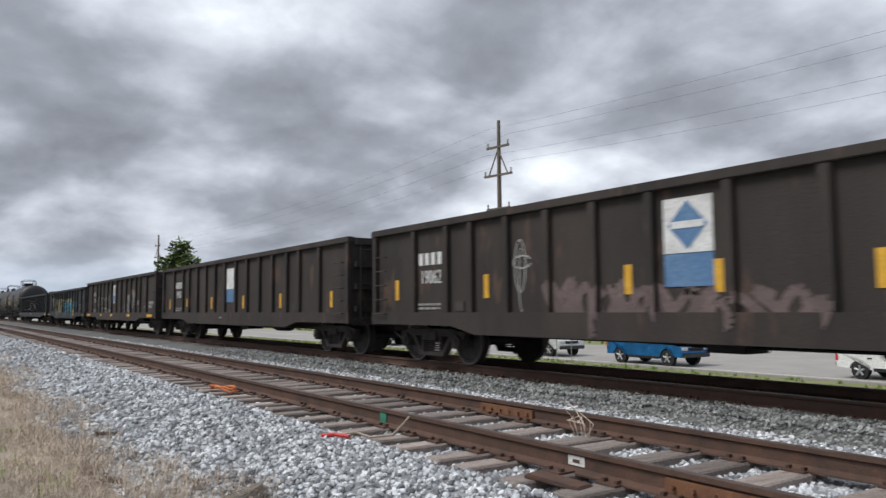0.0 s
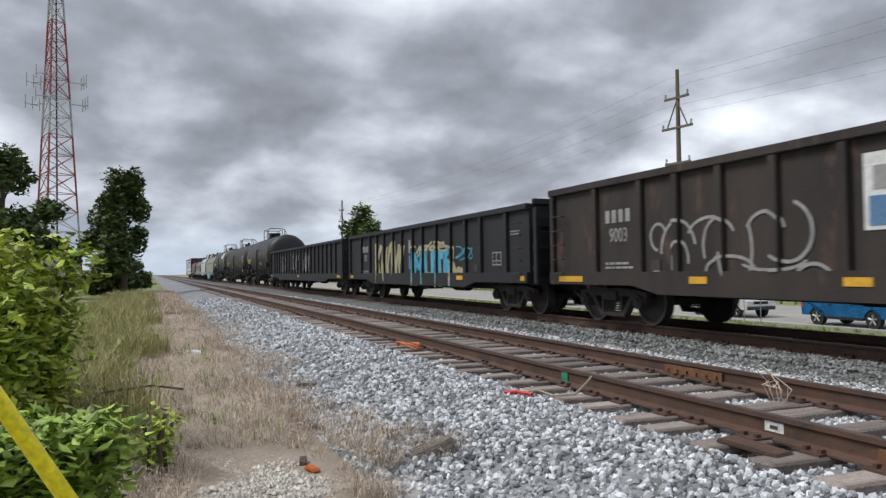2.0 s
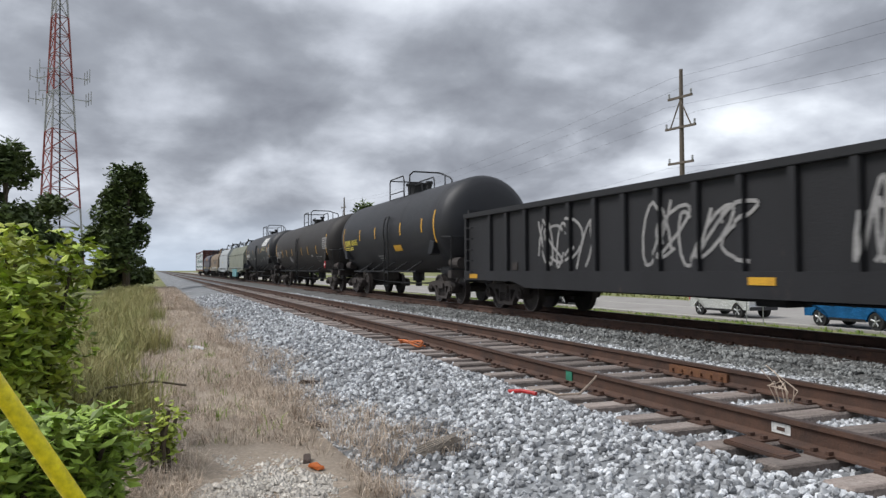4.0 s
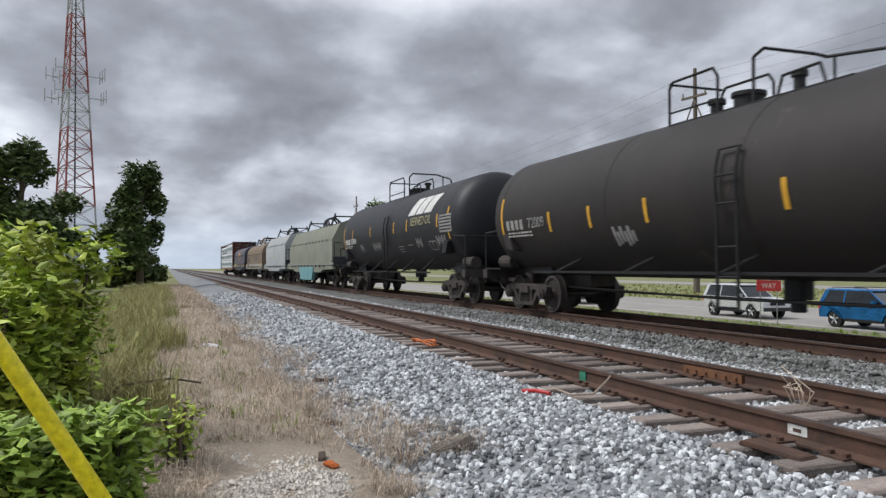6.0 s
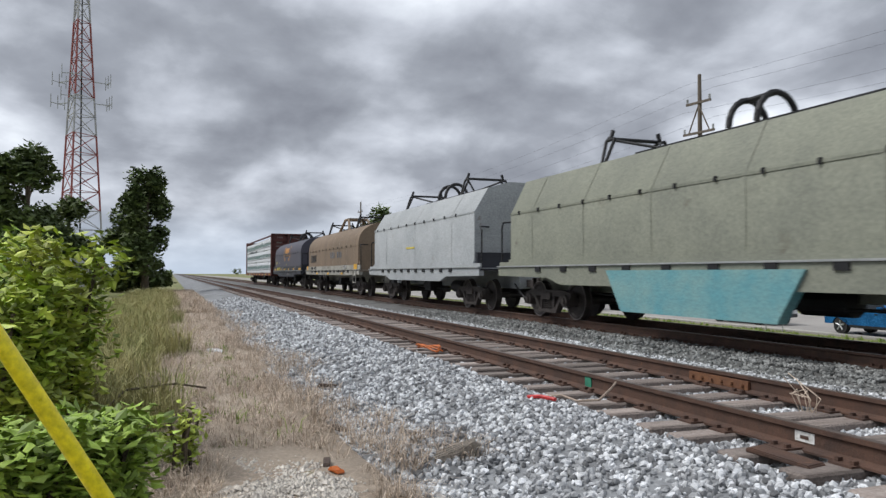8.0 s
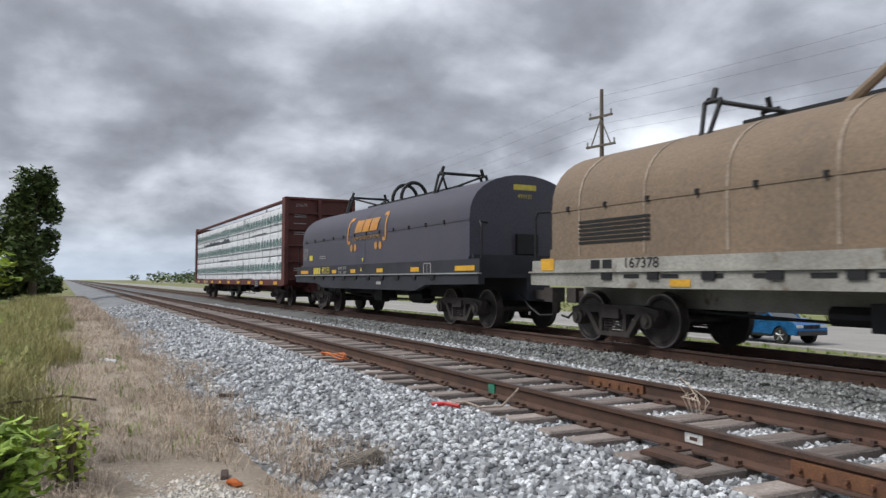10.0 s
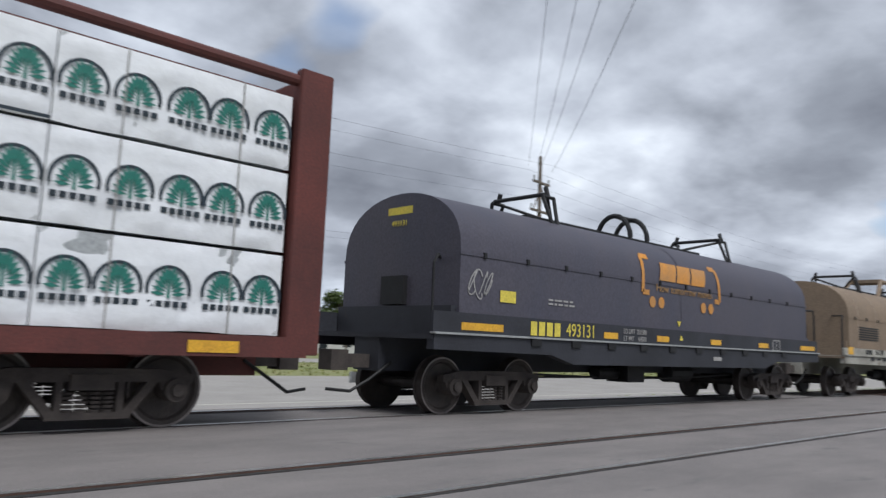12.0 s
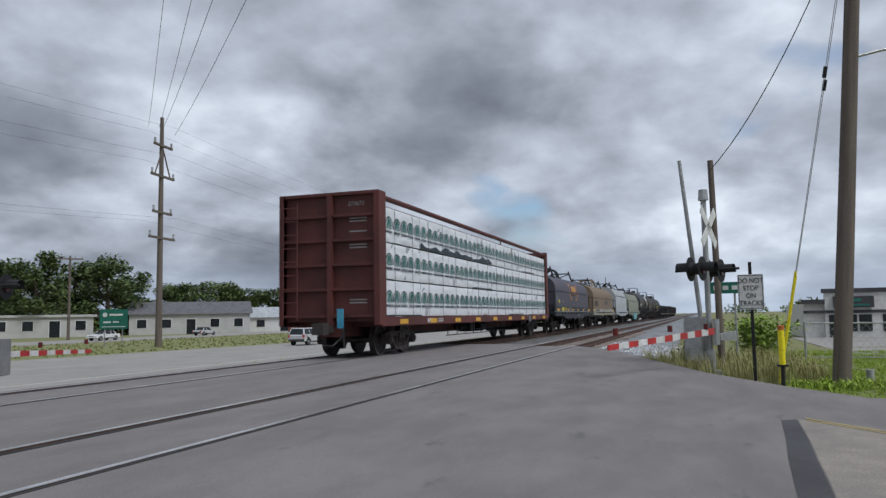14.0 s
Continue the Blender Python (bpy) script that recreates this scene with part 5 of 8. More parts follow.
def coil_car(front, rear, label, hood, frame_mat, top=3.44, shoulder=2.38, low=1.55, seed=1, faceted=False, seams=5, lifts=True, sill0=0.80):
    rng = random.Random(seed)
    car, h = car_thing("coil_car", label, "coil car", front, rear)
    hh = h - 0.55
    w = W2 - 0.06
    if faceted:
        prof = [(-w, low), (-w, shoulder), (-w + 0.42, top - 0.18), (-0.35, top), (0.35, top), (w - 0.42, top - 0.18), (w, shoulder), (w, low)]
    else:
        rise = top - shoulder
        prof = [(-w, low)] + [(-w * math.cos(a), shoulder + rise * math.sin(a) ** 0.8) for a in steps(0.0, math.pi, 18)] + [(w, low)]
    bm = bmesh.new()
    loft(bm, prof, -hh, hh)
    part("hood", bm, hood, car, "removable curved hood", smooth=True, bevel=0.0)
    bm = bmesh.new()
    for yy in (-w - 0.012, w - 0.01):
        box(bm, -hh - 0.01, hh + 0.01, yy, yy + 0.022, shoulder - 0.025, shoulder + 0.02)
        box(bm, -hh - 0.03, hh + 0.03, yy - 0.03, yy + 0.04, low - 0.05, low + 0.03)
    part("hood_seam", bm, hood, car)
    for k in range(seams):
        x = -hh + 2 * hh * (k + 0.5) / seams
        bm = bmesh.new()
        q = [(y * 1.006, z + (0.008 if z > shoulder else 0)) for y, z in prof]
        loft(bm, q, x - 0.025, x + 0.025, closed=False)
        part("hood_band", bm, M_ns_streak if hood == M_ns else hood, car, smooth=True)
    for i in range(int(hh * 2)):
        bm = bmesh.new()
        x = -hh + 0.5 + i
        box(bm, x - 0.03, x + 0.03, -w - 0.035, -w, shoulder - 0.04, shoulder + 0.045)
        part("clamp", bm, M_black, car)
    # frame: deck sill, lower sill and cross ties
    bm = bmesh.new()
    for yy in (-W2, W2 - 0.06):
        box(bm, -h, h, yy, yy + 0.06, 1.20, low - 0.03)
    part("side_frame", bm, frame_mat, car)
    bm = bmesh.new()
    for yy in (-W2 - 0.03, W2 - 0.12):
        prism(bm, [(-h, 1.19), (h, 1.19), (h, 0.98), (h - 2.6, 0.95), (h - 3.2, sill0), (3.2 - h, sill0), (2.6 - h, 0.95), (-h, 0.98)], yy, yy + 0.15)
    box(bm, -h, h, -0.3, 0.3, 0.62, 1.19)
    box(bm, -h, h, -W2, W2, 1.16, 1.195)
    part("side_sill", bm, frame_mat, car)
    bm = bmesh.new()
    box(bm, -h - 0.02, h + 0.02, -W2 - 0.07, -W2 + 0.04, 1.196, 1.225)
    part("sill_flange", bm, M_ns_frame if hood == M_ns else M_grey, car, "pale edge of the side sill")
    for k in range(10):
        bm = bmesh.new()
        x = -h + 2.2 + (2 * h - 4.4) * k / 9
        box(bm, x - 0.12, x + 0.12, -W2 - 0.06, -W2 - 0.03, 1.08, 1.19)
        part("gusset", bm, M_black, car)
    # end platforms, railing, brake wheel
    for s in (-1, 1):
        bm = bmesh.new()
        box(bm, min(s * hh, s * (h + 0.02)), max(s * hh, s * (h + 0.02)), -W2, W2, 1.12, 1.17)
        box(bm, min(s * hh, s * (hh + 0.12)), max(s * hh, s * (hh + 0.12)), -W2 + 0.1, W2 - 0.1, 1.17, 1.62)
        part("end_platform", bm, M_ns if hood == M_ns else M_csx_frame, car)
        bm = bmesh.new()
        pipe(bm, [(s * (h - 0.02), -W2 + 0.06, 1.17), (s * (h - 0.02), -W2 + 0.06, 2.2), (s * (h - 0.1), -W2 + 0.06, 2.32), (s * hh, -W2 + 0.5, 2.34)], 0.022)
        part("hand_rail", bm, M_black, car)
        bm = bmesh.new()
        box(bm, min(s * hh, s * (hh + 0.09)), max(s * hh, s * (hh + 0.09)), -0.25, 0.3, 1.65, 2.1)
        part("brake_box", bm, M_black, car)
    if lifts:
        for x in (-hh * 0.53, hh * 0.53):
            for yy in (-0.62, 0.62):
                bm = bmesh.new()
                pipe(bm, [(x - 0.16, yy, top + 0.36), (x, yy * 1.5, shoulder + 0.45), (x + 0.16, yy, top + 0.36), (x - 0.16, yy, top + 0.36)], 0.036, 8)
                part("lifting_bracket", bm, M_black, car, "black triangular lifting bracket")
                bm = bmesh.new()
                rod(bm, (x, yy, top + 0.36), (x, yy * 0.9, top + 0.56), 0.045, 8)
                part("bracket_lug", bm, M_black, car)
            bm = bmesh.new()
            rod(bm, (x - 0.1, -0.62, top + 0.40), (x - 0.1, 0.62, top + 0.40), 0.04)
            part("bracket_bar", bm, M_black, car)
            for yy in (-0.6, 0.6):
                bm = bmesh.new()
                rod(bm, (x, yy, top + 0.36), (x - math.copysign(0.9, x), 0, top + 0.08), 0.03)
                part("bracket_stay", bm, M_black, car)
        bm = bmesh.new()
        box(bm, -hh * 0.52, hh * 0.52, -0.07, 0.07, top - 0.03, top + 0.11)
        part("lifting_beam", bm, M_black, car)
        bm = bmesh.new()
        if hood == M_ns:
            for yy in (-0.5, 0.5):
                pipe(bm, [(-1.3, yy * 1.3, shoulder + 0.9), (-0.42, yy, top + 0.48), (0.42, yy, top + 0.48), (1.3, yy * 1.3, shoulder + 0.9)], 0.07, 8)
            box(bm, -0.46, 0.46, -0.52, 0.52, top + 0.44, top + 0.56)
        else:
            for x in (-0.33, 0.33):
                pipe(bm, [(x, 0.42 * math.cos(a), top + 0.02 + 0.5 * math.sin(a)) for a in steps(0.0, math.pi, 10)], 0.055, 8)
            rod(bm, (-0.33, 0, top + 0.52), (0.33, 0, top + 0.52), 0.05)
        part("lifting_hoop", bm, M_black if hood != M_ns else M_ns, car, "steel lifting hoops on the hood")
    running_gear(car, h, 1.75)
    return car, h, hh, rng


car, h, hh, rng = coil_car(-142.2, -157.2, "sage grey coil car with faceted hood and blue graffiti", M_sage, M_sage, 3.5, 2.5, 1.35, 31, True, 6)
bm = bmesh.new()
prism(bm, [(-2.4, 1.1), (2.4, 1.1), (1.9, 0.35), (-1.9, 0.35)], -W2 - 0.08, -W2 + 0.1)
part("skirt", bm, mat("teal_spray_paint", (0.12, 0.32, 0.36), (0.20, 0.36, 0.36), 0.7, 0, 2, 30, 0.1), car, "teal sprayed lower skirt plate")
car, h, hh, rng = coil_car(-158.5, -170.5, "pale grey coil car with tall hoods", M_palegrey, M_palegrey, 3.62, 2.75, 1.35, 32, True, 3)
plate("reflector", -h + 5, -h + 6, 1.9, 1.96, -W2 + 0.05, M_lemon, car)
car, h, hh, rng = coil_car(-172.35, -186.35, "dusty tan coil car with grey-white frame", M_ns, M_ns_frame, 3.40, 2.30, 1.45, 33, False, 8, sill0=0.95)
y = -W2 - 0.005
for x in (-h + 3.6, -h + 6.8, -h + 10.2):
    plate("reflector", x, x + 0.4, 0.98, 1.08, -W2 - 0.036, M_yellow, car, "yellow reflective strip")
plate("reflector", -h + 0.3, -h + 0.7, 1.24, 1.45, y, M_yellow, car, "yellow reflective strip")
plate("reflector", h - 1.05, h - 0.45, 1.22, 1.46, y - 0.02, M_yellow, car, "yellow square reflector")
bm = bmesh.new()
for z in (0.62, 0.95, 1.19):
    rod(bm, (h - 1.1, -W2 - 0.05, z), (h - 0.55, -W2 - 0.05, z), 0.02, 6)
for x in (h - 1.1, h - 0.55):
    rod(bm, (x, -W2 - 0.05, 0.62), (x, -W2 - 0.05, 1.2), 0.02, 6)
part("stirrup_step", bm, M_ns_frame, car, "pale steel stirrup step")
# Black plates on the sill colour the shade of its openings.
for k in range(11):
    plate("frame_opening", -h + 2.6 + k * 0.82, -h + 2.95 + k * 0.82, 1.10, 1.16, -W2 - 0.032, M_black, car, t=0.004)
plate("lettering", -h + 1.75, -h + 1.98, 1.26, 1.40, y, M_black, car)
plate("lettering", -h + 2.05, -h + 2.28, 1.26, 1.40, y, M_black, car)
words("lettering", "167378", 0.22, M_black, car, on_side(-h + 2.95, 1.33, y), 1.2)
for k in range(7):
    if k != 3:
        plate("lettering", 0.2 + k * 0.42, 0.36 + k * 0.42, 1.82, 2.12, -W2 + 0.05, mat("faded_blue_lettering", (0.13, 0.17, 0.22), None, 0.8, 0, 5, 40, 0.1), car)
for k in range(6):
    plate("emblem", -h + 1.35, -h + 3.1, 1.68 + k * 0.07, 1.72 + k * 0.07, -W2 + 0.05, M_black, car)
plate("small_print", h - 3.3, h - 2.7, 1.24, 1.44, y, M_black, car, "black and white data panel")
bars("small_print", h - 3.25, 1.41, 0.5, 2, y - 0.006, M_white, car)

car, h, hh, rng = coil_car(-188.35, -202.15, "dark blue-grey coil car with orange emblem and yellow lettering", M_csx, M_csx_frame, 3.44, 2.40, 1.55, 34, False, 1)
y = -W2 - 0.005
for x, k in ((-h + 0.55, 0.9), (-h + 4.1, 0.43), (-h + 5.86, 0.43), (-h + 8.0, 0.45), (-h + 10.3, 0.5), (h - 1.1, 0.9)):
    plate("reflector", x, x + k, 1.27, 1.38, y, M_yellow, car, "orange-yellow reflective strip")
for k in range(4):
    plate("lettering", -h + 2.1 + k * 0.2, -h + 2.25 + k * 0.2, 1.25, 1.47, y, M_lemon, car)
words("lettering", "493131", 0.31, M_lemon, car, on_side(-h + 3.43, 1.36, y), 0.9)
words("lettering", "LD LMT  221500", 0.13, M_chalk, car, on_side(-h + 5.1, 1.42, y), 0.85)
words("lettering", "LT WT     64500", 0.13, M_chalk, car, on_side(-h + 5.1, 1.29, y), 0.85)
plate("reflector", -h + 1.42, -h + 1.78, 1.73, 1.91, -W2 + 0.05, M_lemon, car, "yellow notice plate")
bars("small_print", -h + 2.6, 1.86, 0.7, 2, -W2 + 0.05, M_chalk, car, 0.03)
scrawl("graffiti", rng, -h + 0.75, -h + 1.2, 1.75, 2.2, -W2 + 0.045, M_chalk, car, 4, 0.02, "faint white doodle")


def on_hood(x, a, lift=0.012):
    """A place on the coil car's curved hood, a radians up from its shoulder."""
    w = W2 - 0.06 + lift
    return Vector((x, -w * math.cos(a), 2.40 + (1.04 + lift) * math.sin(a) ** 0.8))


def hood_strip(name, pts, width, material, label=""):
    """A painted band on the hood through points (x, z); below the shoulder it lies on the flat side."""
    b2 = bmesh.new()

    def place(x, z):
        if z <= 2.40:
            return Vector((x, -W2 + 0.045, z))
        a = math.asin(min(1, ((z - 2.40) / 1.04) ** 1.25))
        return on_hood(x, a)

    for (ax, az), (bx, bz) in zip(pts, pts[1:]):
        d = Vector((bx - ax, bz - az)).normalized() * width / 2
        k = 5
        for i in range(k):
            p, q = i / k, (i + 1) / k
            c = [(ax + (bx - ax) * f - s * d.y, az + (bz - az) * f + s * d.x) for f, s in ((p, -1), (q, -1), (q, 1), (p, 1))]
            b2.faces.new([b2.verts.new(place(*v)) for v in c])
    return part(name, b2, material, car, label)


E0 = -h + 5.48  # the emblem's rear edge along the car
hood_strip("emblem", [(E0 + 0.28, 2.90), (E0, 2.90), (E0 - 0.05, 2.20), (E0 + 0.18, 2.20)], 0.10, M_orange, "orange open bracket")
hood_strip("emblem", [(E0 + 2.72, 2.90), (E0 + 2.98, 2.90), (E0 + 3.02, 2.20), (E0 + 2.80, 2.20)], 0.10, M_orange, "orange closing bracket")


def hood_block(x0, x1, z0, z1, slant):
    """A slanted orange block on the curved hood."""
    b2 = bmesh.new()
    n = 8
    for i in range(n):
        za, zb = z0 + (z1 - z0) * i / n, z0 + (z1 - z0) * (i + 1) / n
        q = []
        for x, z in ((x0 + slant * (za - z0), za), (x1 + slant * (za - z0), za), (x1 + slant * (zb - z0), zb), (x0 + slant * (zb - z0), zb)):
            q.append(b2.verts.new(on_hood(x, math.asin(min(1, ((z - 2.40) / 1.04) ** 1.25)))))
        b2.faces.new(q)
    return part("emblem", b2, M_orange, car, "bold orange emblem block")


hood_block(E0 + 0.55, E0 + 1.15, 2.47, 2.83, 0.35)
hood_block(E0 + 1.20, E0 + 1.72, 2.47, 2.83, 0.35)
hood_block(E0 + 1.78, E0 + 2.36, 2.47, 2.83, 0.35)
words("lettering", "How tomorrow moves", 0.22, mat("dull_orange_print", (0.36, 0.21, 0.08), None, 0.6), car, on_side(E0 + 1.55, 2.31, -W2 + 0.046), 1.08)
for x in (0.30, 0.62, 2.30, 2.63):
    b2 = bmesh.new()
    b2.faces.new([b2.verts.new((E0 + x + 0.11 * math.cos(a), -W2 + 0.045, 2.03 + 0.11 * math.sin(a))) for a in steps(0, math.tau * 23 / 24, 23)])
    part("emblem", b2, M_orange, car, "round orange dot")
for z, s in ((1.66, -1), (1.36, 1)):
    b2 = bmesh.new()
    prism(b2, [(-h + 6.70, z - s * 0.04), (-h + 6.84, z - s * 0.04), (-h + 6.77, z + s * 0.07)], (-W2 + 0.04) if z > 1.5 else y - 0.004, (-W2 + 0.05) if z > 1.5 else y)
    part("emblem", b2, M_lemon, car)
plate("small_print", -h + 8.05, -h + 8.4, 0.94, 1.02, -W2 - 0.036, M_chalk, car)
bm = bmesh.new()
for a, b, c, d in ((0, 0.42, 0, 0.03), (0, 0.42, 0.3, 0.33), (0, 0.03, 0, 0.33), (0.39, 0.42, 0, 0.33), (0.2, 0.22, 0, 0.33)):
    box(bm, -h + 11.05 + a, -h + 11.05 + b, y - 0.004, y, 1.21 + c * 0.8, 1.21 + d * 0.8)
part("small_print", bm, M_chalk, car, "white stencilled data box")
for xs in (-1, 1):
    words("lettering", "493131", 0.13, M_lemon, car, pose(xs * (hh + 0.006), 0, 2.95, 90, 0, 90 * xs), 1.0)
    plate("lettering", xs * hh - 0.004, xs * hh + 0.004, 3.10, 3.22, 0.3, M_lemon, car, t=0.6)

# ---- centre-beam lumber car ----
L_FRONT, L_REAR = -204.2, -226.4
car, h = car_thing("centerbeam_car", "oxide red centre-beam flat car with end bulkheads", "lumber car", L_FRONT, L_REAR)
LUMBER_CAR = car
for s in (-1, 1):
    x0, x1 = sorted((s * h, s * (h - 0.16)))
    bm = bmesh.new()
    box(bm, x0, x1, -1.44, 1.44, 0.95, 4.30)
    part("bulkhead", bm, M_oxide, car, "ribbed oxide red end bulkhead")
    for yy in (-1.45, -0.02 - 0.08, 1.33):
        bm = bmesh.new()
        xo0, xo1 = sorted((s * h, s * (h + 0.17)))
        box(bm, xo0, xo1, yy, yy + 0.14, 0.85, 4.36)
        part("bulkhead_post", bm, M_oxide, car, bevel=0.012)
    for z in (1.05, 1.75, 2.4, 3.05, 3.7, 4.28):
        bm = bmesh.new()
        xo0, xo1 = sorted((s * h, s * (h + 0.12)))
        box(bm, xo0, xo1, -1.44, 1.44, z, z + 0.09)
        part("bulkhead_rib", bm, M_oxide, car, bevel=0.01)
    bm = bmesh.new()
    xo0, xo1 = sorted((s * (h - 0.3), s * (h + 0.17)))
    box(bm, xo0, xo1, -1.47, -1.33, 0.85, 4.36)
    part("corner_post", bm, M_oxide, car, bevel=0.012)
    bm = bmesh.new()
    box(bm, xo0, xo1, 1.33, 1.47, 0.85, 4.36)
    part("corner_post", bm, M_oxide, car, bevel=0.012)
    ladder(car, s * (h + 0.22), 1.1, 1.1, 4.0, M_oxide, along_x=False, n=9)
    words("lettering", "273673", 0.16, M_chalk, car, pose(s * (h + 0.004), -0.75 * 1, 4.05, 90, 0, 90 * s))
    for zz, r in ((3.65, 2), (3.3, 1), (2.95, 2), (1.5, 2)):
        bm = bmesh.new()
        for i in range(r):
            box(bm, s * (h + 0.002) - 0.004, s * (h + 0.002) + 0.004, -1.05, -0.55, zz - i * 0.08, zz - i * 0.08 + 0.035)
        part("small_print", bm, M_chalk, car)
bm = bmesh.new()
loft(bm, [(-0.30, 4.10), (-0.42, 4.20), (-0.42, 4.36), (0.42, 4.36), (0.42, 4.20), (0.30, 4.10)], -h, h)
part("top_beam", bm, M_oxide, car, "red top chord of the centre beam")
bm = bmesh.new()
box(bm, -h, h, -0.06, 0.06, 1.0, 4.15)
part("centre_wall", bm, M_oxide, car)
bm = bmesh.new()
rod(bm, (-h, -1.36, 4.22), (h, -1.36, 4.22), 0.075, 10)
rod(bm, (-h, 1.36, 4.22), (h, 1.36, 4.22), 0.075, 10)
part("top_rail", bm, M_oxide, car, "red tube along the top of the load")
bm = bmesh.new()
for yy in (-1.47, 1.37):
    prism(bm, [(-h, 1.06), (h, 1.06), (h, 0.82), (-h, 0.82)], yy, yy + 0.10)
box(bm, -h, h, -1.4, 1.4, 1.0, 1.06)
box(bm, -h, h, -0.3, 0.3, 0.55, 1.0)
for i in range(18):
    x = -h + 0.8 + (2 * h - 1.6) * i / 17
    box(bm, x - 0.09, x + 0.09, -1.42, 1.42, 0.80, 1.0)
part("deck", bm, M_oxide, car, "red deck and side sill")
for i in range(9):
    x = -h + 1.2 + (2 * h - 2.7) * i / 8
    plate("reflector", x, x + 0.6, 0.86, 0.99, -1.476, M_yellow, car, "yellow reflective strip")
words("lettering", "273673", 0.17, M_white, car, on_side(-h + 4.6, 0.93, -1.478))
for k in range(3):
    plate("lettering", -h + 3.4 + k * 0.2, -h + 3.54 + k * 0.2, 0.87, 1.0, -1.474, M_white, car)
bm = bmesh.new()
box(bm, h - 4.9, h - 4.2, -1.476, -1.472, 0.72, 1.04)
part("small_print", bm, M_black, car, "black data panel with white frame")
bars("small_print", h - 4.82, 1.0, 0.55, 3, -1.478, M_chalk, car)
bm = bmesh.new()
for yy in (-1.2, 1.2):
    for x in steps(-5, 5, 10):
        rod(bm, (x, yy, 0.42), (x, yy, 0.82), 0.016)
    rod(bm, (-5.2, yy, 0.42), (5.2, yy, 0.42), 0.016)
part("brake_rigging", bm, M_black, car)
bm = bmesh.new()
box(bm, -h - 0.33, -h - 0.27, -0.50, -0.34, 0.78, 1.28)
part("end_marker", bm, M_sky, car, "light blue end-of-train marker box")
bm = bmesh.new()
pipe(bm, [(-h - 0.28, -0.5, 0.8), (-h - 0.35, -0.55, 0.5), (-h - 0.45, -0.6, 0.28)], 0.025)
part("air_hose", bm, M_black, car)
running_gear(car, h, 2.3)


def print_mesh():
    """The stamp on the wrap: a dark arch, green fronds and a bar where the mill's name stands."""
    b2 = bmesh.new()
    for i in range(16):
        a, b = -0.25 + (math.pi + 0.5) * i / 16, -0.25 + (math.pi + 0.5) * (i + 1) / 16
        b2.faces.new([b2.verts.new((r * math.cos(k), 0, 0.05 + r * math.sin(k))) for r, k in ((0.235, a), (0.275, a), (0.275, b), (0.235, b))])
    for k in range(5):
        b2.faces.new([b2.verts.new(p) for p in ((-0.24 + k * 0.1, 0, -0.16), (-0.165 + k * 0.1, 0, -0.16), (-0.165 + k * 0.1, 0, -0.09), (-0.24 + k * 0.1, 0, -0.09))])
    dark = mesh_of(b2, "stamp_arch", M_navy)
    b2 = bmesh.new()
    b2.faces.new([b2.verts.new(p) for p in ((-0.018, 0, -0.06), (0.018, 0, -0.06), (0.012, 0, 0.27), (-0.012, 0, 0.27))])
    for s in (-1, 1):
        for k in range(6):
            a = 0.1 + k * 0.24
            r0, r1 = 0.03, 0.215
            bz = -0.02 + k * 0.025
            dx, dz = math.cos(a), math.sin(a)
            w = 0.027
            b2.faces.new([b2.verts.new((s * px, -0.001 * k, pz)) for px, pz in ((r0 * dx, bz + r0 * dz), (0.6 * r1 * dx + w * dz, bz + 0.6 * r1 * dz - w * dx), (r1 * dx, bz + r1 * dz), (0.6 * r1 * dx - w * dz, bz + 0.6 * r1 * dz + w * dx))])
    return dark, mesh_of(b2, "stamp_fronds", M_green)


ARCH, FRONDS = print_mesh()
PACK_ROWS = ((1.07, 2.02), (2.06, 3.02), (3.06, 3.98))
PACKS = []


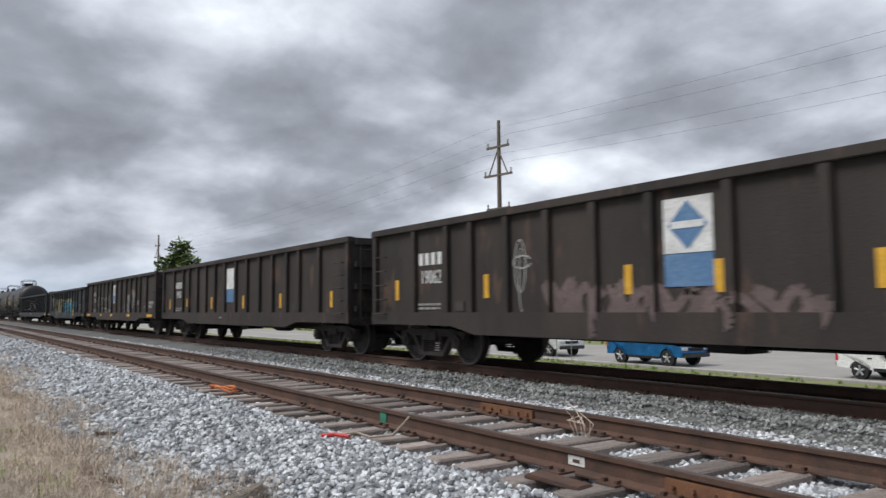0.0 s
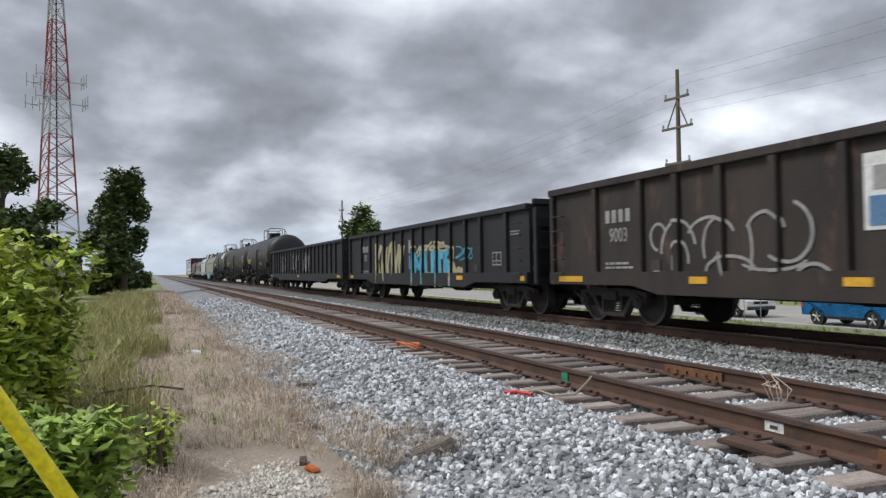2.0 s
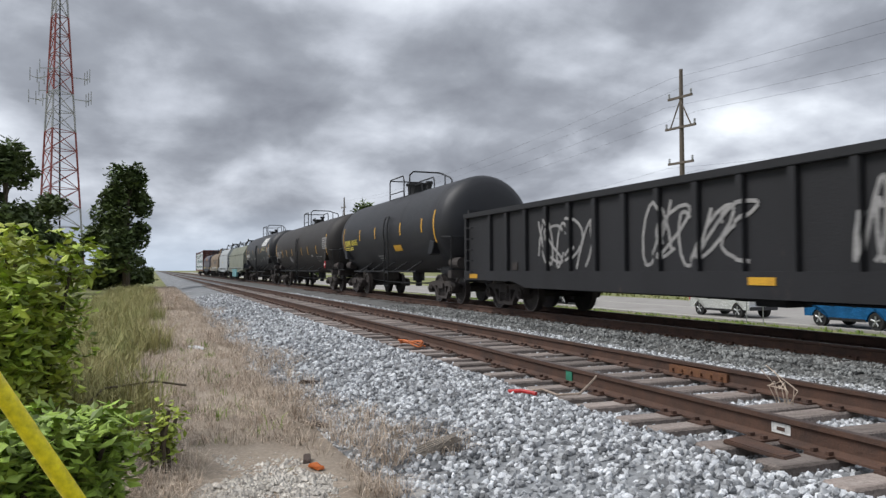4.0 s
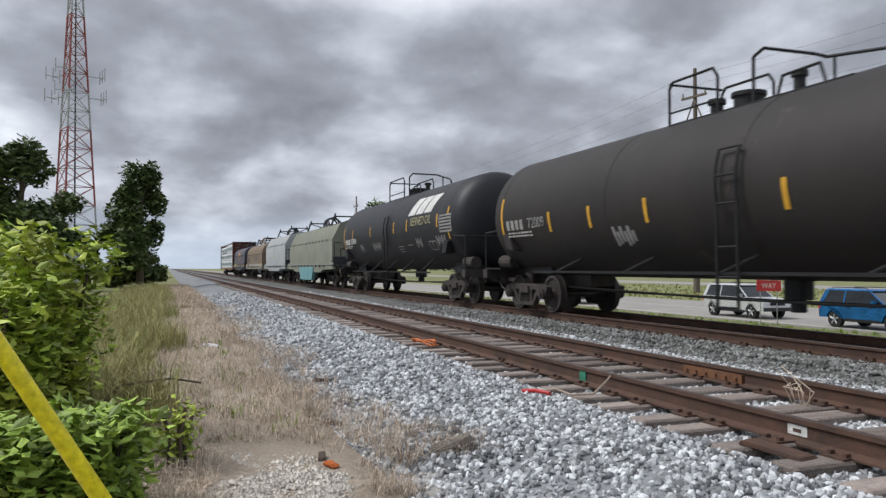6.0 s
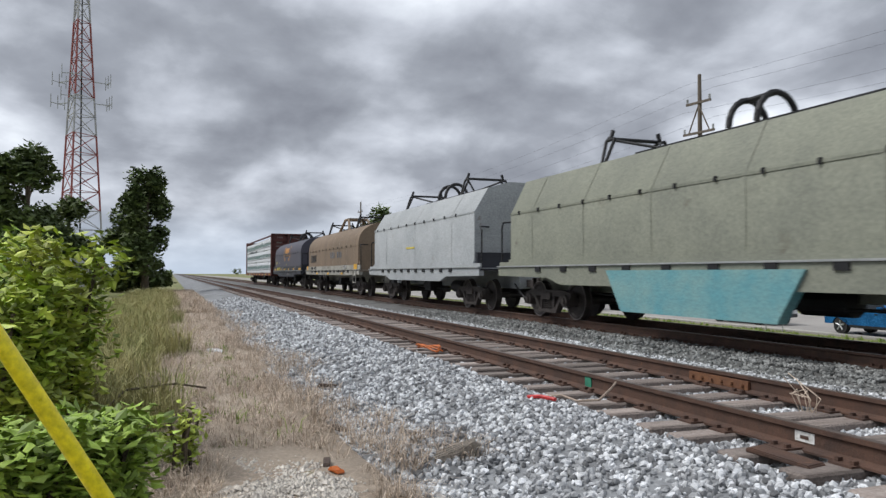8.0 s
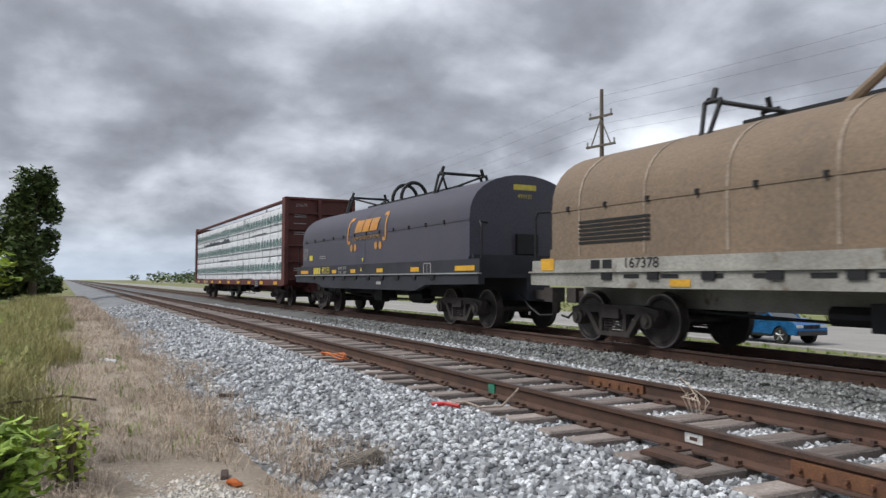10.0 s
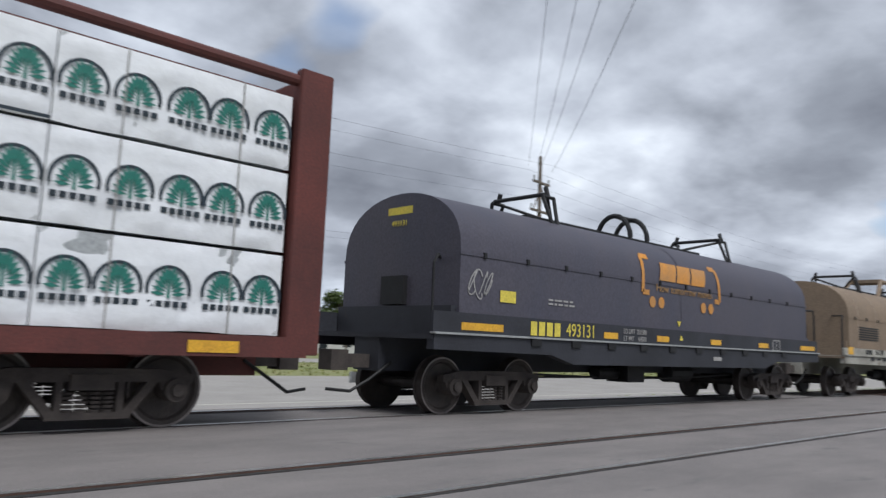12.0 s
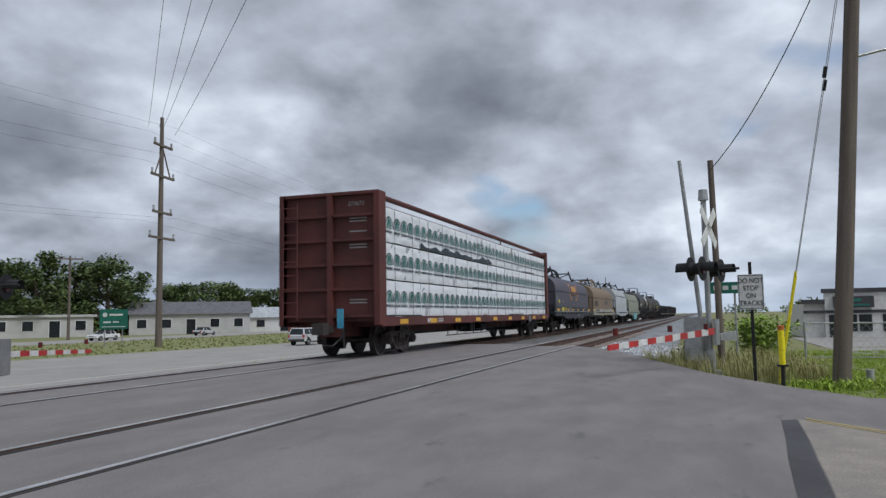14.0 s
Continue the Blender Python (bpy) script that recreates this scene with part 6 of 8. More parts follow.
def lumber_pack(x0, x1, z0, z1, seed):
    """One paper-wrapped bundle of boards, its wrap slightly creased, a torn lower edge on some."""
    rng = random.Random(seed)
    th = thing("lumber_pack", "bundle of lumber in white printed wrap" + (", its wrap torn open" if seed in (26, 29, 32) else ""), "lumber pack", "wrapped lumber on the flat car")
    cx = (x0 + x1) / 2
    b2 = bmesh.new()
    nx, nz = 30, 12
    g = []
    for i in range(nx + 1):
        row = []
        for j in range(nz + 1):
            x, z = x0 - cx + (x1 - x0) * i / nx, (z1 - z0) * j / nz
            dy = 0.030 * noise.noise((x * 2.4 + seed, z * 3.5, seed * 0.7)) + 0.012 * noise.noise((x * 9, z * 7 + seed, 2))
            if i in (0, nx) or j in (0, nz):
                dy = 0.015
            zz = z + (0.02 * noise.noise((x * 1.5 + seed, 9, 1)) if j == 0 else 0)
            row.append(b2.verts.new((x, -1.40 + dy, zz)))
        g.append(row)
    for i in range(nx):
        for j in range(nz):
            b2.faces.new((g[i][j], g[i + 1][j], g[i + 1][j + 1], g[i][j + 1]))
    part("wrap", b2, M_wrap, th, smooth=True)
    b2 = bmesh.new()
    box(b2, x0 - cx + 0.01, x1 - cx - 0.01, -1.385, -0.1, 0.01, z1 - z0)
    part("board_stack", b2, M_wrap if seed % 2 else M_palegrey, th)
    if seed in (26, 29, 32) or seed % 5 == 1:
        # A flat dark shape puts the shaded opening of the tear into colour.
        b2 = bmesh.new()
        q = [(x0 - cx, 0.0)] + [(x0 - cx + (x1 - x0) * i / 6, 0.01 + rng.uniform(0.02, 0.24 if seed in (26, 29, 32) else 0.03)) for i in range(7)] + [(x1 - cx, 0.0)]
        b2.faces.new([b2.verts.new((px, -1.424, pz)) for px, pz in q])
        part("torn_edge", b2, M_navy, th, "flat dark patch coloured as the gap where the wrap is torn")
    for k in range(2):
        b2 = bmesh.new()
        xx = x0 - cx + (x1 - x0) * (0.25 + 0.5 * k)
        box(b2, xx - 0.008, xx + 0.008, -1.429, -1.42, 0, z1 - z0)
        part("strap", b2, M_chalk, th)
    n = 5
    for k in range(n):
        px = x0 - cx + 0.26 + (x1 - x0 - 0.52) * (k + rng.uniform(-0.07, 0.07) * (0 < k < 4)) / (n - 1)
        for me, name, dy in ((ARCH, "stamp_arch", -1.424), (FRONDS, "stamp_fronds", -1.425)):
            ob = new(name, me)
            ob.parent, ob.matrix_basis = th, pose(px, dy, (z1 - z0) * 0.42) @ Matrix.Scale(0.92, 4)
    off = cx
    PACKS.append((th, off, z0))
    TRAIN.append((th, (L_FRONT + L_REAR) / 2 + off, 0.0, z0))


n_packs = 8
span_x = 2 * h - 0.7
for r, (z0, z1) in enumerate(PACK_ROWS):
    for k in range(n_packs):
        lumber_pack(-h + 0.35 + span_x * k / n_packs, -h + 0.35 + span_x * (k + 1) / n_packs - 0.015, z0, z1, r * 11 + k * 3 + 1)


def motions():
    rows = []
    n = 28
    ts, ds = [t for t, _ in TRAVEL], [d for _, d in TRAVEL]
    for i in range(n + 1):
        t = SECONDS * i / n
        rows.append((t, float(np.interp(t, ts, ds))))
    for ob, x, dy, z in TRAIN:
        walk(ob, [(t, pose(x + d, MAIN_Y + dy, z)) for t, d in rows])
    spin = []
    for i in range(int(SECONDS * FPS) + 1):
        t = i / FPS
        spin.append((t, math.degrees(float(np.interp(t, ts, ds)) / WHEEL_R)))
    for ob, x in WHEELS:
        walk(ob, [(t, pose(x, 0, WHEEL_R, 0, a % 360, 0)) for t, a in spin])



# ---- plants ----
def leaves(bm_list, centre, radii, n, size, rng, shell=0.55):
    """Adds n small bent leaves in an uneven cloud to the lists of corners and faces."""
    vs, fs = bm_list
    c = Vector(centre)
    for _ in range(n):
        d = Vector((rng.gauss(0, 1), rng.gauss(0, 1), rng.gauss(0, 1))).normalized()
        r = shell + (1 - shell) * rng.random() ** 0.6
        bump = 1 + 0.45 * noise.noise(d * 2.3 + c)
        p = c + Vector((d.x * radii[0], d.y * radii[1], d.z * radii[2])) * r * bump
        a = Vector((rng.uniform(-1, 1), rng.uniform(-1, 1), rng.uniform(-0.6, 0.4))).normalized()
        b = a.cross(Vector((rng.uniform(-1, 1), rng.uniform(-1, 1), 1.2))).normalized()
        s = size * rng.uniform(0.6, 1.3)
        k = len(vs)
        up = a.cross(b) * s * 0.18
        vs += [tuple(p - a * s), tuple(p + b * s * 0.55 + up), tuple(p + a * s * 1.1), tuple(p - b * s * 0.55 + up)]
        fs += [(k, k + 1, k + 2), (k, k + 2, k + 3)]


def crown(name, lists, material, parent, label=""):
    me = bpy.data.meshes.new(name)
    me.from_pydata(lists[0], [], lists[1])
    me.materials.append(material)
    ob = new(name, me)
    ob.parent = parent
    if label:
        ob["label"] = label
    return ob


def tree(x, y, z, height, width, seed, label, leaf=M_tree, n=2600, size=0.3, clumps=16, tall=1.0, name="tree", low=0.1):
    rng = random.Random(seed)
    th = thing(name, label, name.replace("_", " "), at=pose(x, y, z))
    bm = bmesh.new()
    rod(bm, (0, 0, -0.3), (0.02 * height, 0, height * 0.45), 0.035 * height, 8, 0.022 * height)
    rod(bm, (0.02 * height, 0, height * 0.45), (0, 0.02 * height, height * 0.85), 0.022 * height, 7, 0.006 * height)
    tips = []
    for i in range(clumps):
        a, f = rng.uniform(0, 6.28), rng.uniform(low, 0.95)
        reach = width * 0.5 * (0.9 - 0.75 * abs(f - 0.35) * tall) * rng.uniform(0.45, 1.0)
        tip = Vector((math.cos(a) * reach, math.sin(a) * reach, height * f))
        rod(bm, (0, 0, height * f * 0.75), tip, 0.008 * height, 5, 0.003 * height)
        tips.append(tip)
    part("trunk", bm, M_bark, th, "brown trunk with limbs", smooth=True)
    lists = ([], [])
    for tip in tips:
        k = rng.uniform(0.14, 0.24)
        leaves(lists, tip, (width * k, width * k, height * k * 0.62), n // clumps, size, rng, 0.2)
    crown("crown", lists, leaf, th)
    return th


def shrub(x, y, z, height, width, seed, label, leaf, n, size, stems=5):
    rng = random.Random(seed)
    th = thing("shrub", label, "shrub", at=pose(x, y, z))
    lists = ([], [])
    for i in range(stems):
        bm = bmesh.new()
        a = rng.uniform(0, 6.28)
        lean = width * 0.35 * rng.uniform(0.3, 1)
        top = Vector((math.cos(a) * lean, math.sin(a) * lean, height * rng.uniform(0.75, 1.0)))
        pts = [(0.08 * math.cos(a), 0.08 * math.sin(a), -0.1), tuple(top * 0.5 + Vector((0.03, 0, 0))), tuple(top)]
        pipe(bm, pts, 0.014, 6)
        part("stem", bm, M_bark, th)
        for k in range(4):
            f = 0.35 + 0.65 * k / 3
            leaves(lists, top * f, (width * 0.27, width * 0.27, height * 0.16), n // (stems * 4), size, rng, 0.1)
    crown("foliage", lists, leaf, th)
    return th


shrub(-6.9, -0.95, -0.42, 1.62, 1.15, 41, "bright yellow-green leafy sapling at the verge", M_leaf, 3600, 0.05, 6)
shrub(-6.2, -1.25, -0.42, 1.35, 1.2, 42, "bright green bush of broad leaves at the verge", M_leaf, 3600, 0.055, 6)
shrub(-8.4, -1.75, -0.42, 1.75, 1.7, 43, "green bush of broad leaves at the verge", M_leaf2, 3600, 0.06, 6)
shrub(-4.55, -0.42, -0.40, 0.62, 0.95, 44, "low dark green leafy shrub", M_leaf2, 2600, 0.045, 7)
shrub(-4.2, -0.75, -0.40, 0.72, 0.8, 46, "low dark green leafy shrub", M_leaf2, 2200, 0.045, 7)
shrub(-5.75, 0.02, -0.40, 0.5, 0.5, 45, "small yellow-green broadleaf weed", M_leaf, 320, 0.035, 4)
shrub(-13, -1.7, -0.42, 0.8, 1.3, 47, "pale green weedy bush with small leaves", M_tan, 1500, 0.04, 6)
tree(-60, -1.9, -0.42, 8.8, 4.4, 51, "tall dark green tree beside the track", M_tree, 9000, 0.21, 26, low=0.02)
tree(-62, -3.6, -0.42, 4.6, 4.2, 52, "lower green tree beside the tall one", M_tree, 4200, 0.24, 14)
tree(-70, -1.6, -0.42, 3.2, 3.4, 53, "round green bush by the track", M_tree, 2600, 0.22, 10)
tree(-43, -7.0, -0.42, 7.6, 5.4, 54, "broad dark green tree behind the shed", M_tree, 12000, 0.2, 32, low=0.02)
tree(-52, -6.2, -0.42, 6.0, 4.2, 55, "dark green tree behind the shed", M_tree, 4200, 0.22, 14)
tree(-66, -6.6, -0.42, 4.2, 3.2, 56, "small tree with dark red leaves", M_redleaf, 2200, 0.22, 10)
BEYOND.append(tree(-125, 34, -0.8, 12.9, 10, 57, "rounded green tree beyond the highway", M_tree, 4200, 0.45, 16))
BEYOND.append(tree(-118, 60, -0.8, 9.4, 8, 58, "green tree beyond the highway", M_tree, 2600, 0.45, 12))
for i, (az, dist, hh_, w_) in enumerate(((41.0, 118, 9.5, 9), (42.8, 112, 10.5, 9), (45.2, 120, 9.5, 8), (47.2, 115, 10.5, 9), (48.8, 122, 8.5, 8), (51.3, 150, 8.0, 10), (53.2, 150, 8.6, 10), (55.2, 155, 8.8, 10), (57.2, 160, 7.6, 10), (59.4, 158, 8.0, 9), (61.5, 160, 7.6, 9), (13.5, 70, 7.0, 6), (11, 74, 8.5, 7), (8.0, 80, 8.0, 7), (4.5, 82, 7.5, 7), (1.0, 84, 7.5, 7), (36, 120, 9, 9), (32, 122, 9, 9), (16.5, 72, 7.2, 7), (19.5, 70, 7.8, 7), (22.4, 68, 7.0, 6.5), (25.4, 74, 7.6, 7))):
    a = radians(az)
    s = 1 if i < 11 or i in (16, 17) else -1
    BEYOND.append(tree(dist * math.sin(a) * s, dist * math.cos(a), -0.8, hh_ + 0.4, w_, 60 + i, "dark green tree behind the far carriageway", M_tree, 6500, 0.30, 30, low=0.0))
rng = random.Random(90)
lists = ([], [])
for i in range(150):
    side = rng.choice((-1, 1))
    x = side * rng.uniform(330, 800)
    yy = rng.uniform(60, 220) if rng.random() < 0.7 else rng.uniform(-160, -20)
    leaves(lists, (x, yy, 2.6), (rng.uniform(6, 11), 6, rng.uniform(3, 5.5)), 70, 1.4, rng, 0.3)
me = bpy.data.meshes.new("far_woods")
me.from_pydata(lists[0], [], lists[1])
me.materials.append(M_tree)
tagged(new("far_woods", me), "distant dark green tree line on the horizon", "trees", kind="stuff")


# ---- yellow guy guard and litter ----
bm = bmesh.new()
p, q = Vector((-2.57, -0.55, 0.87)), Vector((-2.61, -0.24, 0.33))
d = (q - p).normalized()
foot = p + d * ((p.z + 0.42) / -d.z)
rod(bm, p - d * 0.9, foot, 0.027, 16)
guard = thing("guy_guard", "bright yellow plastic guy wire guard leaning over the verge", "guy guard")
part("tube", bm, M_pvc, guard, smooth=True)
bm = bmesh.new()
rod(bm, p - d * 1.1, foot + d * 0.15, 0.007, 8)
part("wire", bm, M_galv, guard)

bm = bmesh.new()
for k in range(4):
    a = rng.uniform(-0.25, 0.25)
    prism(bm, [(-0.2 + 0.03 * k, 0.0), (0.22 - 0.04 * k, 0.015), (0.18, 0.06), (-0.15, 0.05 + 0.01 * k)], -0.09 + k * 0.045, -0.055 + k * 0.045)
solo("broken_wood", bm, mat("split_grey_wood", (0.36, 0.32, 0.27), (0.14, 0.12, 0.10), 0.95, 0, 6, 60, 0.8, stretch=(0.4, 3, 3)), "weathered split tie fragment on the ballast", "wood scrap", at=pose(-5.4, 1.98, -0.33, 0, -24, 62))
bm = bmesh.new()
for k in range(26):
    a, b = k * 0.55, (k + 1) * 0.55
    pp = [(0.34 * math.cos(t * 0.9) + 0.05 * math.sin(t * 3), 0.10 * math.sin(t) + 0.03 * math.cos(t * 2.3), 0.02 + 0.035 * (1 + math.sin(t * 1.7))) for t in (a, b)]
    rod(bm, pp[0], pp[1], 0.014, 6)
solo("cord_tangle", bm, M_cordorange, "tangled coil of orange cord beside the siding rail", "cord", at=pose(-11.3, 3.75, -0.17))
bm = bmesh.new()
pipe(bm, [(0, 0, 0), (0.16, 0.1, 0.03), (0.42, 0.12, 0.015), (0.62, 0.24, 0.05), (0.62, 0.38, 0.16), (0.55, 0.46, 0.19)], 0.011)
solo("bond_wire", bm, mat("tan_wire", (0.42, 0.33, 0.26), None, 0.7), "tan bond wire curling over the rail", "wire", at=pose(-6.75, 3.42, -0.17))
bm = bmesh.new()
pipe(bm, [(0, 0, 0), (0.13, 0.08, 0.02), (0.3, 0.14, 0.015)], 0.02)
solo("red_marker", bm, M_red, "red plastic sleeve lying on the ballast", "marker", at=pose(-6.72, 3.22, -0.16))
bm = bmesh.new()
box(bm, -0.06, 0.06, -0.005, 0.005, -0.06, 0.05)
solo("green_tag", bm, mat("green_paint_daub", (0.04, 0.26, 0.16), None, 0.7), "green paint daub on the rail web", "paint mark", at=pose(-6.97, N1 - 0.02, -0.085))
bm = bmesh.new()
prism(bm, [(-0.075, 0), (0.07, 0), (0.05, 0.025), (0.01, 0.012), (-0.04, 0.034)], -0.035, 0.03)
solo("orange_rag", bm, M_cordorange, "small orange plastic scrap on the pale gravel", "scrap", at=pose(-5.28, 1.04, -0.34, 0, 0, 20), bevel=0.006)
bm = bmesh.new()
for k in range(5):
    prism(bm, [(-0.24 + 0.08 * k, 0), (-0.08 + 0.08 * k, 0.01), (-0.1 + 0.08 * k, 0.05), (-0.2 + 0.08 * k, 0.07)], -0.1 + 0.02 * k, 0.08)
solo("white_rag", bm, M_wrap, "crumpled white plastic sheet on dry grass", "scrap", at=pose(-14.1, 0.7, -0.38, 0, 0, 15), bevel=0.01)
weed = thing("dry_weed", "dead straw-coloured weed between the rails", "weed", at=pose(-5.3, 5.2, -0.2))
for k in range(9):
    bm = bmesh.new()
    pipe(bm, [(0.02 * k, 0, 0), (0.02 * k + rng.uniform(-0.15, 0.15), rng.uniform(-0.1, 0.1), rng.uniform(0.1, 0.22)), (0.02 * k + rng.uniform(-0.35, 0.25), rng.uniform(-0.15, 0.15), rng.uniform(0.15, 0.36))], 0.004, 4)
    part("stalk", bm, M_dry, weed)
bm = bmesh.new()
prism(bm, [(-0.24, 0), (0.24, 0.0), (0.22, 0.03), (-0.22, 0.035)], -0.09, 0.09)
solo("rusty_plate", bm, M_rail, "rusty brown tie plate lying beside the rail", "metal scrap", at=pose(-3.96, 3.72, -0.17, 0, 4, 12), bevel=0.008)
for x, y, a, k in ((-6.75, 1.35, 30, 1.0), (-5.55, 1.02, -12, 0.8), (-9.3, 1.75, 70, 1.2)):
    bm = bmesh.new()
    prism(bm, [(-0.11 * k, 0), (0.12 * k, 0.0), (0.10 * k, 0.035), (-0.07 * k, 0.05)], -0.022, 0.03)
    solo("wood_chip", bm, M_tie_dark, "dark rotten wood splinter on the gravel", "wood scrap", "splinters", at=pose(x, y, -0.36, 0, 0, a), bevel=0.006)
bm = bmesh.new()
pipe(bm, [(0, 0, 0), (-0.5, 0.3, 0.25), (-1.0, 0.75, 0.22), (-1.3, 1.05, 0.12)], 0.011, 6)
solo("fallen_branch", bm, M_bark, "bare thin branch arching over the dry grass", "branch", at=pose(-7.2, -0.75, -0.3))


# ---- utility poles ----
def tall_pole(x, y, seed, top=16.0):
    th = thing("utility_pole", "tall grey power line pole with four cross arms", "utility pole", "power line poles", at=pose(x, y, -0.8, 0, 0, 8))
    bm = bmesh.new()
    rod(bm, (0, 0, -0.4), (0, 0, top + 0.36), 0.24, 10, 0.13)
    part("pole", bm, M_pole, th, smooth=True)
    for z, w in ((top - 1.8, 1.7), (top - 4.0, 2.3), (top - 6.6, 1.8), (top - 8.4, 2.6)):
        z *= 1.0
        bm = bmesh.new()
        box(bm, -w / 2 - 0.3, w / 2 + 0.3, -0.2, -0.06, z, z + 0.16)
        part("cross_arm", bm, M_pole, th)
        for xx in (-w / 2 - 0.2, w / 2 + 0.2):
            bm = bmesh.new()
            for k in range(3):
                rod(bm, (xx, -0.13, z + 0.17 + k * 0.12), (xx, -0.13, z + 0.25 + k * 0.12), 0.08, 8)
            part("insulator", bm, M_grey, th)
    bm = bmesh.new()
    rod(bm, (-1.0, -0.1, top - 3.9), (0, -0.1, top - 1.9), 0.05)
    rod(bm, (1.0, -0.1, top - 3.9), (0, -0.1, top - 1.9), 0.05)
    part("brace", bm, M_pole, th)
    return th


POLE_X = (-150, -45.2, 43.8, 140, 306)
for i, x in enumerate(POLE_X):
    BEYOND.append(tall_pole(x, 36, i))
for z, dx in ((14.5, -1.1), (14.5, 1.1), (12.4, -1.4), (12.4, 1.4), (8.0, -1.3), (8.0, 1.3)):
    bm = bmesh.new()
    for a, b in zip(POLE_X, POLE_X[1:]):
        pts = [(a + (b - a) * f, 36 + dx, z + 0.2 - 4 * 1.6 * f * (1 - f)) for f in steps(0, 1, 14)]
        pipe(bm, pts, 0.006, 4)
    BEYOND.append(solo("power_line", bm, M_black, "sagging dark power line wire", "wire", "power line wires"))
# slack spans that climb over the crossing
for i, (xx, z1) in enumerate(((42.4, 14.6), (43.5, 14.8), (43.9, 14.8), (45.2, 14.6))):
    bm = bmesh.new()
    end = (-7.5 + i * 1.7, -8 - i * 0.6, 15.5)
    pipe(bm, [(xx + (end[0] - xx) * f, 36 + (end[1] - 36) * f, z1 + (end[2] - z1) * f - 4 * 1.2 * f * (1 - f)) for f in steps(0, 1, 14)], 0.012, 4)
    BEYOND.append(solo("power_line", bm, M_black, "dark wire crossing high over the tracks", "wire", "power line wires"))


def small_pole(x, y, h, label):
    th = thing("utility_pole", label, "utility pole", "power line poles", at=pose(x, y, -0.8, 0, 0, -40))
    bm = bmesh.new()
    rod(bm, (0, 0, -0.4), (0, 0, h), 0.17, 10, 0.11)
    part("pole", bm, M_pole, th, smooth=True)
    bm = bmesh.new()
    box(bm, -1.3, 1.3, -0.06, 0.06, h - 0.4, h - 0.26)
    part("cross_arm", bm, M_pole, th)
    for k in (-1.2, -0.5, 0.5, 1.2):
        bm = bmesh.new()
        rod(bm, (k, 0, h - 0.26), (k, 0, h - 0.05), 0.05, 8)
        part("insulator", bm, M_grey, th)
    BEYOND.append(th)


small_pole(63.7, 64, 9.0, "wooden pole with one cross arm by the trees")
small_pole(56, 76, 6.0, "small wooden pole with one cross arm")

# big leaning pole by the street, with guy wires
big = thing("utility_pole", "thick weathered wooden utility pole on the lawn", "utility pole", at=pose(16.0, -2.45, -0.45, 4.6, 0, 0))
bm = bmesh.new()
rod(bm, (0, 0, -0.5), (0, 0, 10.5), 0.17, 16, 0.125)
part("pole", bm, M_pole, big, smooth=True)
bm = bmesh.new()
pipe(bm, [(0, -0.1, 6.4), (0.1, -0.6, 6.55), (0.2, -1.7, 6.5)], 0.03, 8)
rod(bm, (0.2, -1.5, 6.5), (0.2, -2.0, 6.42), 0.1, 10)
part("lamp_arm", bm, M_galv, big, "thin metal street light arm")
bm = bmesh.new()
box(bm, 0.14, 0.22, -0.06, 0.06, 0.6, 2.2)
part("conduit", bm, M_grey, big)
bm = bmesh.new()
rod(bm, (16.3, -3.0, -0.45), (16.3, -3.0, -0.1), 0.07, 10)
solo("pipe_stub", bm, M_grey, "short grey pipe stub beside the pole", "pipe", at=pose(0, 0, 0))


def guy(name, foot_at, head_at, label):
    th = thing(name, label, "guy wire", "guy wires")
    bm = bmesh.new()
    a, b = Vector(foot_at), Vector(head_at)
    rod(bm, a, b, 0.008, 6)
    part("wire", bm, M_galv, th)
    bm = bmesh.new()
    rod(bm, a, a + (b - a).normalized() * 2.3, 0.026, 10)
    part("guard", bm, M_pvc, th, "yellow plastic guard")
    bm = bmesh.new()
    c = a + (b - a) * 0.62
    rod(bm, c, c + (b - a).normalized() * 0.22, 0.04, 8)
    part("insulator", bm, M_black, th)


guy("guy_wire", (16.9, -1.45, -0.42), (16.0, -3.2, 9.4), "steel guy wire with yellow guard beside the sign")
guy("guy_wire", (18.3, -1.6, -0.42), (16.0, -3.2, 9.2), "steel guy wire with yellow guard beside the sign")

post = thing("marker_post", "yellow marker post with orange cap", "marker post", at=pose(14.9, -1.35, -0.42, 0, -3, 0))
bm = bmesh.new()
rod(bm, (0, 0, 0.5), (0, 0, 1.12), 0.055, 12)
part("sleeve", bm, M_pvc, post, smooth=True)
bm = bmesh.new()
rod(bm, (0, 0, 1.12), (0, 0, 1.2), 0.057, 12)
part("cap", bm, M_cordorange, post)
bm = bmesh.new()
rod(bm, (0, 0, -0.1), (0, 0, 0.52), 0.035, 10)
box(bm, -0.09, 0.09, -0.09, 0.09, 0.47, 0.5)
part("stake", bm, M_black, post)

sign = thing("road_sign", "white rectangular do not stop on tracks sign on a dark post", "road sign", at=pose(16.2, -0.96, -0.42, 0, 0, -98))
bm = bmesh.new()
box(bm, -0.03, 0.03, 0.01, 0.06, -0.1, 2.45)
part("post", bm, M_black, sign)
bm = bmesh.new()
box(bm, -0.24, 0.24, -0.005, 0.006, 1.5, 2.2)
part("panel", bm, M_white, sign, bevel=0.004)
bm = bmesh.new()
for a, b, c, e in ((-0.225, 0.225, 1.515, 1.525), (-0.225, 0.225, 2.175, 2.185), (-0.225, -0.215, 1.515, 2.185), (0.215, 0.225, 1.515, 2.185)):
    box(bm, a, b, -0.009, -0.006, c, e)
part("border", bm, M_black, sign)
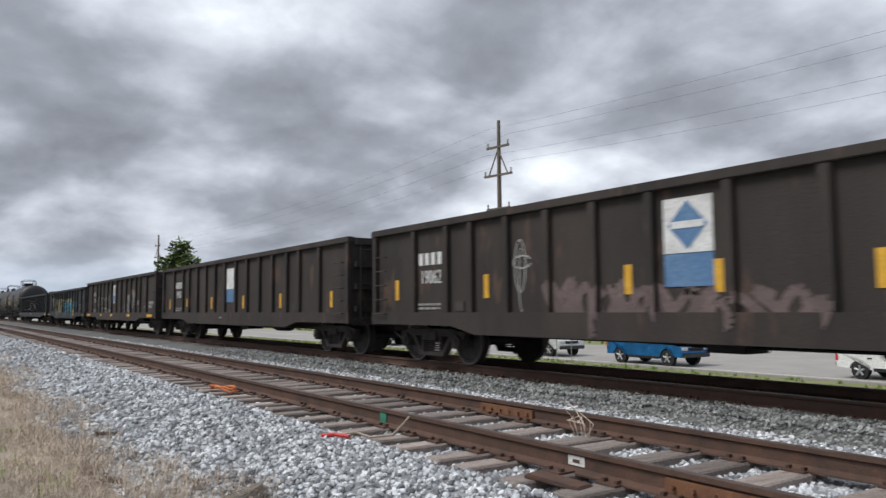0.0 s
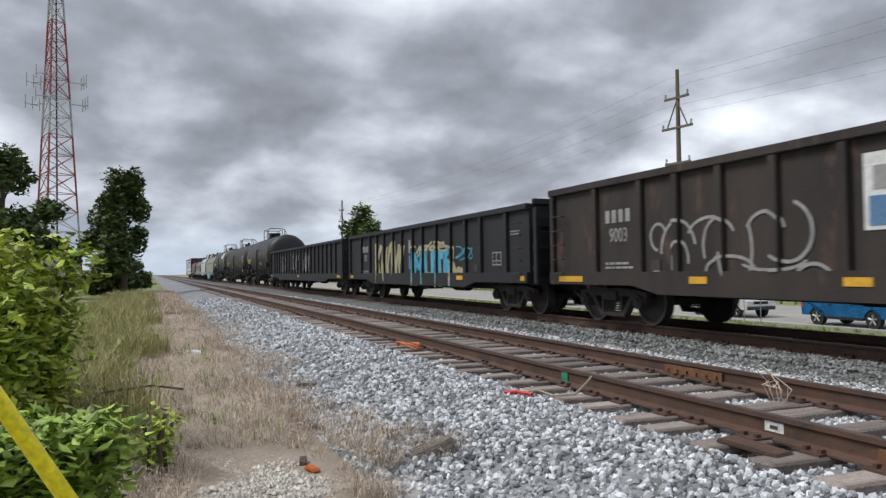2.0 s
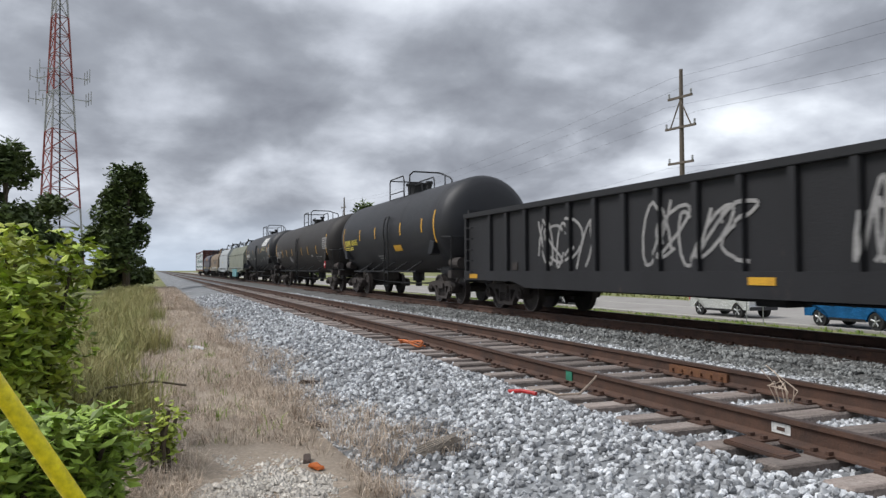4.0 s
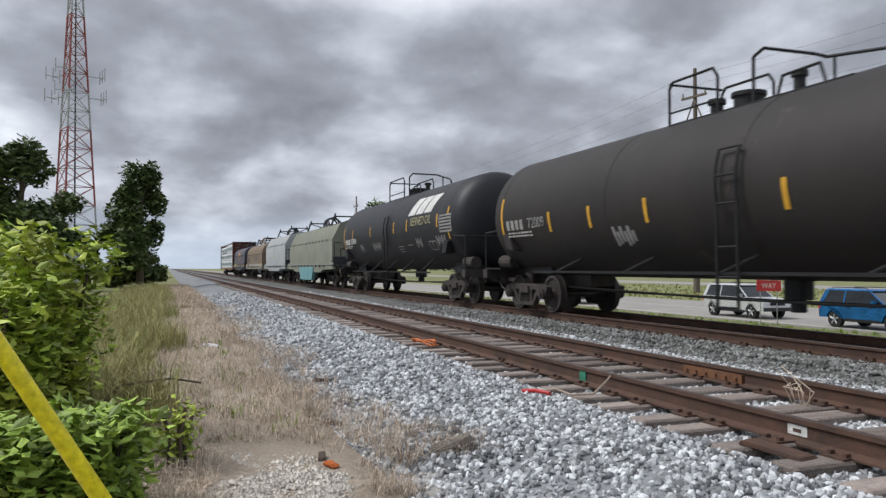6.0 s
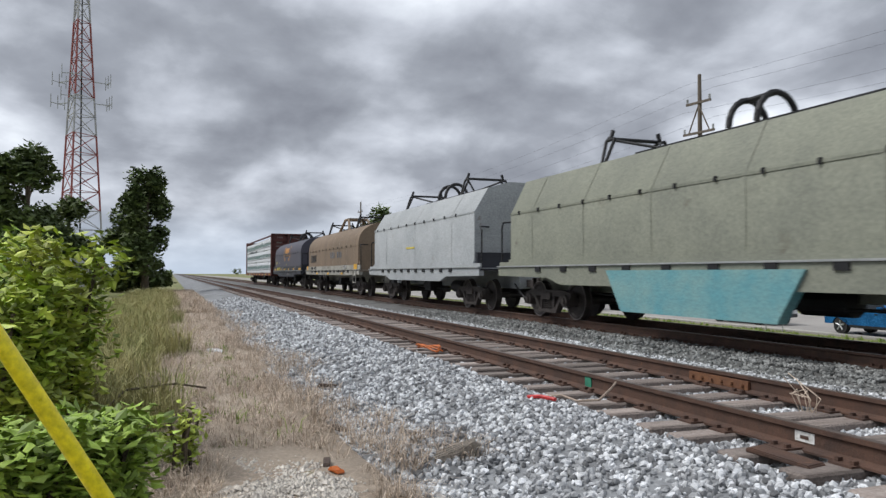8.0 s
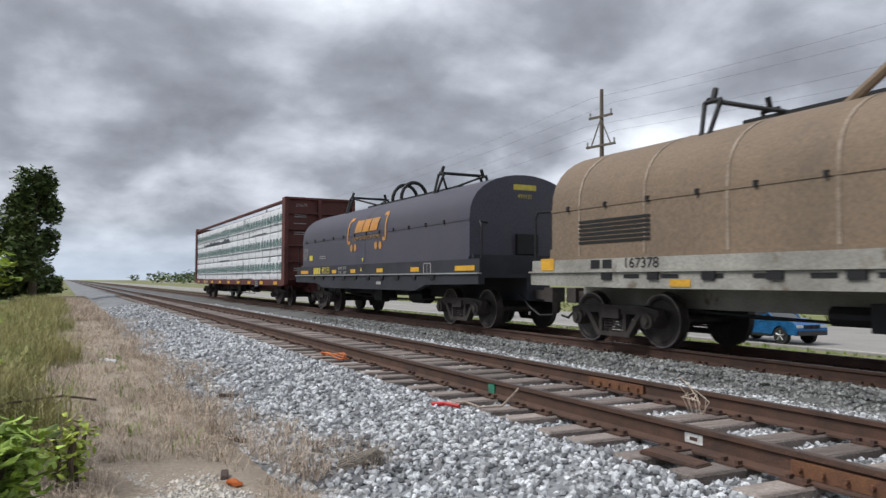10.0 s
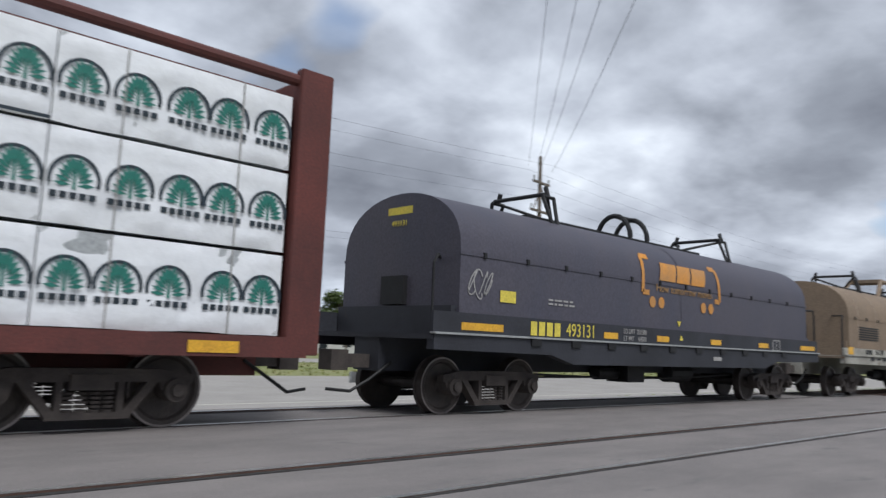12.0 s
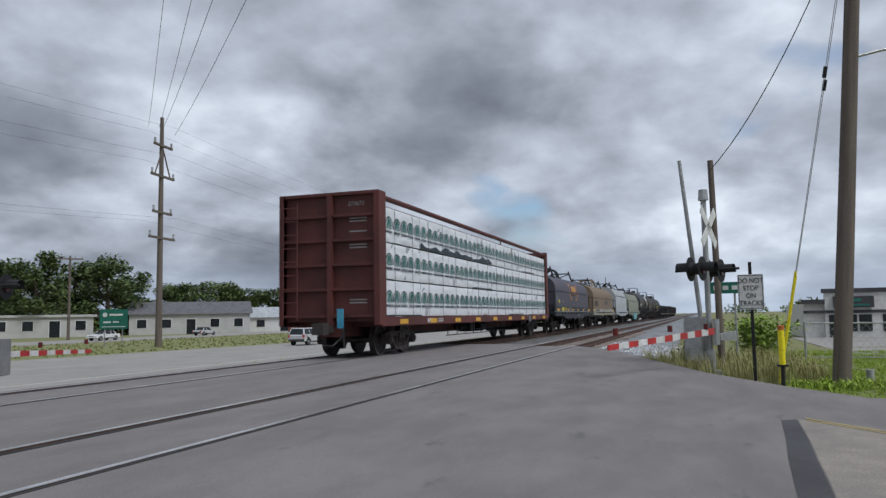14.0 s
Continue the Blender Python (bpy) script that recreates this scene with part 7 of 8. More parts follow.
for k, t in enumerate(("DO NOT", "STOP", "ON", "TRACKS")):
    words("lettering", t, 0.14, M_black, sign, pose(0, -0.008, 2.07 - 0.15 * k, 90, 0, 0), 0.85)


# ---- crossing signals ----
def lamp_head(parent, at, lens, name="signal_lamp"):
    """A round black backboard with a hooded lens, facing its own -y."""
    bm = bmesh.new()
    rod(bm, (0, 0.0, 0), (0, 0.015, 0), 0.28, 24)
    rod(bm, (0, 0.02, 0), (0, 0.26, 0), 0.17, 16, 0.09)
    board = part(name, bm, M_black, parent, "round black signal backboard", at=at)
    bm = bmesh.new()
    rod(bm, (0, -0.012, 0), (0, -0.03, 0), 0.115, 20)
    part("lens", bm, lens, board)
    bm = bmesh.new()
    n = 12
    for i in range(n):
        a, b = -0.3 + (math.pi + 0.6) * i / n, -0.3 + (math.pi + 0.6) * (i + 1) / n
        bm.faces.new([bm.verts.new((0.15 * math.cos(k), yy, 0.15 * math.sin(k))) for k, yy in ((a, 0), (b, 0), (b, -0.3), (a, -0.3))])
    part("hood", bm, M_black, board)


def crossing_signal(x, y, turn, label, with_arm, lens):
    th = thing("crossing_signal", label, "crossing signal", "crossing signals", at=pose(x, y, -0.42 if y < 5 else -0.62, 0, 0, turn))
    bm = bmesh.new()
    rod(bm, (0, 0, 0), (0, 0, 4.1), 0.065, 14)
    part("mast", bm, M_grey, th, "grey aluminium mast", smooth=True)
    bm = bmesh.new()
    rod(bm, (0, 0, -0.1), (0, 0, 0.12), 0.24, 16)
    rod(bm, (0, 0, 0.12), (0, 0, 0.6), 0.12, 14)
    part("base", bm, M_galv, th)
    bm = bmesh.new()
    rod(bm, (0, 0, 4.1), (0, 0, 4.35), 0.12, 12, 0.1)
    part("bell", bm, M_galv, th)
    for r, nm in ((42, "crossbuck_blade"), (-42, "crossbuck_blade")):
        bm = bmesh.new()
        box(bm, -0.62, 0.62, -0.012, 0.0, -0.11, 0.11)
        part(nm, bm, M_white, th, "white crossbuck blade", at=pose(0, -0.09, 3.45, 0, r, 0))
    bm = bmesh.new()
    rod(bm, (-0.75, -0.02, 2.45), (0.75, -0.02, 2.45), 0.035, 10)
    rod(bm, (0, -0.75, 2.45), (0, 0.75, 2.45), 0.03, 10)
    part("lamp_bar", bm, M_black, th)
    for k in (-0.62, 0.62):
        lamp_head(th, pose(k, -0.14, 2.45), lens)
        lamp_head(th, pose(k * 0.95, 0.16, 2.45, 0, 0, 180), M_duty)
    bm = bmesh.new()
    box(bm, -0.24, 0.24, 0.1, 0.5, 0.6, 1.35)
    part("gate_motor", bm, M_galv, th, "grey gate mechanism box", bevel=0.02)
    if with_arm:
        bm = bmesh.new()
        box(bm, -0.12, 0.12, -0.2, -0.12, 0.7, 1.3)
        prism(bm, [(0.15, 0.95), (1.3, 1.0), (1.3, 0.75), (0.15, 0.8)], -0.2, -0.14)
        part("counterweight", bm, M_galv, th)
        n = 13
        for i in range(n):
            bm = bmesh.new()
            w0, w1 = 0.075 - 0.002 * i, 0.073 - 0.002 * i
            x0, x1 = -0.2 - i * 0.41, -0.2 - (i + 1) * 0.41
            zc = 1.02 - 0.012 * i
            prism(bm, [(x0, zc + w0), (x1, zc - 0.012 + w1), (x1, zc - 0.012 - w1), (x0, zc - w0)], -0.19, -0.165)
            part("arm_stripe", bm, M_red if i % 2 == 0 else M_white, th, "striped red and white gate arm")
        for i in (1, 6, 12):
            bm = bmesh.new()
            rod(bm, (-0.3 - i * 0.41, -0.18, 1.07), (-0.3 - i * 0.41, -0.18, 1.2), 0.05, 10)
            part("arm_lamp", bm, M_duty, th, "small red lamp on the arm")
    return th


crossing_signal(18.7, -0.16, -20, "grey crossing signal mast with lowered striped gate arm", True, M_duty)
crossing_signal(-3.05, 12.6, 180, "grey crossing signal mast across the tracks", False, M_lens)
crossing_signal(11.6, 14.0, 200, "crossing signal with lit red lamp across the tracks", True, M_lens)
# leaning grey arm mast and dark wooden pole by the near signal
bm = bmesh.new()
rod(bm, (0, 0, 0), (-0.1, 0.45, 5.15), 0.06, 10, 0.045)
solo("upright_gate_arm", bm, M_grey, "raised grey gate arm leaning beside the mast", "gate arm", at=pose(19.1, -0.1, -0.42))
bm = bmesh.new()
rod(bm, (0, 0, -0.2), (0, 0.06, 5.4), 0.095, 12, 0.075)
solo("utility_pole", bm, M_pole, "short dark wooden pole behind the signal", "utility pole", at=pose(20.6, -0.45, -0.42), smooth=True)
bm = bmesh.new()
pipe(bm, [(20.6 + (16.0 - 20.6) * f, -0.4 + (-3.15 + 0.4) * f, 4.75 + (9.0 - 4.75) * f - 4 * 0.5 * f * (1 - f)) for f in steps(0, 1, 12)], 0.012, 5)
solo("service_wire", bm, M_black, "dark service wire sagging between two poles", "wire")
case_ = thing("signal_cabinet", "grey relay cabinet on posts behind the signal", "signal cabinet", at=pose(20.3, 0.15, -0.42, 0, 0, 10))
bm = bmesh.new()
box(bm, -0.35, 0.35, -0.25, 0.25, 0.25, 1.25)
part("body", bm, M_galv, case_, bevel=0.02)
for sx in (-0.3, 0.3):
    bm = bmesh.new()
    rod(bm, (sx, 0, -0.1), (sx, 0, 0.26), 0.04, 8)
    part("leg", bm, M_galv, case_)
bm = bmesh.new()
box(bm, -0.012, 0.012, -0.7, 0.7, 0, 0.32)
board = thing("street_sign", "green street name sign behind the signal", "street sign", at=pose(22.5, -0.9, 1.55))
part("panel", bm, M_sgreen, board)
bm = bmesh.new()
for k in range(5):
    box(bm, -0.018, -0.013, 0.55 - k * 0.24, 0.38 - k * 0.24 + 0.02, 0.1, 0.22)
part("lettering", bm, M_white, board)
bm = bmesh.new()
rod(bm, (0.04, 0, -2.0), (0.04, 0, 0.3), 0.03, 8)
part("post", bm, M_galv, board)
shrub(24.5, -1.6, -0.42, 1.3, 2.2, 81, "green roadside bush behind the signal", M_leaf2, 2200, 0.07, 6)
shrub(21.8, 0.2, -0.42, 0.8, 1.3, 82, "tan weedy bush round the signal base", M_tan, 1500, 0.05, 6)

# ---- radio tower ----
tower = thing("radio_tower", "tall red and white lattice radio tower with antennas", "radio tower", at=pose(-87.5, -9.4, -0.42, 0, 0, 20))
TOWER_H = 36.0


def leg_at(k, z):
    r = 2.35 * (1 - z / TOWER_H) + 0.42
    a = radians(90 + 120 * k)
    return Vector((r * math.cos(a), r * math.sin(a), z))


M_towerred = mat("faded_red_steel", (0.34, 0.09, 0.08), (0.26, 0.09, 0.085), 0.6, 0.2, 3, 30, 0.1)
M_towerwhite = mat("dull_white_steel", (0.46, 0.46, 0.47), (0.36, 0.36, 0.37), 0.6, 0.2, 3, 30, 0.1)
bays = 18
for i in range(bays):
    z0, z1 = TOWER_H * i / bays, TOWER_H * (i + 1) / bays
    bm = bmesh.new()
    for k in range(3):
        rod(bm, leg_at(k, z0), leg_at(k, z1), 0.11, 6)
        rod(bm, leg_at(k, z0), leg_at((k + 1) % 3, z1), 0.045, 4)
        rod(bm, leg_at((k + 1) % 3, z0), leg_at(k, z1), 0.045, 4)
        rod(bm, leg_at(k, z1), leg_at((k + 1) % 3, z1), 0.045, 4)
    part("lattice_section", bm, (M_towerred, M_towerred, M_towerwhite, M_towerwhite, M_towerred, M_towerred)[i % 6], tower)
bm = bmesh.new()
for k in (-0.2, 0.0, 0.2):
    rod(bm, (k, 0.3, 0), (k * 0.6, 0.1, TOWER_H - 2), 0.04, 5)
part("cable", bm, M_black, tower)
for z in (19.5, 21.8):
    for k in range(3):
        bm = bmesh.new()
        a = leg_at(k, z)
        d = Vector((a.x, a.y, 0)).normalized()
        rod(bm, a, a + d * 1.5, 0.05, 5)
        t2 = Vector((-d.y, d.x, 0))
        rod(bm, a + d * 1.5 - t2 * 0.9, a + d * 1.5 + t2 * 0.9, 0.04, 5)
        for s in (-0.9, 0, 0.9):
            rod(bm, a + d * 1.5 + t2 * s - Vector((0, 0, 0.5)), a + d * 1.5 + t2 * s + Vector((0, 0, 0.9)), 0.05, 6)
        part("antenna_mount", bm, M_galv, tower, "antenna bracket with short masts")

# ---- sheds and houses ----
def house(x, y, turn, w, d, h, wall_mat, roof_mat, label, roof_h=1.4, openings=3, name="house"):
    th = thing(name, label, name.replace("_", " "), "buildings by the highway", at=pose(x, y, -0.83 if y > 0 else -0.4, 0, 0, turn))
    bm = bmesh.new()
    box(bm, -w / 2, w / 2, -d / 2, d / 2, 0, h)
    part("wall", bm, wall_mat, th)
    bm = bmesh.new()
    loft(bm, [(-d / 2 - 0.4, h), (0, h + roof_h), (d / 2 + 0.4, h)] if roof_h > 0.5 else [(-d / 2 - 0.3, h), (-d / 2 - 0.3, h + 0.3), (d / 2 + 0.3, h + 0.3), (d / 2 + 0.3, h)], -w / 2 - 0.4, w / 2 + 0.4)
    part("roof", bm, roof_mat, th)
    for i in range(openings):
        xx = -w / 2 + w * (i + 0.5) / openings
        door = i == openings // 2
        bm = bmesh.new()
        box(bm, xx - 0.6, xx + 0.6, -d / 2 - 0.03, -d / 2 + 0.05, 0 if door else h * 0.35, min(2.1, h * 0.82))
        win = part("door" if door else "window", bm, M_glass, th, "dark glass")
        bm = bmesh.new()
        z0, z1 = 0 if door else h * 0.35, min(2.1, h * 0.82)
        for a, b, c, e in ((xx - 0.7, xx - 0.6, z0, z1 + 0.1), (xx + 0.6, xx + 0.7, z0, z1 + 0.1), (xx - 0.6, xx + 0.6, z1, z1 + 0.1)):
            box(bm, a, b, -d / 2 - 0.05, -d / 2 + 0.02, c, e)
        part("frame", bm, M_white, win)
    if y > 0:
        BEYOND.append(th)
    return th


house(-42, -7.4, 80, 6, 4, 1.9, M_siding, M_sheet, "low grey shed with pale metal roof", 0.5, 2, "shed")
house(77, 82, -42, 12, 8, 2.6, M_siding, M_siding, "flat white commercial building", 0.2, 4, "shop")
house(92, 70, -52, 16, 8, 2.8, M_siding, M_roof, "long grey house with shingle roof", 1.8, 5)
house(104, 64, -56, 14, 7, 2.2, M_white, M_sheet, "white greenhouse with pale curved roof", 1.6, 4, "greenhouse")
house(116, 62, -60, 14, 7, 2.2, M_white, M_sheet, "white greenhouse with pale curved roof", 1.6, 4, "greenhouse")
house(64, 92, -38, 10, 8, 3.0, M_siding, M_roof, "white house by the trees", 1.2, 3)
house(-16, 72, 0, 22, 9, 2.8, M_white, M_sheet, "long white metal building beyond the highway", 1.2, 6, "warehouse")
house(18, 78, 0, 14, 9, 3.2, M_palegrey, M_sheet, "pale metal building beyond the highway", 1.0, 4, "warehouse")

shop = thing("shop", "white shop with dark trim and stepped front", "shop", at=pose(45, -10.6, -0.45, 0, 0, -90) @ Matrix.Diagonal((1, 1, 0.8, 1)))
bm = bmesh.new()
box(bm, -5.4, 9, 0, 9, 0, 2.3)
part("wall", bm, M_white, shop)
bm = bmesh.new()
box(bm, -4.4, 9, -0.25, 0.0, 0.0, 3.0)
part("front", bm, M_white, shop)
for a, b, z in ((-5.5, -4.4, 2.3), (-4.5, 6.6, 3.0)):
    bm = bmesh.new()
    box(bm, a, b, -0.35, 0.1, z, z + 0.28)
    part("parapet_trim", bm, M_patch, shop, "dark parapet trim")
bm = bmesh.new()
box(bm, -5.45, 9, -0.33, -0.26, 1.65, 1.85)
part("parapet_trim", bm, M_patch, shop)
bm = bmesh.new()
box(bm, -4.0, -2.1, -0.5, -0.3, 2.0, 2.75)
panel = part("sign_panel", bm, M_patch, shop, "black sign panel with green print")
bm = bmesh.new()
box(bm, -3.7, -2.7, -0.52, -0.505, 2.4, 2.6)
box(bm, -3.5, -2.3, -0.52, -0.505, 2.12, 2.24)
part("print", bm, M_green, panel)
for xx, w in ((-3.95, 0.28), (-3.2, 0.3), (-2.5, 0.3), (-1.2, 0.5), (0.4, 0.5), (2.0, 0.5)):
    bm = bmesh.new()
    box(bm, xx - w, xx + w, -0.29, -0.24, 0.05 if xx < -3.9 else 0.45, 1.55)
    part("window", bm, M_glass, shop)
fence = thing("chain_link_fence", "low chain-link fence with steel rails before the shop", "fence", at=pose(25, -2.9, -0.45))
for k in range(8):
    bm = bmesh.new()
    rod(bm, (0, -k * 2.4, 0), (0, -k * 2.4, 1.15), 0.035, 8)
    part("post", bm, M_galv, fence)
bm = bmesh.new()
rod(bm, (0, 0, 1.1), (0, -16.8, 1.1), 0.025, 6)
rod(bm, (0, 0, 0.1), (0, -16.8, 0.1), 0.015, 6)
part("rail", bm, M_galv, fence)
bm = bmesh.new()
for k in range(84):
    yy = -k * 0.2
    rod(bm, (0, yy, 0.1), (0, yy - 0.9, 1.1), 0.004, 3)
    rod(bm, (0, yy - 0.9, 0.1), (0, yy, 1.1), 0.004, 3)
part("mesh", bm, M_galv, fence, "wire mesh")
bm = bmesh.new()
box(bm, 27, 45, -30, -4.5, -0.5, -0.405)
solo("pavement", bm, M_road, "pale concrete forecourt of the shop", "pavement", kind="structure")

# green highway sign and red-brown goods
gs = thing("highway_sign", "green highway direction sign on two posts", "highway sign", at=pose(45, 41, -0.78, 0, 0, -48))
bm = bmesh.new()
box(bm, -0.95, 0.95, -0.02, 0.02, 1.3, 2.75)
part("panel", bm, M_sgreen, gs)
bm = bmesh.new()
rod(bm, (-0.6, -0.03, 2.35), (-0.6, -0.025, 2.35), 0.16, 14)
box(bm, -0.3, 0.6, -0.03, -0.022, 2.28, 2.42)
box(bm, -0.7, -0.2, -0.03, -0.022, 1.75, 1.87)
box(bm, -0.05, 0.35, -0.03, -0.022, 1.78, 1.86)
box(bm, -0.8, 0.8, -0.03, -0.022, 1.45, 1.5)
part("lettering", bm, M_white, gs)
for k in (-0.6, 0.6):
    bm = bmesh.new()
    rod(bm, (k, 0.05, -0.3), (k, 0.05, 1.4), 0.04, 8)
    part("post", bm, M_galv, gs)
BEYOND.append(gs)
bm = bmesh.new()
for k in range(60):
    box(bm, 92 + k * 0.55 + rng.uniform(0, 0.1), 92.5 + k * 0.55, 54 - k * 0.3 - 0.3, 54 - k * 0.3, -0.85, 0.2 + rng.uniform(0, 0.25))
BEYOND.append(solo("stacked_pallets", bm, mat("red_brown_goods", (0.22, 0.06, 0.045), (0.14, 0.08, 0.06), 0.8, 0, 3, 20, 0.2), "rows of red-brown garden goods before the greenhouses", "goods", kind="stuff"))


# wrong-way sign
wrong = thing("wrong_way_sign", "red rectangular wrong way sign on two thin steel posts", "road sign", at=pose(-27.75, 26.1, -1.66, 0, 0, 58))
for x in (-0.36, 0.36):
    bm = bmesh.new()
    rod(bm, (x, 0.03, -0.2), (x, 0.03, 2.5), 0.022, 8)
    part("post", bm, M_galv, wrong)
bm = bmesh.new()
box(bm, -0.53, 0.53, -0.012, 0.0, 1.62, 2.42)
part("panel", bm, M_red, wrong, "red sign panel")
for t, z in (("WRONG", 2.2), ("WAY", 1.86)):
    words("lettering", t, 0.34, M_white, wrong, pose(0, -0.014, z, 90, 0, 0), 0.8)


# ---- vehicles ----
def vehicle(name, x, y, turn, paint, label, length=4.6, height=1.72, kind="suv", wheel_r=0.36):
    """A car in side profile with tapered glasshouse, arches, bumpers, lamps, mirrors and spoked wheels; its front is at +x."""
    th = thing(name, label, "car", "cars waiting on the highway", at=pose(x, y, ROAD_Z, 0, 0, turn))
    L, W = length / 2, 0.91
    belt = 1.06 if kind != "low" else 0.90
    nose, bonnet = belt - (0.10 if kind != "low" else 0.08), L - (1.25 if kind != "low" else 1.2)
    ax = (-L + 0.88, L - 0.86)

    def arch(c):
        return [(c + (wheel_r + 0.07) * math.cos(t), wheel_r + (wheel_r + 0.07) * math.sin(t)) for t in steps(math.pi - 0.15, 0.15, 8)]

    outline = [(-L + 0.04, 0.42)] + arch(ax[0]) + [(ax[0] + 0.6, 0.30), (ax[1] - 0.6, 0.30)] + arch(ax[1]) + [(L - 0.03, 0.40), (L, 0.62), (L - 0.05, nose - 0.14), (L - 0.22, nose), (bonnet, belt + 0.02), (-L + 0.1, belt + 0.03), (-L, belt - 0.12)]
    bm = bmesh.new()
    prism(bm, outline, -W, W)
    bmesh.ops.triangulate(bm, faces=[f for f in bm.faces if len(f.verts) > 4])
    part("body", bm, paint, th)
    rear_top = {"suv": -L + 0.32, "low": -L + 1.15, "pickup": -0.55}[kind]
    rear_low = {"suv": -L + 0.08, "low": -L + 0.75, "pickup": -0.62}[kind]
    top_front, low_front = bonnet - 0.85, bonnet + 0.0

    def cabin(x0, x1, x2, x3, z0, z1, w0, w1):
        b = bmesh.new()
        v = [[b.verts.new(p) for p in ((x0, sg * w0, z0), (x1, sg * w1, z1), (x2, sg * w1, z1), (x3, sg * w0, z0))] for sg in (-1, 1)]
        for i in range(4):
            b.faces.new((v[0][i], v[0][(i + 1) % 4], v[1][(i + 1) % 4], v[1][i]))
        b.faces.new(v[0])
        b.faces.new(v[1])
        return b

    part("glasshouse", cabin(rear_low, rear_top, top_front, low_front, belt, height - 0.05, 0.83, 0.68), M_glass, th, "dark tinted glass")
    bm = cabin(rear_top - 0.06, rear_top, top_front + 0.02, top_front + 0.12, height - 0.075, height, 0.71, 0.66)
    part("roof", bm, paint if kind != "low" else M_black, th, bevel=0.015)
    for sg in (-1, 1):
        def at_side(px, pz):
            return (px, sg * (0.84 - 0.15 * (pz - belt) / (height - 0.05 - belt)), pz)
        pillars = [(rear_low, rear_top, 0.22 if kind == "suv" else 0.12), ((rear_top + top_front) / 2 - 0.1, (rear_top + top_front) / 2 - 0.1, 0.07), (low_front, top_front, 0.07)]
        for lo, hi, wd in pillars:
            bm = bmesh.new()
            q0, q1, q2, q3 = at_side(lo - wd / 2, belt), at_side(lo + wd / 2, belt), at_side(hi + wd / 2, height - 0.05), at_side(hi - wd / 2, height - 0.05)
            vs = [bm.verts.new(p) for p in (q0, q1, q2, q3)] + [bm.verts.new((p[0], p[1] - sg * 0.05, p[2])) for p in (q0, q1, q2, q3)]
            for f in ((0, 1, 2, 3), (7, 6, 5, 4), (0, 4, 5, 1), (1, 5, 6, 2), (2, 6, 7, 3), (3, 7, 4, 0)):
                bm.faces.new([vs[i] for i in f])
            part("pillar", bm, paint, th)
        if kind == "suv":
            bm = bmesh.new()
            pipe(bm, [(rear_top + 0.15, sg * 0.62, height), (rear_top + 0.25, sg * 0.62, height + 0.06), (top_front - 0.25, sg * 0.62, height + 0.06), (top_front - 0.1, sg * 0.62, height)], 0.018, 6)
            part("roof_rail", bm, M_black, th)
        bm = bmesh.new()
        box(bm, ax[0] + 0.5, ax[1] - 0.5, *sorted((sg * (W - 0.02), sg * (W + 0.012))), 0.30, 0.42)
        part("sill_cladding", bm, M_black, th)
        for hx in (-0.75, 0.35):
            bm = bmesh.new()
            box(bm, hx, hx + 0.16, *sorted((sg * W, sg * (W + 0.02))), belt - 0.16, belt - 0.12)
            part("door_handle", bm, M_black, th)
        bm = bmesh.new()
        box(bm, low_front - 0.5, low_front - 0.28, *sorted((sg * 0.86, sg * 1.03)), belt + 0.02, belt + 0.18)
        part("mirror", bm, paint, th, bevel=0.02)
        for c in ax:
            bm = bmesh.new()
            rod(bm, (c, sg * 0.68, wheel_r), (c, sg * 0.90, wheel_r), wheel_r, 24)
            tyre = part("wheel", bm, M_tyre, th)
            bm = bmesh.new()
            rod(bm, (c, sg * 0.895, wheel_r), (c, sg * 0.905, wheel_r), wheel_r * 0.66, 20)
            part("rim_disc", bm, M_black, tyre)
            for k in range(5):
                t = k * math.tau / 5 + 0.3
                bm = bmesh.new()
                rod(bm, (c, sg * 0.91, wheel_r), (c + wheel_r * 0.63 * math.cos(t), sg * 0.91, wheel_r + wheel_r * 0.63 * math.sin(t)), 0.04, 6)
                part("spoke", bm, M_galv, tyre)
        bm = bmesh.new()
        box(bm, L - 0.14, L - 0.015, *sorted((sg * 0.52, sg * 0.90)), nose - 0.26, nose - 0.12)
        part("headlight", bm, M_white, th, "clear headlight", bevel=0.02)
        bm = bmesh.new()
        box(bm, -L - 0.015, -L + 0.12, *sorted((sg * 0.70, sg * 0.915)), belt - 0.28, belt - 0.02)
        part("tail_light", bm, M_red, th, "red tail light", bevel=0.015)
    for k in range(7):
        bm = bmesh.new()
        box(bm, L - 0.05, L + 0.012, -0.44 + k * 0.13, -0.36 + k * 0.13, nose - 0.27, nose - 0.12)
        part("grille_slot", bm, M_black, th)
    bm = bmesh.new()
    box(bm, L - 0.08, L + 0.05, -0.86, 0.86, 0.40, 0.58)
    part("front_bumper", bm, M_patch if kind != "low" else paint, th, bevel=0.03)
    bm = bmesh.new()
    box(bm, -L - 0.05, -L + 0.1, -0.86, 0.86, 0.42, 0.62)
    part("rear_bumper", bm, M_patch, th, bevel=0.03)
    return th


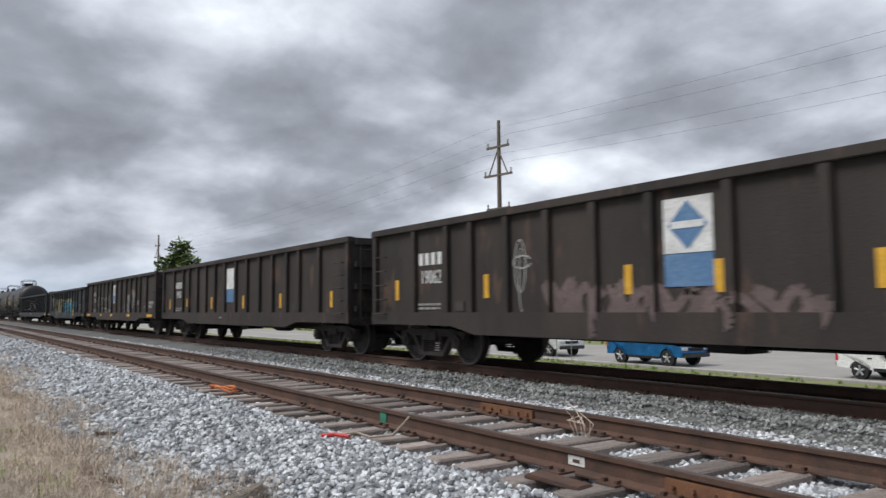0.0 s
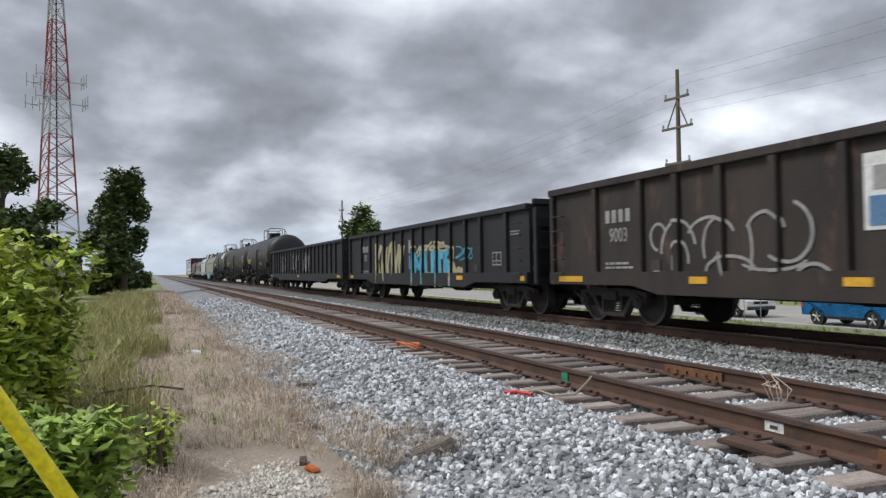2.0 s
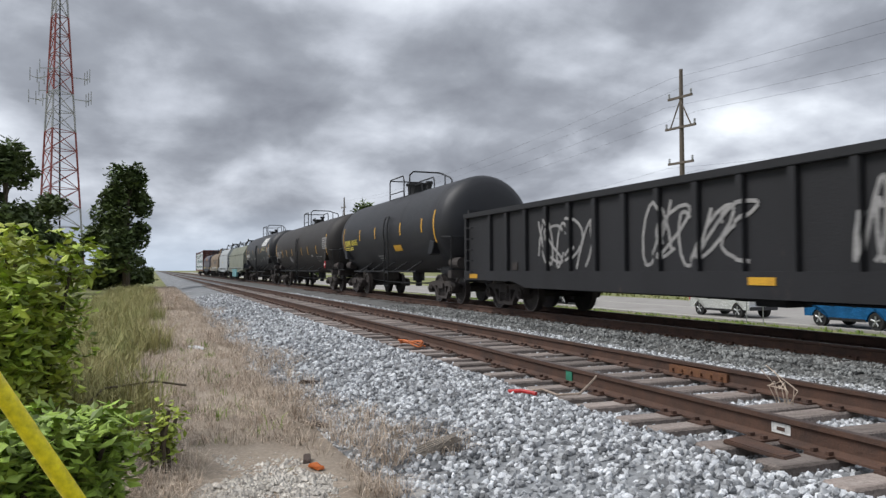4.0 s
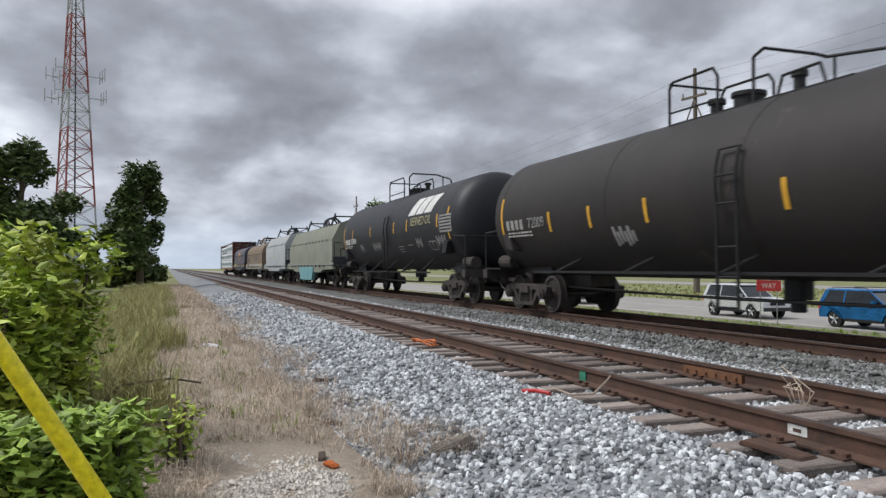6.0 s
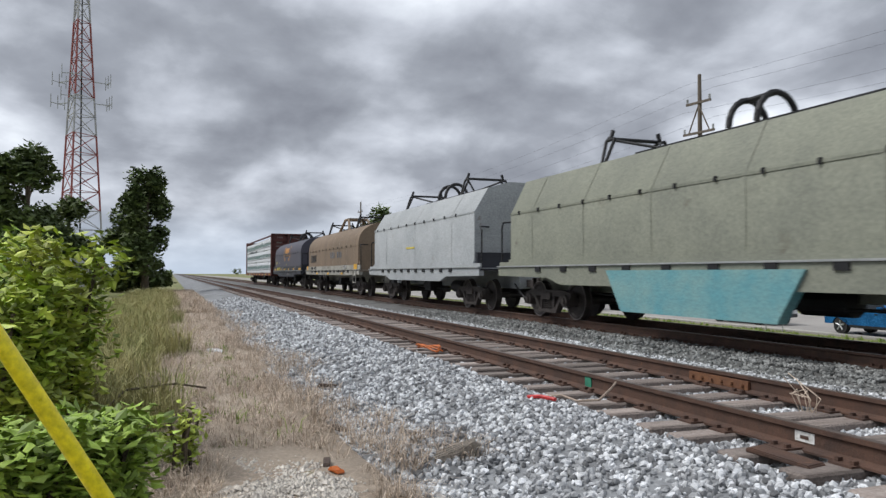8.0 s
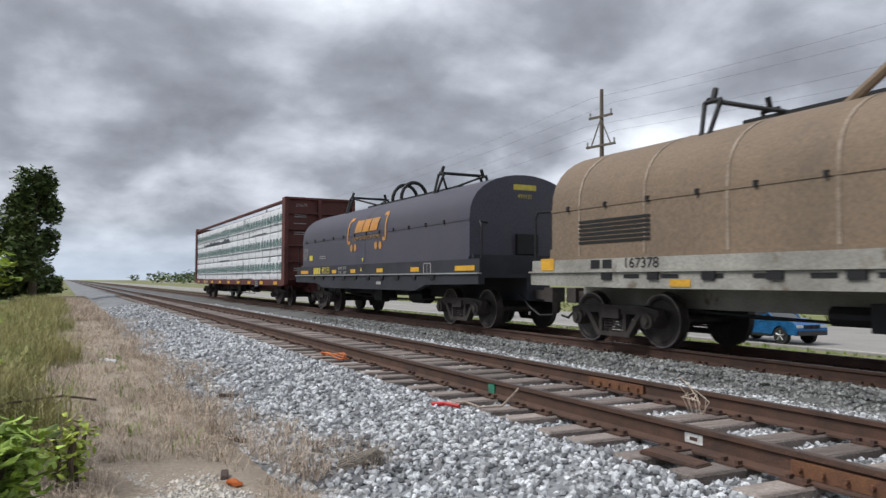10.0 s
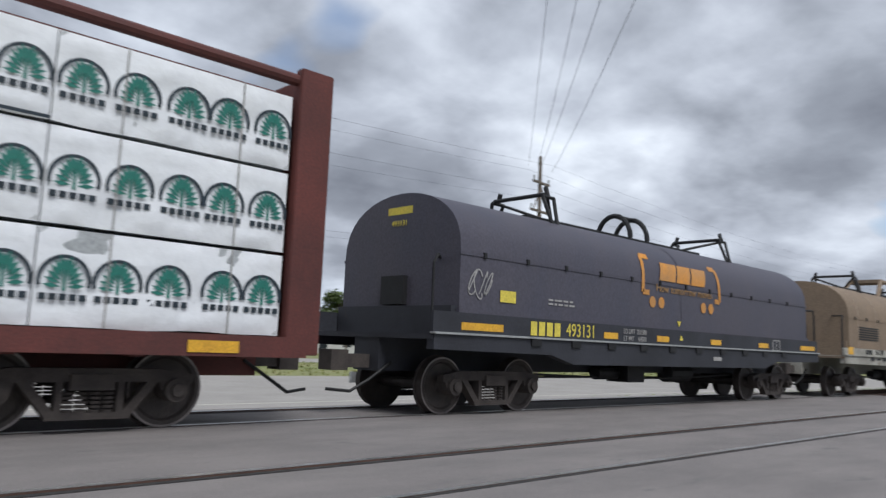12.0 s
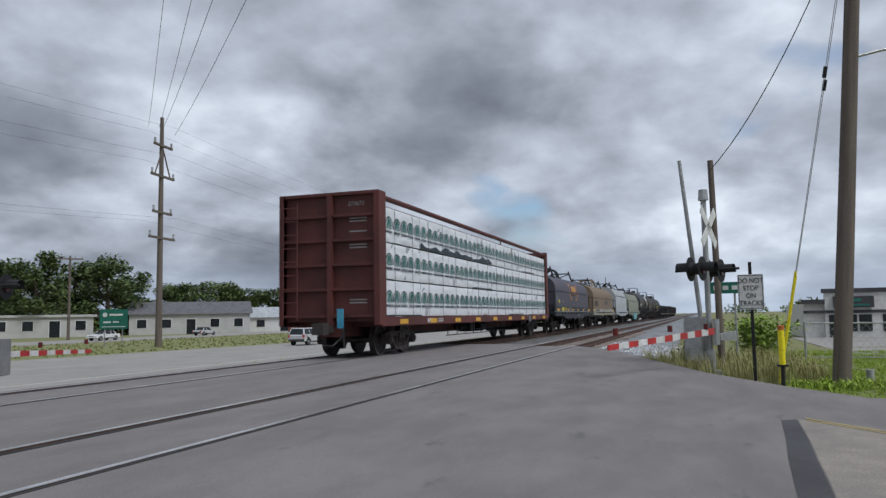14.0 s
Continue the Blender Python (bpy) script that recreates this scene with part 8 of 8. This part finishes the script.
vehicle("sport_utility", -32.4, 28.9, -2, M_silver, "silver boxy sport utility vehicle on the highway", 4.75, 1.74)
vehicle("sport_utility", -23.8, 28.2, -2, M_blue, "bright blue sport utility vehicle on the highway", 4.6, 1.68)
vehicle("pickup_truck", -49.6, 28.5, -2, M_pewter, "grey pickup truck further along the highway", 5.4, 1.76, "pickup", 0.38)
vehicle("convertible", -13.1, 28.5, -3, M_carwhite, "white low convertible with dark soft top on the highway", 3.85, 1.40, "low", 0.31)
vehicle("sedan", 87, 81, 180, M_carwhite, "white car on the far carriageway", 4.6, 1.45, "low", 0.32)
vehicle("sedan", 113, 83, 0, M_silver, "silver car on the far carriageway", 4.6, 1.45, "low", 0.32)
vehicle("sport_utility", 68, 37.7, 0, M_silver, "silver car beyond the crossing", 4.6, 1.7)
for ob in BEYOND:
    if ob.data:
        ob.data.transform(HIGHWAY @ ob.matrix_basis)
        ob.matrix_basis = Matrix.Identity(4)
    else:
        ob.matrix_basis = HIGHWAY @ ob.matrix_basis

# street patch, worn strip and yellow lines by the kerb
def street_piece(name, corners, lift, material, label):
    bm = bmesh.new()
    bm.faces.new([bm.verts.new((x, y, street_z(y) + lift)) for x, y in corners])
    return solo(name, bm, material, label, "road", kind="structure")


street_piece("road_patch", [(9.55, -1.0), (9.4, -0.82), (8.0, -0.74), (7.0, -0.66), (6.0, -0.60), (4.5, -0.52), (2.5, -0.45), (2.5, -0.68), (4.5, -0.74), (6.0, -0.83), (7.0, -0.88), (8.0, -0.94)], 0.004, M_patch, "dark sealed strip in the asphalt")
street_piece("road_patch", [(9.6, -1.01), (8.0, -0.95), (7.0, -0.89), (6.0, -0.84), (4.5, -0.75), (2.5, -0.69), (2.5, -1.9), (9.0, -1.95)], 0.004, M_old, "worn tan strip of old asphalt")
for off in (0, 0.16):
    street_piece("road_marking", [(9.62 - off, -1.1), (9.7 - off, -1.1), (8.9 - off, -1.9), (8.82 - off, -1.9)], 0.009, M_yline, "worn yellow centre line")


motions()
